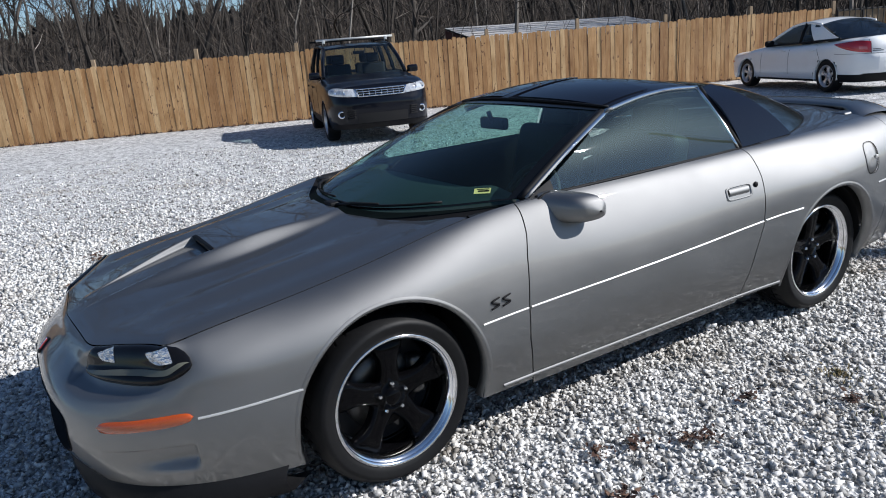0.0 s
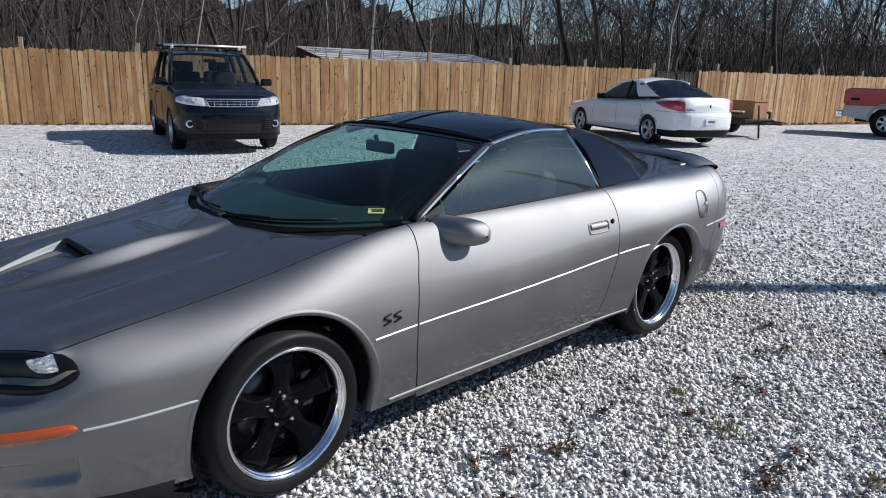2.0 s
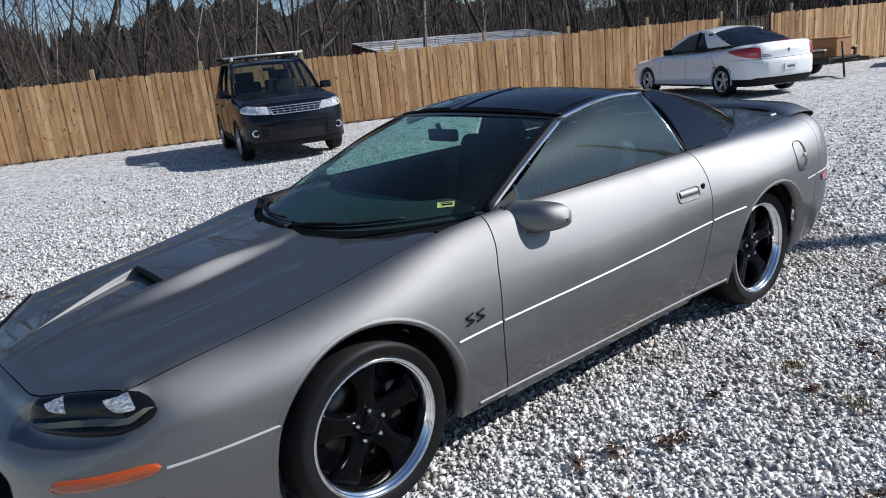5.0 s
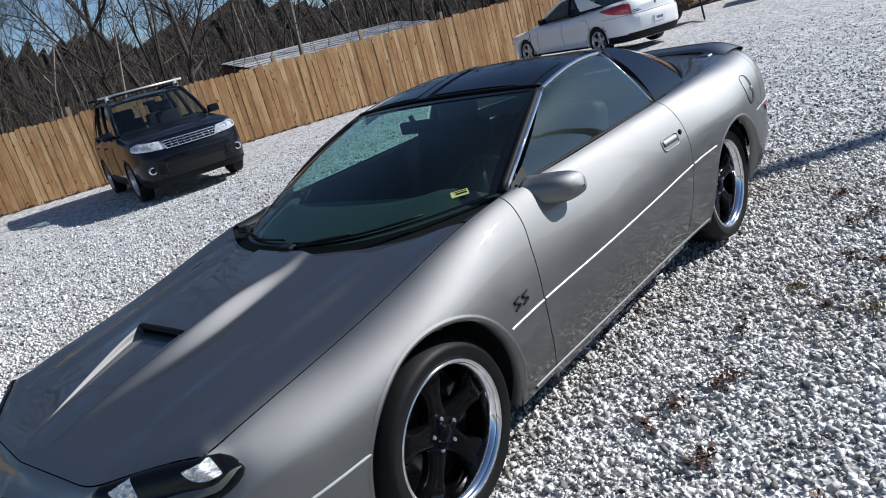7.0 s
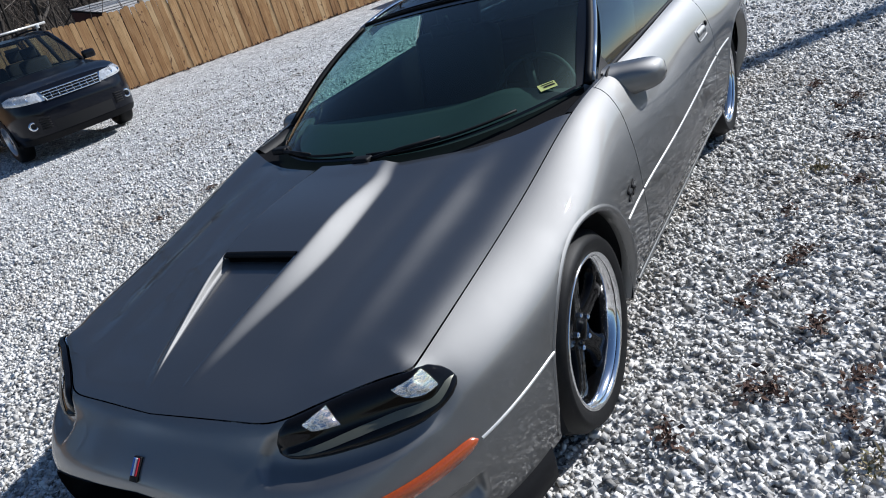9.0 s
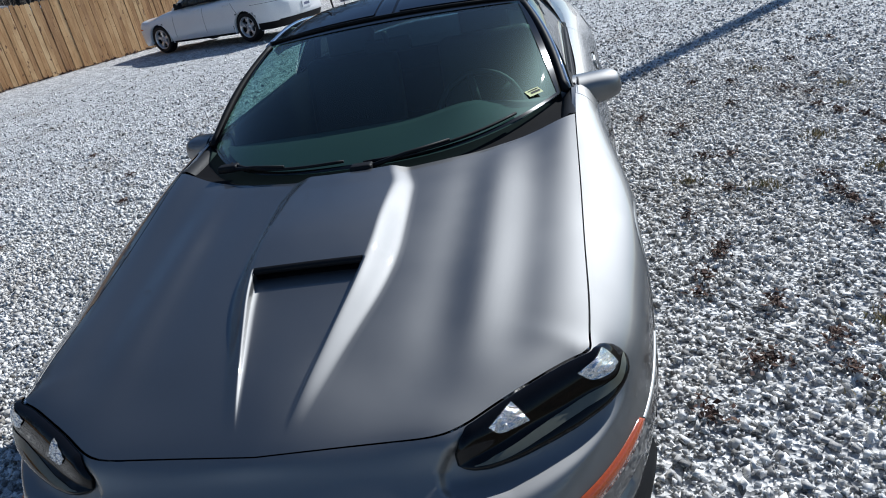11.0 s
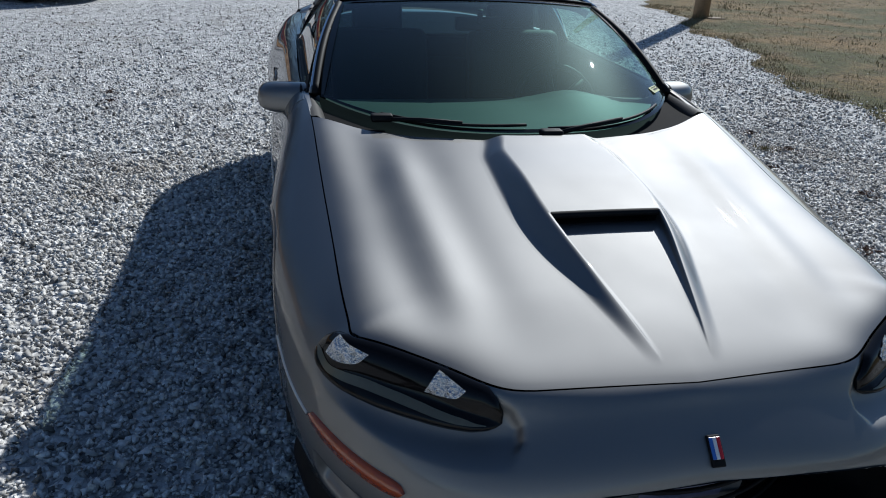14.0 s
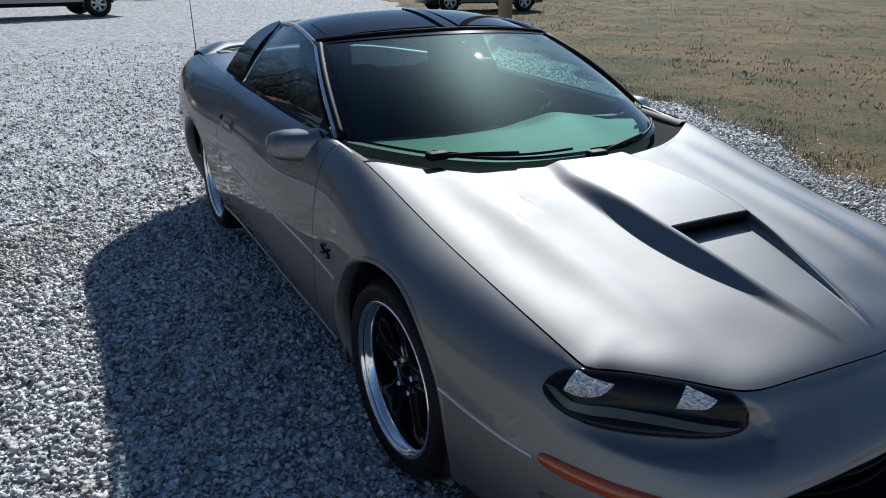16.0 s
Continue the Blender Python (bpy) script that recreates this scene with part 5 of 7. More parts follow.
def tuft(name, count, at, spread, tall, material, seed, lean=0.6, wide=0.004):
    """Thin blades that lean out from a spot."""
    rng = random.Random(seed)
    v, f = [], []
    for cx, cy in at:
        for _ in range(count):
            a, r = rng.uniform(0, 2 * math.pi), spread * abs(rng.gauss(0, 0.6))
            x, y, b = cx + r * math.cos(a), cy + r * math.sin(a), rng.uniform(0, 2 * math.pi)
            l, h = tall * rng.uniform(0.4, 1.2), rng.uniform(0.2, 1.0)
            dx, dy = math.cos(b) * l * lean * (1.3 - h), math.sin(b) * l * lean * (1.3 - h)
            px, py = -math.sin(b) * wide, math.cos(b) * wide
            i = len(v)
            v += [(x - px, y - py, 0.0), (x + px, y + py, 0.0), (x + dx * 0.6 + px * 0.7, y + dy * 0.6 + py * 0.7, l * h * 0.75), (x + dx * 0.6 - px * 0.7, y + dy * 0.6 - py * 0.7, l * h * 0.75), (x + dx, y + dy, l * h)]
            f += [(i, i + 1, i + 2, i + 3), (i + 3, i + 2, i + 4)]
    return mesh_of(name, v, f, False)


spots = [(0.95, -1.31), (0.77, -1.21), (0.12, -1.25), (-0.14, -1.05), (1.02, -1.35), (0.03, -1.54), (0.23, -1.56), (0.13, -1.31), (0.62, -1.16), (1.5, -2.0), (2.6, -2.55), (2.1, -2.45), (0.5, -1.42), (2.9, -1.5), (1.4, -1.25), (3.3, -1.9)]
leaf_v, leaf_f = [], []
rng = random.Random(7)
spots += [(rng.uniform(0.2, 5.0), rng.uniform(-3.2, -1.15)) for _ in range(30)] + [(rng.uniform(-1.0, 6.0), rng.uniform(1.6, 4.5)) for _ in range(12)]
for cx, cy in spots:
    for _ in range(54):
        a, r = rng.uniform(0, 6.28), abs(rng.gauss(0, 0.034))
        x, y, z, s, b = cx + r * math.cos(a) * 1.4, cy + r * math.sin(a), rng.uniform(0.010, 0.034), rng.uniform(0.005, 0.014), rng.uniform(0, 6.28)
        i = len(leaf_v)
        for q, t in ((0, 1.3), (1.6, 0.6), (3.1, 1.3), (4.7, 0.6)):
            leaf_v.append((x + s * t * math.cos(b + q), y + s * t * math.sin(b + q), z + rng.uniform(-0.008, 0.008)))
        leaf_f.append((i, i + 1, i + 2, i + 3))
tagged(part("leaf_litter", mesh_of("leaf_litter", leaf_v, leaf_f, False), LITTER), "small clumps of dry brown leaves in the gravel", "leaves", kind="stuff")
weeds = [(1.70, -1.70), (1.76, -2.30), (-0.13, -1.60), (0.30, -1.75), (2.4, -2.2), (3.4, -2.7), (0.9, -2.5), (1.9, -1.35), (4.2, -2.3), (-0.35, -1.75), (2.9, -2.9)]
tagged(part("dry_weeds", tuft("dry_weeds", 110, weeds, 0.10, 0.032, STRAW, 11), STRAW), "flat tufts of straw-coloured weeds in the gravel", "weeds", kind="stuff")
rng = random.Random(5)
edge_spots = [(x, lawn_edge(x) - rng.uniform(-0.1, 3.5) * rng.random()) for x in [rng.uniform(-1, 16) for _ in range(900)]]
tagged(part("lawn_grass", tuft("lawn_grass", 26, edge_spots, 0.16, 0.055, STRAW, 12, 0.9, 0.003), STRAW), "short dormant grass along the gravel's edge", "grass", kind="stuff")

far_spots = []
for _ in range(1900):
    x = rng.uniform(0, 30)
    far_spots.append((x, lawn_edge(x) - 2 - 17 * rng.random() ** 1.4))
tagged(part("lawn_tufts", tuft("lawn_tufts", 13, far_spots, 0.22, 0.075, STRAW, 17, 0.9, 0.008), STRAW), "scattered tufts of dormant grass on the lawn", "grass", kind="stuff")

# ---- fence ----
PINE = Mat("new_pine", (0.55, 0.36, 0.19), 0.75)
k = PINE
info = k.node("ShaderNodeObjectInfo")
board = k.ramp(info.outputs["Random"], (0.0, (0.28, 0.135, 0.050)), (0.3, (0.43, 0.235, 0.095)), (0.65, (0.54, 0.32, 0.140)), (1.0, (0.67, 0.47, 0.25)))
shift = k.node("ShaderNodeVectorMath")
shift.operation = "MULTIPLY_ADD"
k.link(info.outputs["Random"], shift.inputs[0])
shift.inputs[1].default_value = (31.0, 17.0, 53.0)
k.link(k.coords(), shift.inputs[2])


def stretch(by):
    n = k.node("ShaderNodeVectorMath")
    n.operation = "MULTIPLY"
    k.link(shift.outputs[0], n.inputs[0])
    n.inputs[1].default_value = by
    return n.outputs[0]


grain = k.noise(1.0, 6.0, 0.7, stretch((60, 60, 1.6)))
knots = k.ramp(k.noise(1.0, 2.0, 0.5, stretch((14, 14, 6.5))), (0.665, (0, 0, 0)), (0.71, (0.9, 0.9, 0.9)))
blotch = k.ramp(k.noise(1.0, 4.0, 0.6, stretch((5, 5, 1.5))), (0.35, (0.70, 0.62, 0.52)), (0.6, (1, 1, 1)))
wood = k.mix(1.0, k.mix(0.38, board, k.ramp(grain, (0.36, (0.24, 0.12, 0.05)), (0.62, (0.64, 0.42, 0.21)))), blotch, "MULTIPLY")
k.base(k.mix(knots, wood, (0.10, 0.04, 0.018)))
k.bump(grain, 0.4, 0.005)
PINE = PINE.m
POST = Mat("post_wood", (0.30, 0.22, 0.14), 0.85).vary(25, 0.25, 0.4, 0.01).m
IRON = Mat("dark_iron", (0.03, 0.028, 0.026), 0.6, 0.4).vary(30, 0.3).m
RUST = Mat("rusty_iron", (0.10, 0.05, 0.03), 0.8, 0.2).vary(20, 0.4, 0.4, 0.003).m
F_SLOPE = -0.43
F_DIR = Vector((1, F_SLOPE, 0)).normalized()
F_TURN = math.degrees(math.atan2(F_DIR.y, F_DIR.x))


def on_fence(x, off=0.0, z=0.0):
    """A place on the fence's line, which bends a little beyond the gate, pushed off towards the lot."""
    y = 15.7 + F_SLOPE * (min(x, 22) - 4) - 0.318 * max(0, x - 22) - F_DIR.x * off
    return Vector((x + F_DIR.y * off, y, z + ground_z(x, y)))


fence = thing("fence", "tall fence of new pine pickets round the lot", "fence", kind="structure")
GATE0, GATE1 = 19.3, 20.8


def picket_mesh(w, tall, thick, name="picket"):
    e = w * 0.24
    out = [(-w / 2, 0.0), (w / 2, 0.0), (w / 2, tall - e), (w / 2 - e, tall), (-w / 2 + e, tall), (-w / 2, tall - e)]
    v = [(x, -thick / 2, z) for x, z in out] + [(x, thick / 2, z) for x, z in out]
    f = [tuple(range(6)), tuple(range(11, 5, -1))] + [((i + 1) % 6, i, i + 6, (i + 1) % 6 + 6) for i in range(6)]
    return mesh_of(name, v, f, False)


pickets = [picket_mesh(0.118, 1.715, 0.017), picket_mesh(0.121, 1.73, 0.017), picket_mesh(0.115, 1.705, 0.017)]
rng = random.Random(3)
far_v, far_f = [], []
x = -14.0
while x < 44:
    if not GATE0 - 0.05 < x < GATE1 - 0.05:
        at = on_fence(x, rng.uniform(-0.008, 0.008), rng.uniform(-0.012, 0.016))
        m = Matrix.Translation(at) @ Matrix.Rotation((radians(F_TURN) if x < 22 else -0.308) + rng.gauss(0, 0.006), 4, "Z") @ Matrix.Rotation(rng.gauss(0, 0.004), 4, "Y")
        me = rng.choice(pickets)
        if -1.0 < x < 31.0:
            ob = part("picket", me, PINE, fence)
            ob.matrix_local = m
        else:
            i = len(far_v)
            far_v += [m @ v.co for v in me.vertices]
            far_f += [tuple(i + k for k in p.vertices) for p in me.polygons]
    x += 0.1265 * F_DIR.x + rng.gauss(0, 0.0012)
tagged(part("far_pickets", mesh_of("far_pickets", far_v, far_f, False), PINE, fence), kind="stuff")
for z in (0.32, 0.92, 1.50):
    for xa, xb in ((-14, 10), (10, 14), (14, GATE0), (GATE1, 22), (22, 28), (28, 44)):
        a, b = on_fence(xa, -0.03, z), on_fence(xb, -0.03, z)
        part("rail", box(((b - a).length, 0.04, 0.09), (a + b) / 2, 0.004, 1, Matrix.Rotation(math.atan2(b.y - a.y, b.x - a.x), 4, "Z") @ Matrix.Rotation(-math.asin((b.z - a.z) / (b - a).length), 4, "Y")), POST, fence)
for n in range(-9, 14):
    x = 7.92 + 2.27 * n
    if GATE0 < x < GATE1:
        continue
    part("post", box((0.09, 0.09, 2.1), on_fence(x, -0.075, 0.86 + rng.uniform(-0.04, 0.06)), 0.006, 1, Matrix.Rotation(radians(F_TURN), 4, "Z")), POST, fence)
# Iron gate with boards between its bars.
gate = thing("gate", "dark iron-framed gate with pale boards in the fence", "gate", Matrix.Translation(on_fence(GATE0)) @ Matrix.Rotation(radians(F_TURN), 4, "Z"))
gw = (GATE1 - GATE0) / F_DIR.x
for x0, z0, sx, sz in ((gw / 2, 1.63, gw, 0.05), (gw / 2, 0.12, gw, 0.05), (gw / 2, 0.95, gw, 0.04), (0.02, 0.9, 0.05, 1.64), (gw - 0.02, 0.9, 0.05, 1.64), (gw * 0.5, 0.9, 0.05, 1.6)):
    part("gate_bar", box((sx, 0.05, sz), (x0, -0.03, z0), 0.006, 1), IRON, gate)
for n in range(10):
    part("gate_board", box((0.15, 0.02, 1.45), (0.13 + n * (gw - 0.26) / 9, 0.02, 0.88), 0.004, 1), POST, gate)
    part("gate_upright", box((0.022, 0.022, 1.55), (0.03 + n * (gw - 0.06) / 9, -0.06, 0.90), 0.002, 1), IRON, gate)
tagged(part("fence_litter", tuft("fence_litter", 40, [tuple(on_fence(xx, rng.uniform(0.02, 0.25))[:2]) for xx in np.linspace(-6, 32, 130)], 0.12, 0.07, LITTER, 13, 0.9, 0.012), LITTER), "dry leaves and weeds along the fence's foot", "leaves", kind="stuff")

# ---- shed and far building ----
SHEET = Mat("weathered_sheet", (0.56, 0.53, 0.50), 0.55, 0.25)
SHEET.vary(6, 0.22, 0.0, 0.0, 0.1)
SHEET = SHEET.m
BARN_RED = Mat("red_brown_siding", (0.10, 0.035, 0.025), 0.85).vary(12, 0.3, 0.3, 0.01).m
shed = thing("shed", "low shed with a pale corrugated roof behind the fence", "shed")
rl, rr, el, er = (Vector(p) for p in ((13.76, 20.86, 2.16), (21.05, 18.76, 2.10), (12.91, 17.2, 1.58), (20.13, 14.93, 1.62)))
el, er = el + Vector((-0.2, -0.7, -0.12)), er + Vector((-0.2, -0.7, -0.12))
# Dark sheet added below the strips; it draws the dark lines at the laps.
LAP_DARK = Mat("lap_line_dark", (0.035, 0.03, 0.027), 0.9).vary(8, 0.3).m
rows = [[(rl.lerp(el, w)).lerp(rr.lerp(er, w), q) for w in np.linspace(0, 1, 5)] for q in np.linspace(0, 1, 5)]
part("roof_underlay", grid("roof_underlay", rows, core=(16, 18, -20), thick=0.03), LAP_DARK, shed)
strips = 9
for n in range(strips):
    a, b = n / strips, (n + 0.66) / strips
    rows = []
    for q in np.linspace(0, 1 - 0.012 * (n % 3), 12):
        row = []
        for r in np.linspace(0, 1, 5):
            w = a + (b - a) * r
            p = (rl.lerp(el, w)).lerp(rr.lerp(er, w), q)
            row.append(p + Vector((0, 0, 0.022 - 0.004 * r + 0.006 * math.sin(q * 17 + n * 2))))
        rows.append(row)
    part("roof_sheet", grid("roof_sheet", rows, core=(16, 18, -20), thick=0.012), SHEET, shed)
for a, b, c in ((rl, el, "gable"), (rr, er, "gable"), (el, er, "front_wall"), (rl, rr, "back_wall")):
    rows = [[p + Vector((0, 0, -0.06)), Vector((p.x, p.y, -0.01))] for p in (a, (a + b) / 2, b)]
    part(c, grid(c, rows, core=(16, 18, 0.5), thick=0.05), BARN_RED, shed)
WHITE_WALL = Mat("white_siding", (0.84, 0.85, 0.86), 0.6).vary(5, 0.08).m
DARK_ROOF = Mat("dark_shingle", (0.05, 0.05, 0.055), 0.9).vary(8, 0.2).m
hall = thing("white_building", "plain white building with a dark roof edge beyond the fence", "building")
hall.matrix_world = Matrix.Translation((47.1, 10.25, 0)) @ Matrix.Rotation(radians(-76), 4, "Z")
part("wall", joined(box((18, 12, 2.6), (9, 6, 1.3), 0.02, 1), mesh_of("gable", [(0, 0, 2.6), (18, 0, 2.6), (9, 0, 4.2), (0, 12, 2.6), (18, 12, 2.6), (9, 12, 4.2)], [(0, 1, 2), (5, 4, 3)], False)), WHITE_WALL, hall)
for x0, x1, z0, z1 in ((-0.4, 9.0, 2.56, 4.24), (18.4, 9.0, 2.56, 4.24)):
    part("roof", grid("roof", [[(x0, y, z0), ((x0 + x1) / 2, y, (z0 + z1) / 2), (x1, y, z1)] for y in (-0.4, 6, 12.4)], core=(9, 6, 0), thick=0.22), DARK_ROOF, hall)
part("downpipe", box((0.15, 0.15, 2.7), (4.2, -0.08, 1.4), 0.02, 1), DARK_ROOF, hall)

# ---- utility pole ----
pole = thing("utility_pole", "weathered wooden utility pole at the lawn's corner", "pole", Matrix.Translation((12.9, -8.0, 0)))
part("shaft", tube_mesh("shaft", [(0, 0, -0.05), (0.01, 0, 3), (0.0, 0.02, 6), (0, 0, 9.3)], [0.17, 0.155, 0.14, 0.12], 14), POST, pole)
part("footing", box((0.34, 0.34, 0.05), (-0.25, -0.2, 0.02), 0.01, 1), POST, pole)
tagged(part("pole_grass", tuft("pole_grass", 160, [(12.75, -7.9), (13.05, -8.15), (12.7, -8.15)], 0.25, 0.12, STRAW, 15), STRAW), "dry grass round the pole's foot", "grass", kind="stuff")

# ---- sign post by the road ----
post = thing("sign_post", "dark sign post on a square block beside the road", "post", Matrix.Translation((64, -96.4, 0.9)))
part("block", box((1.6, 1.6, 1.0), (0, 0, -0.1), 0.05, 1), IRON, post)
part("shaft", tube_mesh("shaft", [(0, 0, 0.3), (0, 0, 6)], 0.22, 10), IRON, post)

# ---- woods ----
BARK = Mat("grey_bark", (0.13, 0.11, 0.09), 0.95)
k = BARK
info = k.node("ShaderNodeObjectInfo")
k.base(k.mix(0.6, k.ramp(info.outputs["Random"], (0.0, (0.018, 0.015, 0.012)), (1.0, (0.065, 0.054, 0.045))), k.ramp(k.noise(1.0, 5.0, 0.6, k.coords((18, 18, 5))), (0.3, (0.018, 0.015, 0.012)), (0.7, (0.09, 0.078, 0.066)))))
k.bump(k.noise(1.0, 4.0, 0.6, k.coords((30, 30, 7))), 0.7, 0.03)
BARK = BARK.m
TWIG = Mat("bare_twigs", (0.10, 0.08, 0.065), 0.95)
geo = TWIG.node("ShaderNodeNewGeometry")
TWIG.base(TWIG.ramp(geo.outputs["Random Per Island"], (0.0, (0.016, 0.013, 0.010)), (0.6, (0.045, 0.036, 0.030)), (1.0, (0.13, 0.105, 0.085))))
TWIG = TWIG.m
SAPLING = Mat("sapling_bark", (0.12, 0.10, 0.085), 0.95)
geo = SAPLING.node("ShaderNodeNewGeometry")
SAPLING.base(SAPLING.ramp(geo.outputs["Random Per Island"], (0.0, (0.02, 0.017, 0.014)), (0.65, (0.07, 0.058, 0.048)), (1.0, (0.30, 0.27, 0.235))))
SAPLING = SAPLING.m


FOREST_FLOOR = Mat("forest_floor", (0.10, 0.065, 0.04), 1.0).vary(9, 0.5, 0.6, 0.05).m
rows = [[on_fence(x, -back, 0.004 + 0.02 * (back > 0.3)) for back in (0.12, 0.4, 3, 12, 30, 62)] for x in np.linspace(-80, 130, 60)]
tagged(part("woods_floor", grid("woods_floor", rows, core=(10, 30, -200)), FOREST_FLOOR), "leaf-strewn brown floor of the woods", "ground", kind="structure")


def bare_tree(seed, tall, spread=1.0, fork=0.4):
    """Trunk with main limbs, and the twigs of its crown: two lists of verts and faces."""
    rng = random.Random(seed)
    trunk, twigs = ([], []), ([], [])

    def add(store, pts, rad, sides):
        v, f = tube(pts, rad, sides)
        i = len(store[0])
        store[0].extend(v)
        store[1].extend(tuple(i + k for k in q) for q in f)

    def grow(p, d, length, r, level):
        n = (6, 5, 4, 2, 1)[level]
        wild = (0.13, 0.18, 0.20, 0.22, 0.2)[level]
        pts, rad = [p], [r]
        for i in range(1, n + 1):
            d = (d + Vector((rng.gauss(0, wild), rng.gauss(0, wild), rng.gauss(0.05, 0.10)))).normalized()
            p = p + d * (length / n)
            pts.append(p)
            rad.append(max(0.0055, r * (1 - 0.62 * i / n)))
        add(trunk if level < 2 else twigs, pts, rad, (8, 6, 4, 3, 3)[level])
        if level >= 4:
            return
        kids = (rng.randint(6, 8), rng.randint(4, 6), rng.randint(4, 5), 3)[level]
        for j in range(kids):
            at = rng.uniform(fork if level == 0 else 0.2, 1.0)
            i = min(n - 1, int(at * n))
            q = pts[i].lerp(pts[i + 1], at * n - i)
            side = Vector((rng.gauss(0, 1), rng.gauss(0, 1), rng.gauss(0.35, 0.45))).normalized()
            nd = (d * 0.55 + side * 0.85 * spread).normalized()
            grow(q, nd, length * rng.uniform(0.38, 0.62), rad[i] * rng.uniform(0.42, 0.65), level + 1)

    grow(Vector((0, 0, -0.1)), Vector((rng.gauss(0, 0.05), rng.gauss(0, 0.05), 1)), tall * 0.70, tall * 0.0082, 0)
    return trunk, twigs


kinds = []
for seed, tall, spread, fork in ((1, 13, 0.9, 0.35), (2, 10, 1.0, 0.25), (3, 15, 0.8, 0.45), (4, 8, 1.0, 0.2), (5, 12, 1.1, 0.15), (6, 9.5, 0.8, 0.3), (8, 14, 1.0, 0.3)):
    trunk, twigs = bare_tree(seed, tall, spread, fork)
    tree = thing("tree", "bare winter tree with grey bark and fine twigs", "tree", group="woods behind the fence")
    part("trunk", mesh_of("trunk", *trunk), BARK, tree)
    part("crown", mesh_of("crown", *twigs, False), TWIG, tree)
    kinds.append(tree)
rng = random.Random(21)
placed = 0
used = set()
for n in range(112):
    x = rng.uniform(-22, 66)
    back = 2.2 + 26 * rng.random() ** 1.3
    p = on_fence(x, -back)
    if 11.0 < p.x < 22.5 and back < 11.5 and 14.0 < p.y < 21.8:
        continue
    if p.x > 44 and back < 12:
        continue
    src = kinds[rng.randrange(len(kinds))]
    m = Matrix.Translation((p.x, p.y, 0)) @ Matrix.Rotation(rng.uniform(0, 6.28), 4, "Z")
    if src.name not in used:
        used.add(src.name)
        src.matrix_world = m
    else:
        copy_thing(src, m)
for n, src in enumerate(kinds):
    if src.name not in used:
        src.matrix_world = Matrix.Translation(on_fence(-18 + 3 * n, -16))
# Thicket of thin stems between the trunks.
def thicket(seed, count, xr, backr, tallr, thin):
    rng = random.Random(seed)
    V, F = [], []
    for _ in range(count):
        p = on_fence(rng.uniform(*xr), -rng.uniform(*backr))
        if 11.0 < p.x < 22.0 and 14.2 < p.y < 21.5:
            continue
        tall = rng.uniform(*tallr)
        d = Vector((rng.gauss(0, 0.22), rng.gauss(0, 0.22), 1)).normalized()
        pts = [p]
        for i in range(4):
            d = (d + Vector((rng.gauss(0, 0.13), rng.gauss(0, 0.13), 0))).normalized()
            pts.append(pts[-1] + d * tall / 4)
        v, f = tube(pts, [thin * (1 - 0.2 * i) for i in range(5)], 3)
        i0 = len(V)
        V.extend(v)
        F.extend(tuple(i0 + k for k in q) for q in f)
        for _ in range(7):
            q = pts[rng.randint(1, 3)].lerp(pts[4], rng.random() * 0.7)
            e = q + Vector((rng.gauss(0, 0.5), rng.gauss(0, 0.5), rng.uniform(0.1, 0.9))) * tall * 0.25
            v, f = tube([q, q.lerp(e, 0.5) + Vector((0, 0, 0.06)), e], [thin * 0.5, thin * 0.4, thin * 0.25], 3)
            i0 = len(V)
            V.extend(v)
            F.extend(tuple(i0 + k for k in t) for t in f)
    return mesh_of("thicket", V, F, False)


def saplings(seed, count, xr, backr):
    """Slim upright young trunks."""
    rng = random.Random(seed)
    V, F = [], []
    for _ in range(count):
        p = on_fence(rng.uniform(*xr), -rng.uniform(*backr))
        if 11.0 < p.x < 22.0 and 14.2 < p.y < 21.5:
            continue
        tall, r = rng.uniform(5, 11), rng.uniform(0.025, 0.075)
        d = Vector((rng.gauss(0, 0.15), rng.gauss(0, 0.15), 1)).normalized()
        pts = [p + d * tall * q + Vector((rng.gauss(0, 0.25), rng.gauss(0, 0.25), 0)) * q for q in (0, 0.25, 0.5, 0.75, 1)]
        limbs = [(pts, [r, r * 0.85, r * 0.65, r * 0.42, r * 0.15], 5)]
        for _ in range(9):
            q = pts[rng.randint(1, 3)].lerp(pts[4], rng.random() * 0.6)
            e = q + Vector((rng.gauss(0, 0.8), rng.gauss(0, 0.8), rng.uniform(0.4, 1.8)))
            limbs.append(([q, q.lerp(e, 0.5) + Vector((0, 0, -0.1)), e], [r * 0.3, r * 0.2, r * 0.08], 3))
        for path, rad, n in limbs:
            v, f = tube(path, rad, n)
            i0 = len(V)
            V.extend(v)
            F.extend(tuple(i0 + k for k in t) for t in f)
    return mesh_of("saplings", V, F, False)


tagged(part("saplings", saplings(33, 330, (-24, 60), (0.9, 30)), SAPLING), "slim bare saplings between the larger trees", "saplings", kind="stuff")
tagged(part("thicket", thicket(31, 2500, (-24, 62), (0.8, 34), (1.8, 5.4), 0.014), TWIG), "tangled leafless brush behind the fence", "brush", kind="stuff")
tagged(part("dense_brush", thicket(35, 420, (21, 40), (1.5, 12), (4.0, 8.5), 0.026), TWIG), "dark tangled brush beyond the gate", "brush", kind="stuff")
tagged(part("far_thicket", thicket(32, 1250, (-60, 110), (30, 60), (4, 9.0), 0.05), TWIG), "dense far winter woods", "woods", kind="stuff")
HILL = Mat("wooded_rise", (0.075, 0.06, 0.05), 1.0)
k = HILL
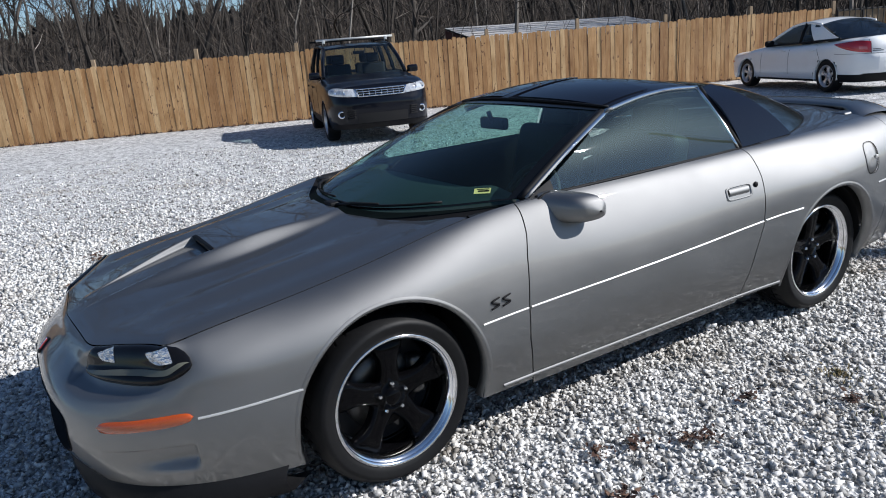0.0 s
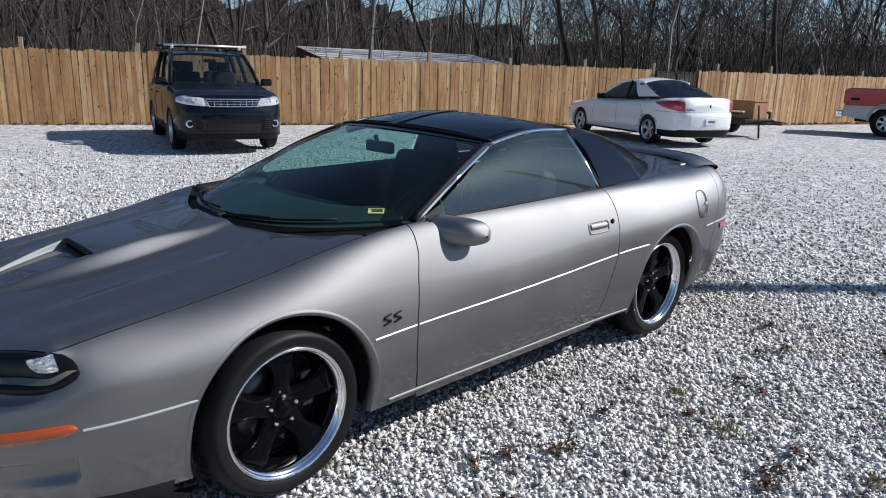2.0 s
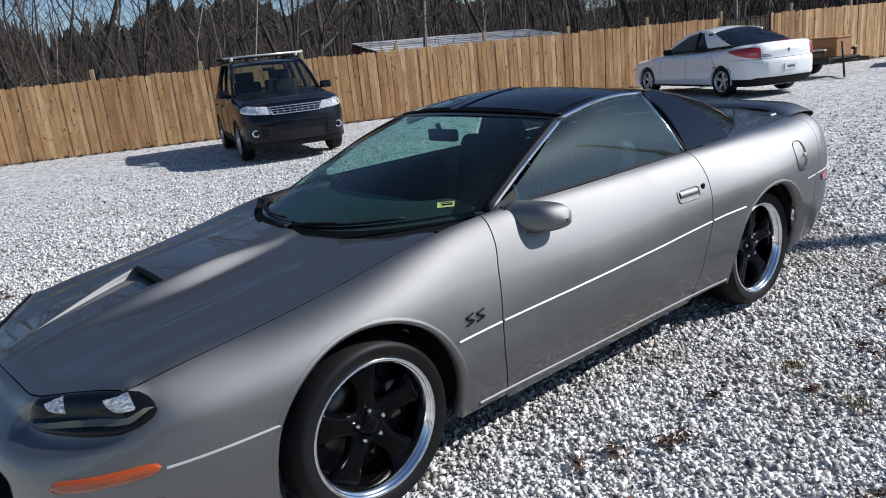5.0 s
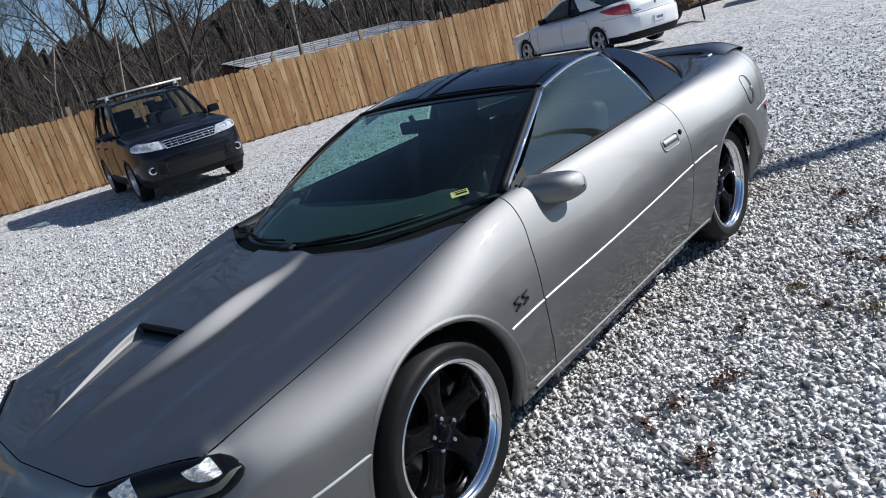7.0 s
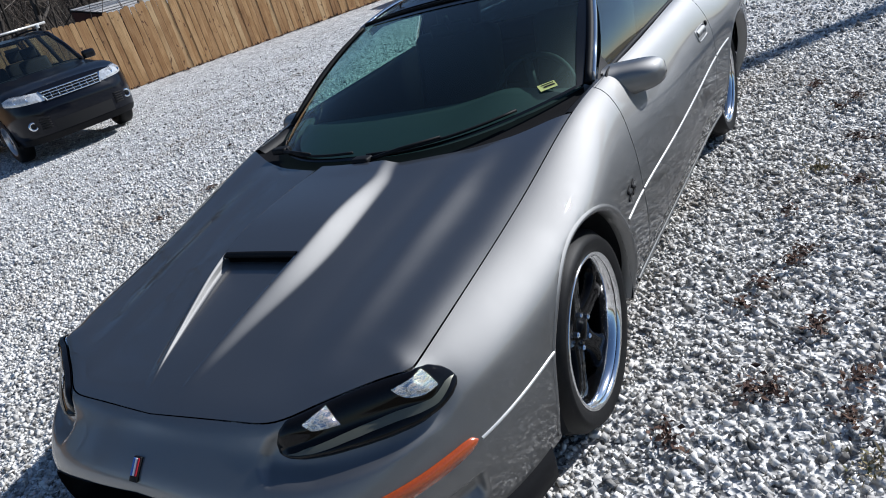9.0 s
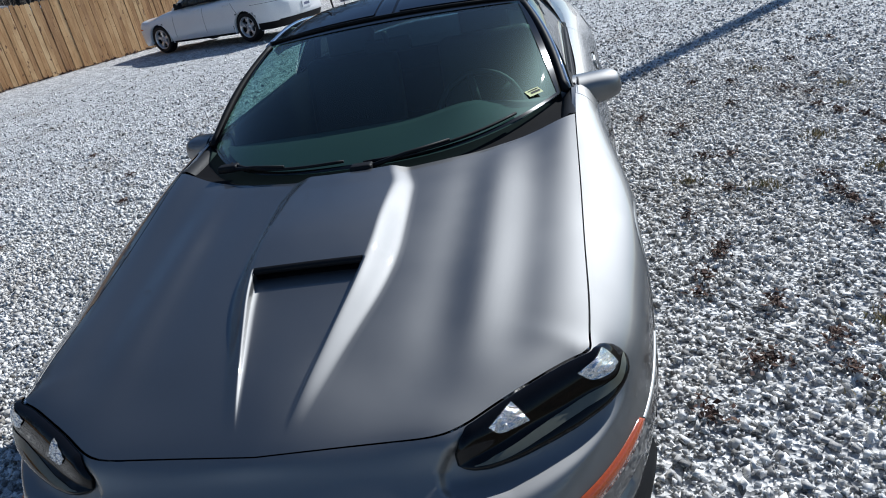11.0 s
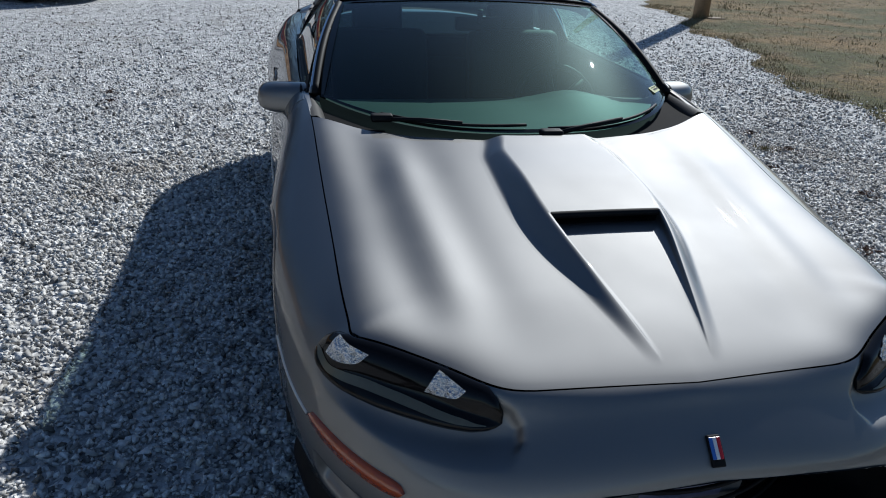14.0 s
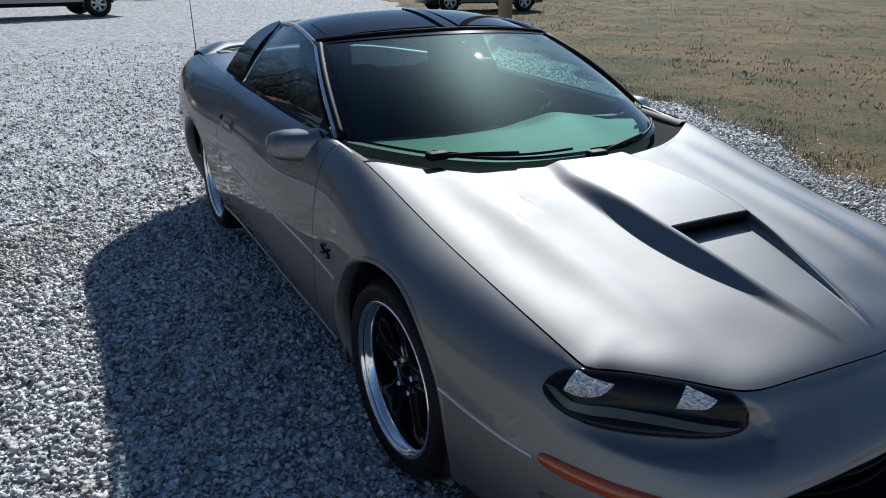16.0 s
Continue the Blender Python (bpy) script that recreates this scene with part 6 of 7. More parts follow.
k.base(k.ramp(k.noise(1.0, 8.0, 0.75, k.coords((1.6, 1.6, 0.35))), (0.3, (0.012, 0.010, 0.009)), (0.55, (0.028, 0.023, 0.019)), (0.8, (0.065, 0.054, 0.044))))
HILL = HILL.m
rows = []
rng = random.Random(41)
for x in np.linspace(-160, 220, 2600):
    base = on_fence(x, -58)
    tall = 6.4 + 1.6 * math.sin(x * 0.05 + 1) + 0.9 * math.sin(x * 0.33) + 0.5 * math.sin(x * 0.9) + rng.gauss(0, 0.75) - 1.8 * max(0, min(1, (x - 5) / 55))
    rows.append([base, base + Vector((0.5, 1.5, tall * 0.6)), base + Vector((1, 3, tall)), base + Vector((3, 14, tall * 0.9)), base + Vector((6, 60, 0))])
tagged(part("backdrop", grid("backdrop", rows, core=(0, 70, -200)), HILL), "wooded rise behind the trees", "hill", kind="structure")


# ---- other vehicles: nose towards -x, front axle at x = 0, built round their own origin ----
def body_shell(parent, spec, material):
    """A lower body from its side line, half width and ends; returns functions for places on its flank and round its ends."""
    L0, L1, W, sill = -spec["front"], spec["base"] + spec["rear"], spec["half"], spec["sill"]
    xs = L0 + (L1 - L0) * (0.5 - 0.5 * np.cos(np.linspace(0, math.pi, 90)))
    top = through_keys(spec["line"], xs)[:, 0]
    mid, hl = (L0 + L1) / 2, (L1 - L0) / 2
    w = W * (1 - np.abs((xs - mid) / hl * 0.985) ** spec.get("round", 7)) ** (1 / 3.2)
    w = np.maximum(w, W * 0.42)
    rows = []
    for x, t, h in zip(xs, top, w):
        keys = [(0, 0, t), (0.8, h * 0.55, t - 0.006), (1.35, h * 0.86, t - 0.035), (1.75, h * 0.965, t - 0.11), (2.3, h, max(sill + 0.30, t - 0.32)), (2.8, h * 0.995, sill + 0.24), (3.2, h * 0.975, sill + 0.10), (3.6, h * 0.92, sill)]
        rows.append([(x, y, z) for y, z in through_keys(keys, np.linspace(0, 3.6, 34))])
    P = np.array(rows)
    # Bumpers swell at both ends.
    for key, ends, sign in (("nose", L0, -1), ("tail", L1, 1)):
        if key in spec:
            near = np.clip(1 - np.abs(P[..., 0] - ends) / 0.55, 0, 1) ** 2
            P[..., 0] += sign * near * np.interp(P[..., 2], [k[0] for k in spec[key]], [k[1] for k in spec[key]])
    core = (mid, 0, 0.5)
    for side in (-1, 1):
        Q, keep = P, np.ones((P.shape[0] - 1, P.shape[1] - 1), bool)
        for cx in (0.0, spec["base"]):
            Q, kk = cut_arch(Q, cx, spec["hub"], spec["arch"])
            C = (Q[:-1, :-1, 1] + Q[1:, 1:, 1]) / 2
            keep &= kk | (C < W * 0.5)
        part("body_side", grid("body_side", Q * np.array([1, side, 1]), None, keep, 0.0, core), material, parent)
        for cx in (0.0, spec["base"]):
            r = spec["arch"]
            rows = [[(cx + (r - d) * math.cos(a), y * W * side, spec["hub"] + (r - d) * math.sin(a)) for d, y in ((0.004, 0.985), (0.0, 1.003), (0.02, 1.0), (0.02, 0.93))] for a in np.linspace(-0.2, math.pi + 0.2, 36)]
            part("arch_lip", grid("arch_lip", rows, core=core), spec.get("arch_mat", material), parent)
            rows = [[(cx + r * math.cos(a), y * W * side, spec["hub"] + r * math.sin(a)) for y in (0.96, 0.55)] for a in np.linspace(-0.3, math.pi + 0.3, 24)]
            part("arch_liner", grid("arch_liner", rows, core=core), GAP, parent)
    span = np.linspace(-1, 1, 15)
    for row, sign in ((P[0], -1), (P[-1], 1)):
        E = [[(p[0] + sign * 0.05 * (1 - a * a), p[1] * a, p[2]) for a in span] for p in row]
        part("end_panel", grid("end_panel", E, core=core), material, parent)
    part("underside", box((L1 - L0 - 0.5, W * 1.2, 0.12), (mid, 0, sill + 0.08), 0.02, 1), GAP, parent)

    def flank(x, z, off=0.0, side=-1):
        i = int(np.argmin(np.abs(xs - x)))
        y = float(np.interp(-z, -P[i, :, 2], P[i, :, 1]))
        return Vector((x, side * (y + off), z))

    def rim(z, s, off=0.0, side=-1, tail=True):
        """A place at height z, s metres round the end from its middle, pushed out by off."""
        R, sign = (P[::-1], 1) if tail else (P, -1)
        pts = []
        for i in range(45):
            if z <= R[i, 0, 2]:
                x, y = (float(np.interp(-z, -R[i, :, 2], R[i, :, c])) for c in (0, 1))
                if not pts:
                    pts += [(x + sign * 0.05 * (1 - a * a), y * a) for a in np.linspace(0, 1, 12, endpoint=False)]
                pts.append((x, y))
        Q = np.array(pts)
        D = np.concatenate([[0], np.cumsum(np.hypot(*np.diff(Q, axis=0).T))])
        at = [np.array([np.interp(v, D, Q[:, c]) for c in (0, 1)]) for v in (s, s - 0.02, s + 0.02)]
        d = at[2] - at[1]
        n = np.array([sign * abs(d[1]), abs(d[0])]) / (np.linalg.norm(d) + 1e-9)
        p = at[0] + n * off
        return Vector((p[0], side * p[1], z))

    return flank, rim


def cabin(parent, spec, material, window_mat):
    """Glass, pillars and roof above the belt line."""
    a0, a1, c1, c0 = spec["cabin"]
    wb, wr = spec["half"] * 0.86, spec["half"] * spec.get("tumble", 0.66)
    S = np.linspace(-1, 1, 17)
    bow = spec.get("bow", 0.12)
    edge_drop = spec.get("edge", 0.03)
    fb = [(a0[0] + bow * s * s, wb * s, a0[1] - 0.01 * s * s) for s in S]
    ft = [(a1[0] + 0.05 * s * s, wr * s, a1[1] - edge_drop * s * s) for s in S]
    rt = [(c1[0] - 0.05 * s * s, wr * s, c1[1] - edge_drop * s * s) for s in S]
    rb = [(c0[0] - bow * s * s, wb * s, c0[1] - 0.01 * s * s) for s in S]
    core = ((a0[0] + c0[0]) / 2, 0, a0[1] - 0.2)
    part("windscreen", grid("windscreen", patch(fb, ft, 8, (-0.02, 0, 0.015)), core=core), window_mat, parent)
    part("rear_window", grid("rear_window", patch(rb, rt, 8, (0.02, 0, 0.015)), core=core), window_mat, parent)
    R = patch(ft, rt, 12, (0, 0, spec.get("crown", 0.05)))
    part("roof", grid("roof", R, core=core, thick=0.03), material, parent)
    for side in (-1, 1):
        lo = [(a0[0] + bow + (c0[0] - bow - a0[0] - bow) * q, side * wb, a0[1] - 0.01 + (c0[1] - a0[1]) * q) for q in np.linspace(0, 1, 20)]
        edge = R[0 if side < 0 else -1]
        hi = [Vector(edge[0]).lerp(Vector(edge[-1]), q) + Vector((0, 0, spec.get("crown", 0.05) * 4 * q * (1 - q))) for q in np.linspace(0, 1, 20)]
        part("side_window", grid("side_window", patch(lo, [tuple(v) for v in hi], 6, (0, side * 0.02, 0)), core=core), window_mat, parent)
        lo, hi = [Vector(v) for v in lo], hi
        part("front_pillar", tube_mesh("front_pillar", [lo[0], lo[0].lerp(hi[0], 0.5) + Vector((0, side * 0.012, 0.012)), hi[0]], 0.036 * spec.get("frame", 1), 8), material, parent)
        part("roof_rail", tube_mesh("roof_rail", hi, 0.030 * spec.get("frame", 1), 8), material, parent)
        part("belt_rail", tube_mesh("belt_rail", lo, 0.024, 6), spec.get("belt_mat", material), parent)
        for q, r, m in spec["pillars"]:
            i = q * 19
            j = int(i)
            a, b = lo[j].lerp(lo[min(j + 1, 19)], i - j), hi[j].lerp(hi[min(j + 1, 19)], i - j)
            part("pillar", tube_mesh("pillar", [a, a.lerp(b, 0.5) + Vector((0, side * 0.016, 0)), b], r, 8), m, parent)
        a, b = lo[-1], hi[-1]
        part("rear_pillar", grid("rear_pillar", patch([lo[-1], lo[-spec.get("c_post", 3)]], [hi[-1], hi[-spec.get("c_post", 3) - 1]], 4, (0, side * 0.026, 0)) + np.array([0, side * 0.006, 0]), core=core, thick=0.02), material, parent)
    for y in (-0.34, 0.34):
        for x in spec["seats"]:
            part("seat", joined(box((0.14, 0.46, 0.62), (x, y, a0[1] - 0.12), 0.06, 3, Matrix.Rotation(radians(12), 4, "Y")), box((0.08, 0.24, 0.18), (x + 0.10, y, a0[1] + 0.28), 0.04, 3)), SEAT, parent)
    part("cabin_floor", box((c0[0] - a0[0] - 0.3, wb * 1.7, 0.05), ((a0[0] + c0[0]) / 2, 0, a0[1] - 0.35), 0.01, 1), GAP, parent)


def seam(parent, pts, r=0.004, name="seam", mat=None):
    part(name, tube_mesh(name, pts, r, 5), mat or GAP, parent)


def wing_mirror(parent, at, side, material):
    part("wing_mirror", joined(box((0.10, 0.20, 0.13), (at[0], side * (at[1] + 0.12), at[2]), 0.045, 4), tube_mesh("foot", [(at[0], side * at[1], at[2] - 0.05), (at[0], side * (at[1] + 0.10), at[2] - 0.03)], 0.022, 6)), material, parent)


# Dark compact SUV that faces the lot.
suv = thing("compact_suv", "glossy dark navy compact SUV with a roof crossbar before the fence", "car")
suv_spec = dict(front=0.90, base=2.615, rear=0.95, half=0.885, sill=0.24, hub=0.34, arch=0.385, round=12,
                line=[(-0.90, 0.80), (-0.87, 0.90), (-0.80, 0.955), (-0.55, 1.00), (0.0, 1.055), (0.45, 1.10), (1.2, 1.07), (2.4, 1.08), (3.2, 1.09), (3.45, 1.05), (3.565, 0.80)],
                nose=[(0.24, -0.05), (0.34, 0.02), (0.55, 0.05), (0.68, 0.05), (0.76, 0.02), (0.95, 0.0)],
                cabin=((0.40, 1.09), (1.10, 1.61), (3.05, 1.61), (3.48, 1.08)), tumble=0.72, bow=0.14, crown=0.06, pillars=((0.36, 0.035, PLASTIC), (0.70, 0.04, PLASTIC)), seats=(1.45, 2.35), arch_mat=NAVY_PAINT, belt_mat=PLASTIC)
fl, rim = body_shell(suv, suv_spec, NAVY_PAINT)
cabin(suv, suv_spec, NAVY_PAINT, CAR_GLASS)
ring_v, ring_f = lathe([(0.0, 0.0), (0.030, 0.004), (0.038, 0.010), (0.042, 0.018), (0.058, 0.016), (0.064, 0.0)], 24)
for side in (-1, 1):
    rows = []
    for q in np.linspace(0, 1, 18):
        lo, hi = 0.795 + 0.035 * q**2 - 0.02 * (1 - q), 0.885 + 0.062 * q ** 0.6 - 0.05 * max(0, q - 0.7) / 0.3
        rows.append([rim(lo + (hi - lo) * w, 0.40 + 0.60 * q, 0.012 * (1 - (2 * w - 1) ** 4) * min(1, q * 8, (1 - q) * 8 + 0.3) + 0.002, side, False) for w in np.linspace(0, 1, 8)])
    lamp = part("headlamp", grid("headlamp", rows, core=(0.5, 0, 0.6)), HEAD_GLASS, suv, "large swept clear headlamp")
    for s0, r in ((0.58, 0.045), (0.74, 0.040)):
        p = rim(0.868, s0, 0.016, side, False)
        v, f = lathe([(0.0, -0.02), (r * 0.5, -0.012), (r * 0.9, 0.004), (r, 0.005)], 18)
        part("reflector_bowl", mesh_of("reflector_bowl", [(p.x - b, p.y + a, p.z + c) for a, b, c in v], f), CHROME, lamp)
    p = rim(0.50, 0.70, 0.004, side, False)
    fog = part("fog_lamp", mesh_of("fog_lamp", [(p.x - b, p.y + a, p.z + c) for a, b, c in ring_v], ring_f), CHROME, suv, "round fog lamp in a bright ring")
    part("fog_glass", mesh_of("fog_glass", [(p.x - b * 1.2 - 0.006, p.y + a, p.z + c) for a, b, c in lathe([(0.0, 0.008), (0.026, 0.006), (0.034, 0.002)], 18)[0]], lathe([(0.0, 0.008), (0.026, 0.006), (0.034, 0.002)], 18)[1]), PLASTIC, fog)
    for n in range(5):
        part("bumper_louvre", tube_mesh("bumper_louvre", [rim(0.43 + 0.032 * n, s0, 0.004, side, False) for s0 in np.linspace(0.46, 0.60, 5)], 0.008, 5), PLASTIC, suv)
    wing_mirror(suv, (0.62, 0.80, 1.12), side, NAVY_PAINT)
    part("roof_bar_rail", tube_mesh("roof_bar_rail", [(1.2 + 1.9 * q, side * 0.60, 1.665 + 0.03 * math.sin(math.pi * q)) for q in np.linspace(0, 1, 9)], 0.018, 6), PLASTIC, suv)
    for x in (0.85, 1.80, 2.75):
        seam(suv, [fl(x, z, 0.001, side) for z in np.linspace(1.0, 0.36, 9)])
    for x in (1.62, 2.55):
        part("door_handle", box((0.16, 0.03, 0.03), fl(x, 0.90, 0.015, side), 0.01, 2), NAVY_PAINT, suv)
    part("sill_cladding", grid("sill_cladding", [[fl(x, z, 0.010, side) for z in (0.40, 0.36, 0.28, 0.25)] for x in np.linspace(0.40, 2.21, 10)], core=(1.4, 0, 0.5)), PLASTIC, suv)
    seam(suv, [rim(0.90 + 0.03 * q, 0.36 + 0.5 * q, 0.002, side, False) for q in np.linspace(0, 1, 8)], 0.004)
rows = [[rim(z, abs(y), 0.006, -1 if y < 0 else 1, False) for z in (0.775, 0.80, 0.85, 0.895)] for y in np.linspace(-0.40, 0.40, 24)]
grille = part("grille", grid("grille", rows, core=(0.5, 0, 0.6)), PLASTIC, suv)
for n in range(4):
    z, yy = 0.775 + 0.038 * n, 0.385 + 0.012 * (n - 1)
    part("grille_bar", tube_mesh("grille_bar", [rim(z, abs(y), 0.016, -1 if y < 0 else 1, False) for y in np.linspace(-yy, yy, 24)], 0.0075 if n in (1, 2) else 0.011, 6), CHROME, grille)
for n in range(7):
    y = -0.30 + 0.10 * n
    part("grille_stud", tube_mesh("grille_stud", [rim(z, abs(y), 0.016, -1 if y < 0 else 1, False) for z in (0.78, 0.885)], 0.007, 5), CHROME, grille)
for side in (-1, 1):
    seam(grille, [rim(0.765, 0.375, 0.014, side, False), rim(0.84, 0.41, 0.014, side, False), rim(0.90, 0.44, 0.012, side, False)], 0.014, "grille_edge", CHROME)
rows = [[rim(z, abs(y), 0.004, -1 if y < 0 else 1, False) for z in (0.34, 0.40, 0.46, 0.50)] for y in np.linspace(-0.42, 0.42, 20)]
part("lower_grille", grid("lower_grille", rows, core=(0.5, 0, 0.6)), GAP, suv)
rows = [[rim(z, abs(y), 0.008, -1 if y < 0 else 1, False) for z in (0.245, 0.27, 0.31, 0.33)] for y in np.linspace(-0.95, 0.95, 40)]
part("bumper_skirt", grid("bumper_skirt", rows, core=(0.5, 0, 0.6)), PLASTIC, suv)
for x in (1.35, 2.6):
    part("cross_bar", joined(tube_mesh("cross_bar", [(x, -0.74, 1.745), (x, 0.74, 1.745)], 0.020, 8), box((0.08, 0.05, 0.09), (x, -0.60, 1.70), 0.012, 2), box((0.08, 0.05, 0.09), (x, 0.60, 1.70), 0.012, 2)), TRIM_AND_GLINT if x < 2 else PLASTIC, suv)
part("rear_view_mirror", box((0.03, 0.22, 0.06), (1.03, 0, 1.48), 0.02, 2), PLASTIC, suv)
part("dashboard", box((0.35, 1.35, 0.10), (0.72, 0, 1.05), 0.04, 2), DASH, suv)
for side in (-1, 1):
    wheel(suv, (0, 0.765 * side, 0.34), side, 0.34, 0.215, 0.215, "five", 0, ALLOY, ALLOY, GAP, 0)
    wheel(suv, (2.615, 0.765 * side, 0.34), side, 0.34, 0.215, 0.215, "five", 0, ALLOY, ALLOY, GAP, 0)
suv_dir = math.atan2(11.52 - 9.52, 4.45 - 3.87)
suv.matrix_world = Matrix.Translation((4.93, 9.39, 0)) @ Matrix.Rotation(suv_dir, 4, "Z") @ Matrix.Scale(1.05, 4)

# White sedan, tail towards the lot.
sedan = thing("white_sedan", "white four-door sedan with large red tail lamps parked nose-in", "car")
sp = dict(front=0.93, base=2.85, rear=0.96, half=0.895, sill=0.21, hub=0.325, arch=0.365, round=11,
          line=[(-0.93, 0.58), (-0.85, 0.70), (-0.5, 0.80), (0.0, 0.87), (0.5, 0.945), (1.2, 0.955), (2.2, 0.99), (2.9, 1.03), (3.4, 1.065), (3.64, 1.075), (3.76, 1.04), (3.81, 0.93)],
          tail=[(0.21, -0.10), (0.34, 0.0), (0.42, 0.05), (0.60, 0.055), (0.70, 0.045), (0.76, 0.0), (1.0, -0.02)],
          cabin=((0.42, 0.945), (1.34, 1.415), (2.36, 1.43), (3.26, 1.06)), tumble=0.70, bow=0.17, crown=0.055, edge=0.085, frame=1.0, c_post=7, pillars=((0.50, 0.035, PLASTIC),), seats=(1.6, 2.45), belt_mat=PLASTIC)
fl, rim = body_shell(sedan, sp, WHITE_PAINT)
cabin(sedan, sp, WHITE_PAINT, DARK_GLASS)
for side in (-1, 1):
    rows = []
    for q in np.linspace(0, 1, 24):
        # q = 0 lies on the rear face, q = 1 is the pointed end on the flank.
        hi, lo = 1.015 - 0.06 * q**1.4 - 0.03 * (1 - min(1, q * 5)), 0.775 + 0.165 * q**1.6 - 0.0
        rows.append([rim(lo + (hi - lo) * w, 0.62 + 0.80 * q, 0.014 * (1 - (2 * w - 1) ** 4) * min(1, q * 6, (1 - q) * 4) + 0.003, side) for w in np.linspace(0, 1, 9)])
    tail = part("tail_lamp", grid("tail_lamp", rows, core=(1.3, 0, 0.5)), RED_LENS, sedan, "large red teardrop tail lamp")
    T = np.array(rows)
    part("reverse_lamp", grid("reverse_lamp", T[2:7, 2:5] + np.array([0.004, 0.002 * side, 0]), core=(1.3, 0, 0.5)), PINK_LENS, tail)
    wing_mirror(sedan, (0.95, 0.80, 1.0), side, PLASTIC)
    for x, lean in ((0.62, 0.05), (1.62, 0.02), (2.52, -0.32)):
        seam(sedan, [fl(x - lean * (1 - (z - 0.34) / 0.55), z, 0.001, side) for z in np.linspace(0.93, 0.34, 9)], 0.0035)
    seam(sedan, [rim(0.76, s0, 0.001, side) for s0 in np.linspace(0.0, 1.40, 14)], 0.004)
    seam(sedan, [rim(z, 0.62 + 0.02 * (z > 0.9), 0.001, side) for z in np.linspace(0.76, 1.02, 7)], 0.004)
    for x in (1.42, 2.38):
        part("door_handle", box((0.17, 0.03, 0.028), fl(x, 0.84, 0.012, side), 0.01, 2), WHITE_PAINT, sedan)
    part("rocker_trim", tube_mesh("rocker_trim", [fl(x, 0.235, -0.01, side) for x in np.linspace(0.42, 2.43, 8)], 0.03, 6), PLASTIC, sedan)
    part("fender_reflector", box((0.09, 0.02, 0.03), fl(-0.62, 0.60, 0.004, side), 0.006, 1), AMBER, sedan)
rows = [[rim(z, abs(s0), 0.004, -1 if s0 < 0 else 1) for z in (0.215, 0.24, 0.28, 0.33, 0.365 + 0.02 * (abs(s0) < 0.75))] for s0 in np.linspace(-1.42, 1.42, 60)]
part("rear_valance", grid("rear_valance", rows, core=(1.3, 0, 0.5)), PLASTIC, sedan, "black lower bumper valance")
c = rim(0.57, 0.0, 0.006)
plate = part("number_plate", box((0.012, 0.305, 0.145), c, 0.004, 1), PLATE, sedan, "white number plate")
part("plate_bar", box((0.004, 0.18, 0.05), (c.x + 0.007, 0.0, 0.57), 0.001, 1), INK, plate)
c = rim(0.90, 0.0, 0.003)
part("boot_badge", box((0.012, 0.03, 0.07), c, 0.005, 1), PLASTIC, sedan)
part("brake_light", box((0.03, 0.24, 0.016), (3.69, 0, 1.086), 0.004, 1), RED_LENS, sedan)
for n in range(2):
    part("model_bar", grid("model_bar", [[rim(z, s0, 0.003, -1) for z in (0.80 + 0.03 * n, 0.814 + 0.03 * n)] for s0 in np.linspace(0.40 + 0.05 * n, 0.60, 4)], core=(1.3, 0, 0.5)), STEEL, sedan)
for side in (-1, 1):
    for x in (0, 2.85):
        wheel(sedan, (x, 0.765 * side, 0.325), side, 0.325, 0.215, 0.215, "five", 0, ALLOY, ALLOY, GAP, 0)
a, b = Vector((14.66, 8.42, 0.0)), Vector((13.58, 5.78, 0.0))
d = (b - a).normalized()
sedan.matrix_world = Matrix.Translation(a + Vector((-d.y, d.x, 0)) * 0.80) @ Matrix.Rotation(math.atan2(d.y, d.x), 4, "Z")


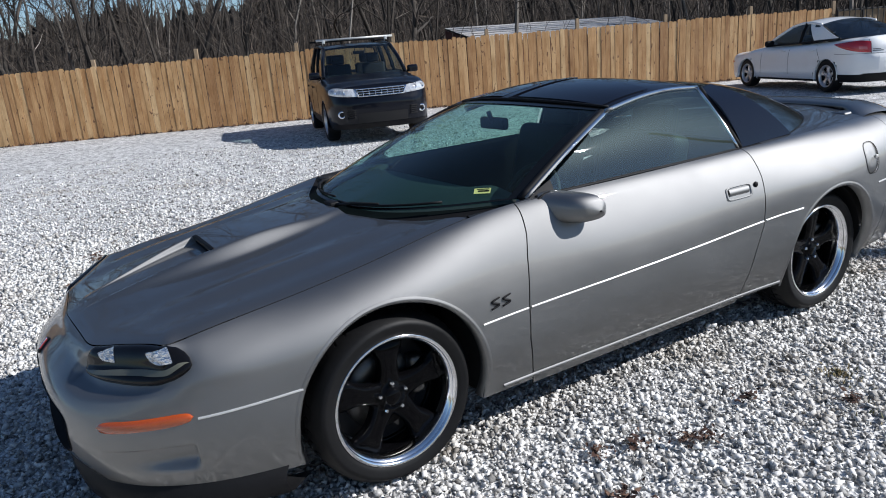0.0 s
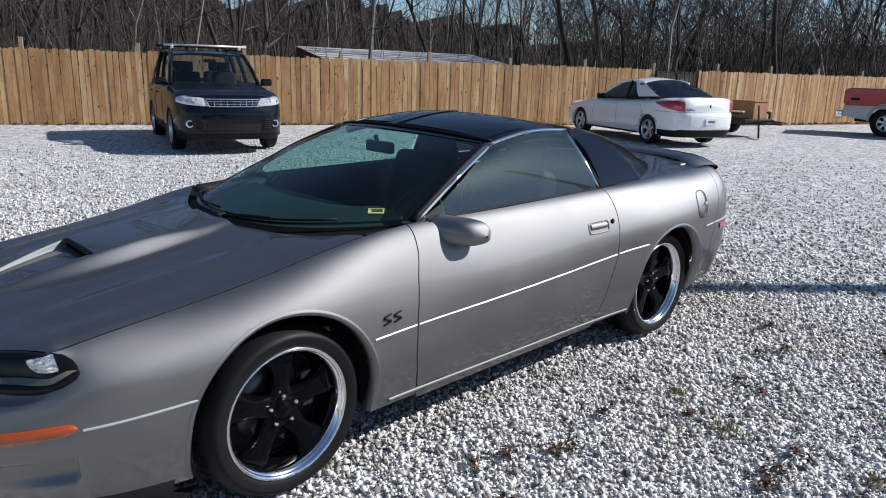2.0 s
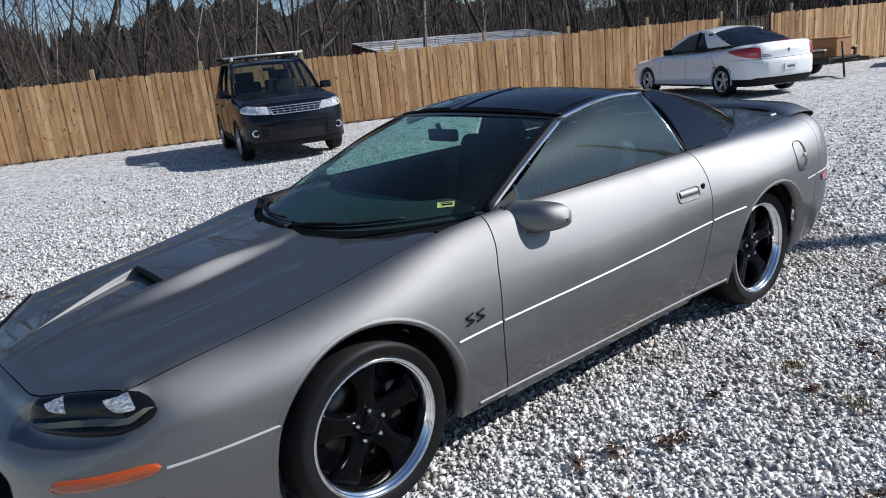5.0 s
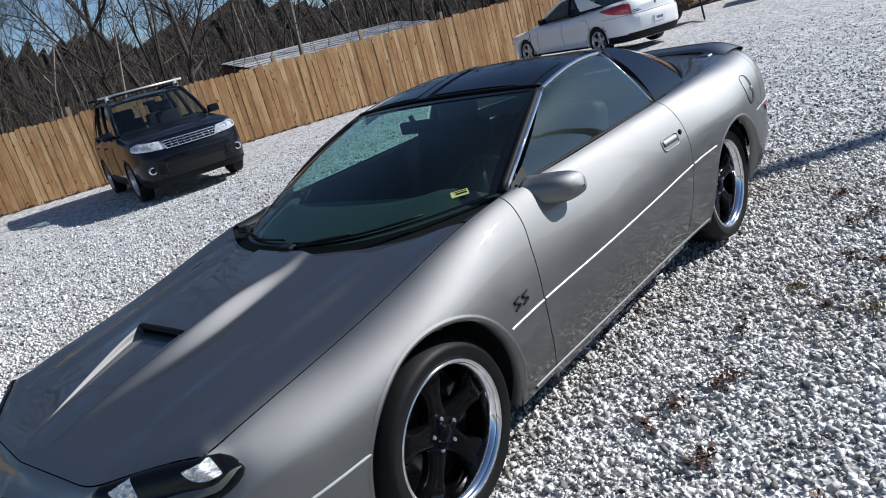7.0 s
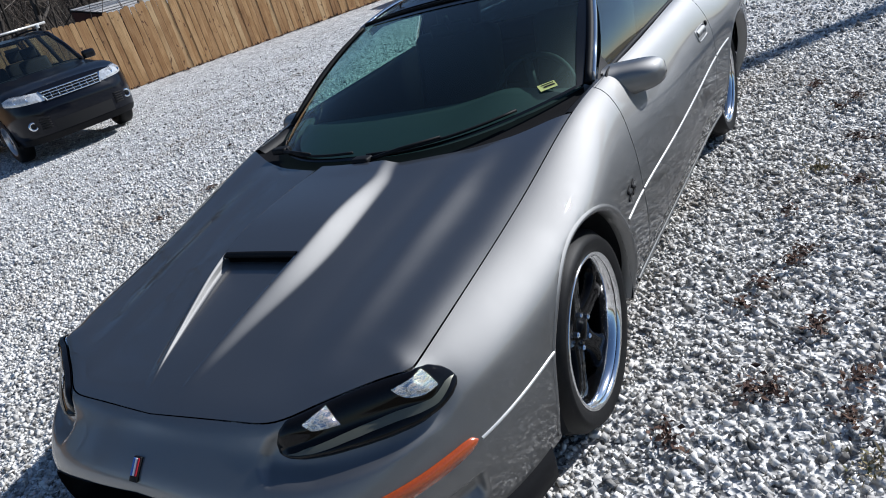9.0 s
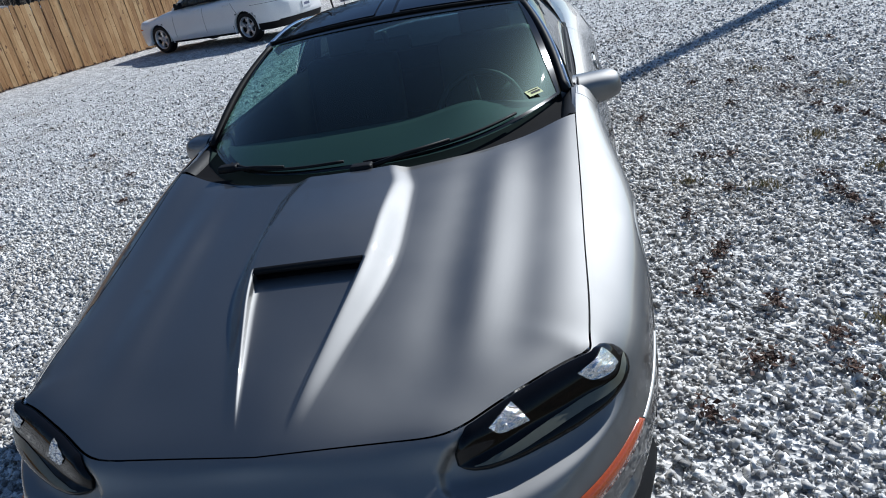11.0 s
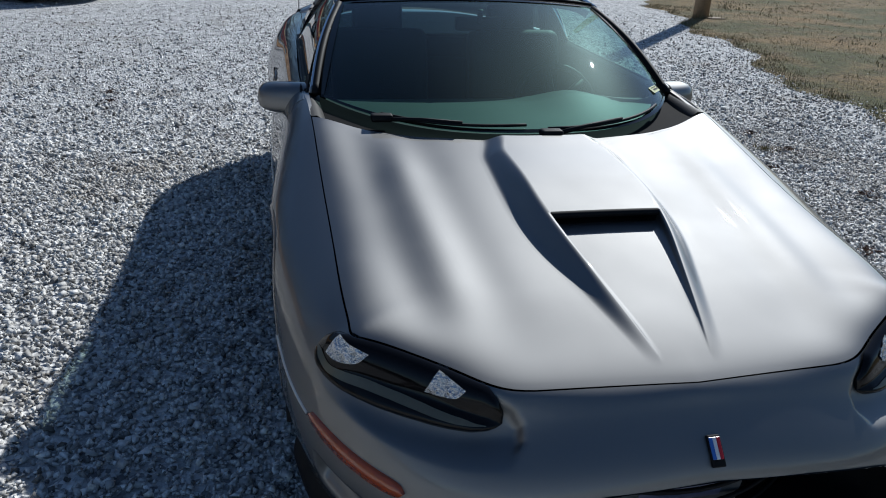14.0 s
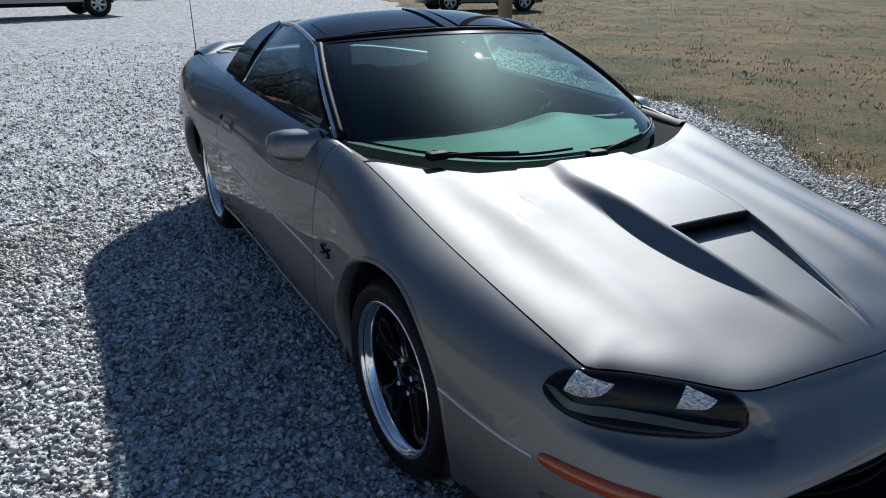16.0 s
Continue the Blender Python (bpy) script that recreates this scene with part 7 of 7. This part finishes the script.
# Two-tone pickup.
def pickup(name, label, at, turn, upper, lower):
    t = thing(name, label, "pickup truck")
    base, half = 3.6, 0.98

    def slab(nm, profile, y, mat, bevel=0.03):
        bm = bmesh.new()
        vs = [bm.verts.new((x, -y, z)) for x, z in profile]
        f = bm.faces.new(vs)
        ex = bmesh.ops.extrude_face_region(bm, geom=[f])
        bmesh.ops.translate(bm, vec=(0, 2 * y, 0), verts=[v for v in ex["geom"] if isinstance(v, bmesh.types.BMVert)])
        bmesh.ops.recalc_face_normals(bm, faces=bm.faces)
        bmesh.ops.bevel(bm, geom=bm.edges[:], offset=bevel, segments=2, affect="EDGES")
        return part(nm, bm, mat, t)

    def arc(cx, r, z, n=12):
        return [(cx - r * math.cos(a), z + r * math.sin(a)) for a in np.linspace(0.02, math.pi - 0.02, n)]
    slab("lower_body", [(-0.95, 0.50), (-0.43, 0.45)] + arc(0, 0.43, 0.45) + [(0.43, 0.45), (3.17, 0.45)] + arc(base, 0.43, 0.45) + [(4.03, 0.45), (4.72, 0.55), (4.72, 0.86), (-0.95, 0.86)], half, lower, 0.012)
    slab("hood", [(-0.95, 0.86), (1.05, 0.86), (1.05, 1.18), (0.7, 1.18), (-0.7, 1.10), (-0.95, 0.98)], half - 0.01, upper)
    slab("cab_side", [(0.9, 0.86), (2.75, 0.86), (2.75, 1.22), (0.9, 1.20)], half, upper)
    slab("bed", [(2.80, 0.86), (4.72, 0.86), (4.73, 1.34), (2.80, 1.34)], half, upper)
    slab("bed_liner", [(2.9, 1.335), (4.64, 1.335), (4.64, 1.35), (2.9, 1.35)], half - 0.10, GAP, 0.004)
    spec = dict(half=half * 1.1, cabin=((0.95, 1.20), (1.55, 1.80), (2.55, 1.81), (2.78, 1.22)), tumble=0.70, bow=0.08, crown=0.04, pillars=((0.55, 0.05, upper),), seats=(1.9,), belt_mat=upper)
    cabin(t, spec, upper, DARK_GLASS)
    for side in (-1, 1):
        for cx in (0, base):
            rows = [[(cx + r * math.cos(a), side * y, 0.47 + r * math.sin(a)) for r, y in ((0.44, half), (0.45, half + 0.04), (0.49, half + 0.035), (0.50, half))] for a in np.linspace(-0.05, math.pi + 0.05, 30)]
            part("arch_flare", grid("arch_flare", rows, core=(1.8, 0, 0.8)), lower, t)
            wheel(t, (cx, (half - 0.14) * side, 0.39), side, 0.39, 0.22, 0.25, "six", 0, ALLOY, ALLOY, GAP, 0)
        part("door_handle", box((0.18, 0.04, 0.06), (2.10, side * (half + 0.01), 1.06), 0.012, 2), CHROME, t)
        part("step_bar", tube_mesh("step_bar", [(0.6, side * 0.95, 0.38), (2.9, side * 0.95, 0.38)], 0.04, 8), PLASTIC, t)
        for x in (1.0, 2.2, 2.77):
            seam(t, [(x, side * (half + 0.002), 0.55), (x, side * (half + 0.002), 1.18)], 0.006)
        wing_mirror(t, (1.15, half - 0.03, 1.30), side, PLASTIC)
        part("tail_lamp", box((0.08, 0.13, 0.34), (4.71, side * 0.90, 1.10), 0.02, 2), RED_LENS, t)
        part("side_bar", box((0.22, 0.008, 0.07), (4.45, side * (half + 0.004), 1.05), 0.002, 1), PLASTIC, t)
        part("headlamp", box((0.10, 0.34, 0.20), (-0.93, side * 0.74, 0.98), 0.03, 2), LAMP_CLEAR, t)
    part("rear_bumper", box((0.20, 1.86, 0.22), (4.82, 0, 0.60), 0.04, 3), CHROME, t)
    part("front_bumper", box((0.22, 1.90, 0.26), (-1.02, 0, 0.58), 0.05, 3), CHROME, t)
    part("frame", box((5.0, 1.2, 0.22), (1.9, 0, 0.50), 0.02, 1), GAP, t)
    t.matrix_world = Matrix.Translation(at) @ Matrix.Rotation(turn, 4, "Z")
    return t


# Its rear wheels stand near the fence's far end; the nose points away from the fence.
gz = ground_z(26, 3)
rear, front = Vector((24.05, 3.85, gz)), Vector((25.05, 0.35, gz))
d = (rear - front).normalized()
side_off = Vector((d.y, -d.x, 0)) * -0.84
pickup("pickup_truck", "red over silver pickup truck with alloy wheels", rear - d * 3.6 + side_off, math.atan2(d.y, d.x), RED_PAINT, SILVER_PAINT)


# Plain parked cars farther off.
def far_suv(name, label, m, upper, lower, tall=1.75):
    t = thing(name, label, "car", m, "cars parked far off")
    s = dict(front=0.90, base=2.85, rear=0.95, half=0.93, sill=0.30, hub=0.37, arch=0.42, round=8,
             line=[(-0.90, 0.85), (-0.80, 1.0), (-0.4, 1.08), (0.3, 1.12), (1.2, 1.13), (2.8, 1.15), (3.5, 1.14), (3.70, 0.95)],
             cabin=((0.45, 1.12), (1.05, tall - 0.06), (3.3, tall - 0.05), (3.62, 1.14)), tumble=0.72, bow=0.10, crown=0.05, pillars=((0.35, 0.05, upper), (0.68, 0.06, upper)), seats=(1.4,), arch_mat=lower)
    f2, _ = body_shell(t, s, upper)
    cabin(t, s, upper, DARK_GLASS)
    for side in (-1, 1):
        part("side_cladding", grid("side_cladding", [[f2(x, z, 0.012, side) for z in (0.60, 0.55, 0.40, 0.34)] for x in np.linspace(0.44, 2.41, 10)], core=(1.4, 0, 0.5)), lower, t)
        part("tail_lamp", box((0.10, 0.10, 0.35), (3.62, side * 0.82, 0.98), 0.02, 2), RED_LENS, t)
        part("headlamp", box((0.12, 0.30, 0.16), (-0.80, side * 0.70, 0.86), 0.03, 2), LAMP_CLEAR, t)
        for x in (0, 2.85):
            wheel(t, (x, 0.80 * side, 0.37), side, 0.37, 0.215, 0.24, "five", 0, ALLOY, ALLOY, GAP, 0)
        wing_mirror(t, (0.75, 0.84, 1.18), side, upper)
        for x in (0.9, 1.95, 2.75):
            seam(t, [f2(x, z, 0.001, side) for z in np.linspace(1.05, 0.45, 7)], 0.006)
    part("rear_bumper", box((0.22, 1.7, 0.24), (3.72, 0, 0.50), 0.06, 3), lower, t)
    part("front_bumper", box((0.22, 1.7, 0.26), (-0.86, 0, 0.52), 0.06, 3), lower, t)
    return t


def facing(wf, wr, half):
    """Pose of a car whose near wheels stand at wf (front) and wr (rear)."""
    wf, wr = Vector((*wf, 0)), Vector((*wr, 0))
    d = (wr - wf).normalized()
    return Matrix.Translation(wf + Vector((-d.y, d.x, 0)) * half) @ Matrix.Rotation(math.atan2(d.y, d.x), 4, "Z")


far_suv("dark_suv", "dark SUV with tan lower trim parked by the lawn", facing((22.6, -11.2), (22.2, -14.0), -0.85), CHARCOAL, TAN_PAINT)
far_suv("silver_suv", "pale silver SUV parked at the far side of the lot", facing((36.5, -1.2), (38.6, 0.9), 0.85), SILVER_PAINT, PLASTIC)
far_suv("black_suv", "black SUV parked at the far side of the lot", facing((35.0, -4.2), (37.2, -6.0), 0.85), CHARCOAL, PLASTIC)

# ---- small trailer behind the sedan ----
trailer = thing("utility_trailer", "low dark utility trailer with a pale board edge by the fence", "trailer", Matrix.Translation((18.25, 6.13, ground_z(18, 6))) @ Matrix.Rotation(radians(-100), 4, "Z"))
for y in (-0.62, 0.62):
    part("top_board", box((1.75, 0.10, 0.035), (0, y, 0.68), 0.004, 1), PALE_BOARD, trailer)
    part("side_rail", box((1.72, 0.05, 0.05), (0, y, 0.63), 0.006, 1), IRON, trailer)
    part("bottom_rail", box((2.0, 0.06, 0.10), (0, y, 0.40), 0.006, 1), IRON, trailer)
    for x in (-0.84, 0.12, 0.84):
        part("stake", box((0.05, 0.05, 0.24), (x, y, 0.52), 0.004, 1), IRON, trailer)
part("deck", box((1.9, 1.2, 0.05), (0, 0, 0.45), 0.006, 1), IRON, trailer)
part("drawbar", tube_mesh("drawbar", [(0.9, 0.45, 0.38), (1.45, -0.05, 0.40), (0.9, -0.45, 0.38)], 0.035, 6), IRON, trailer)
part("jack_leg", tube_mesh("jack_leg", [(1.05, -0.25, 0.85), (1.15, -0.25, 0.0)], 0.025, 6), IRON, trailer)
part("coupler", box((0.25, 0.12, 0.10), (1.52, -0.05, 0.42), 0.02, 2), RUST, trailer)
for side in (-1, 1):
    wheel(trailer, (-0.40, 0.74 * side, 0.28), side, 0.28, 0.17, 0.17, "five", 0, STEEL, STEEL, GAP, 0)
crate = part("brown_box", joined(box((0.66, 0.62, 0.46), (0.52, 0.15, 0.70), 0.02, 1), box((0.70, 0.66, 0.03), (0.52, 0.15, 0.94), 0.006, 1)), BOXWOOD)
crate.matrix_world = trailer.matrix_world.copy()
tagged(crate, "orange-brown wooden box standing on the trailer", "box")
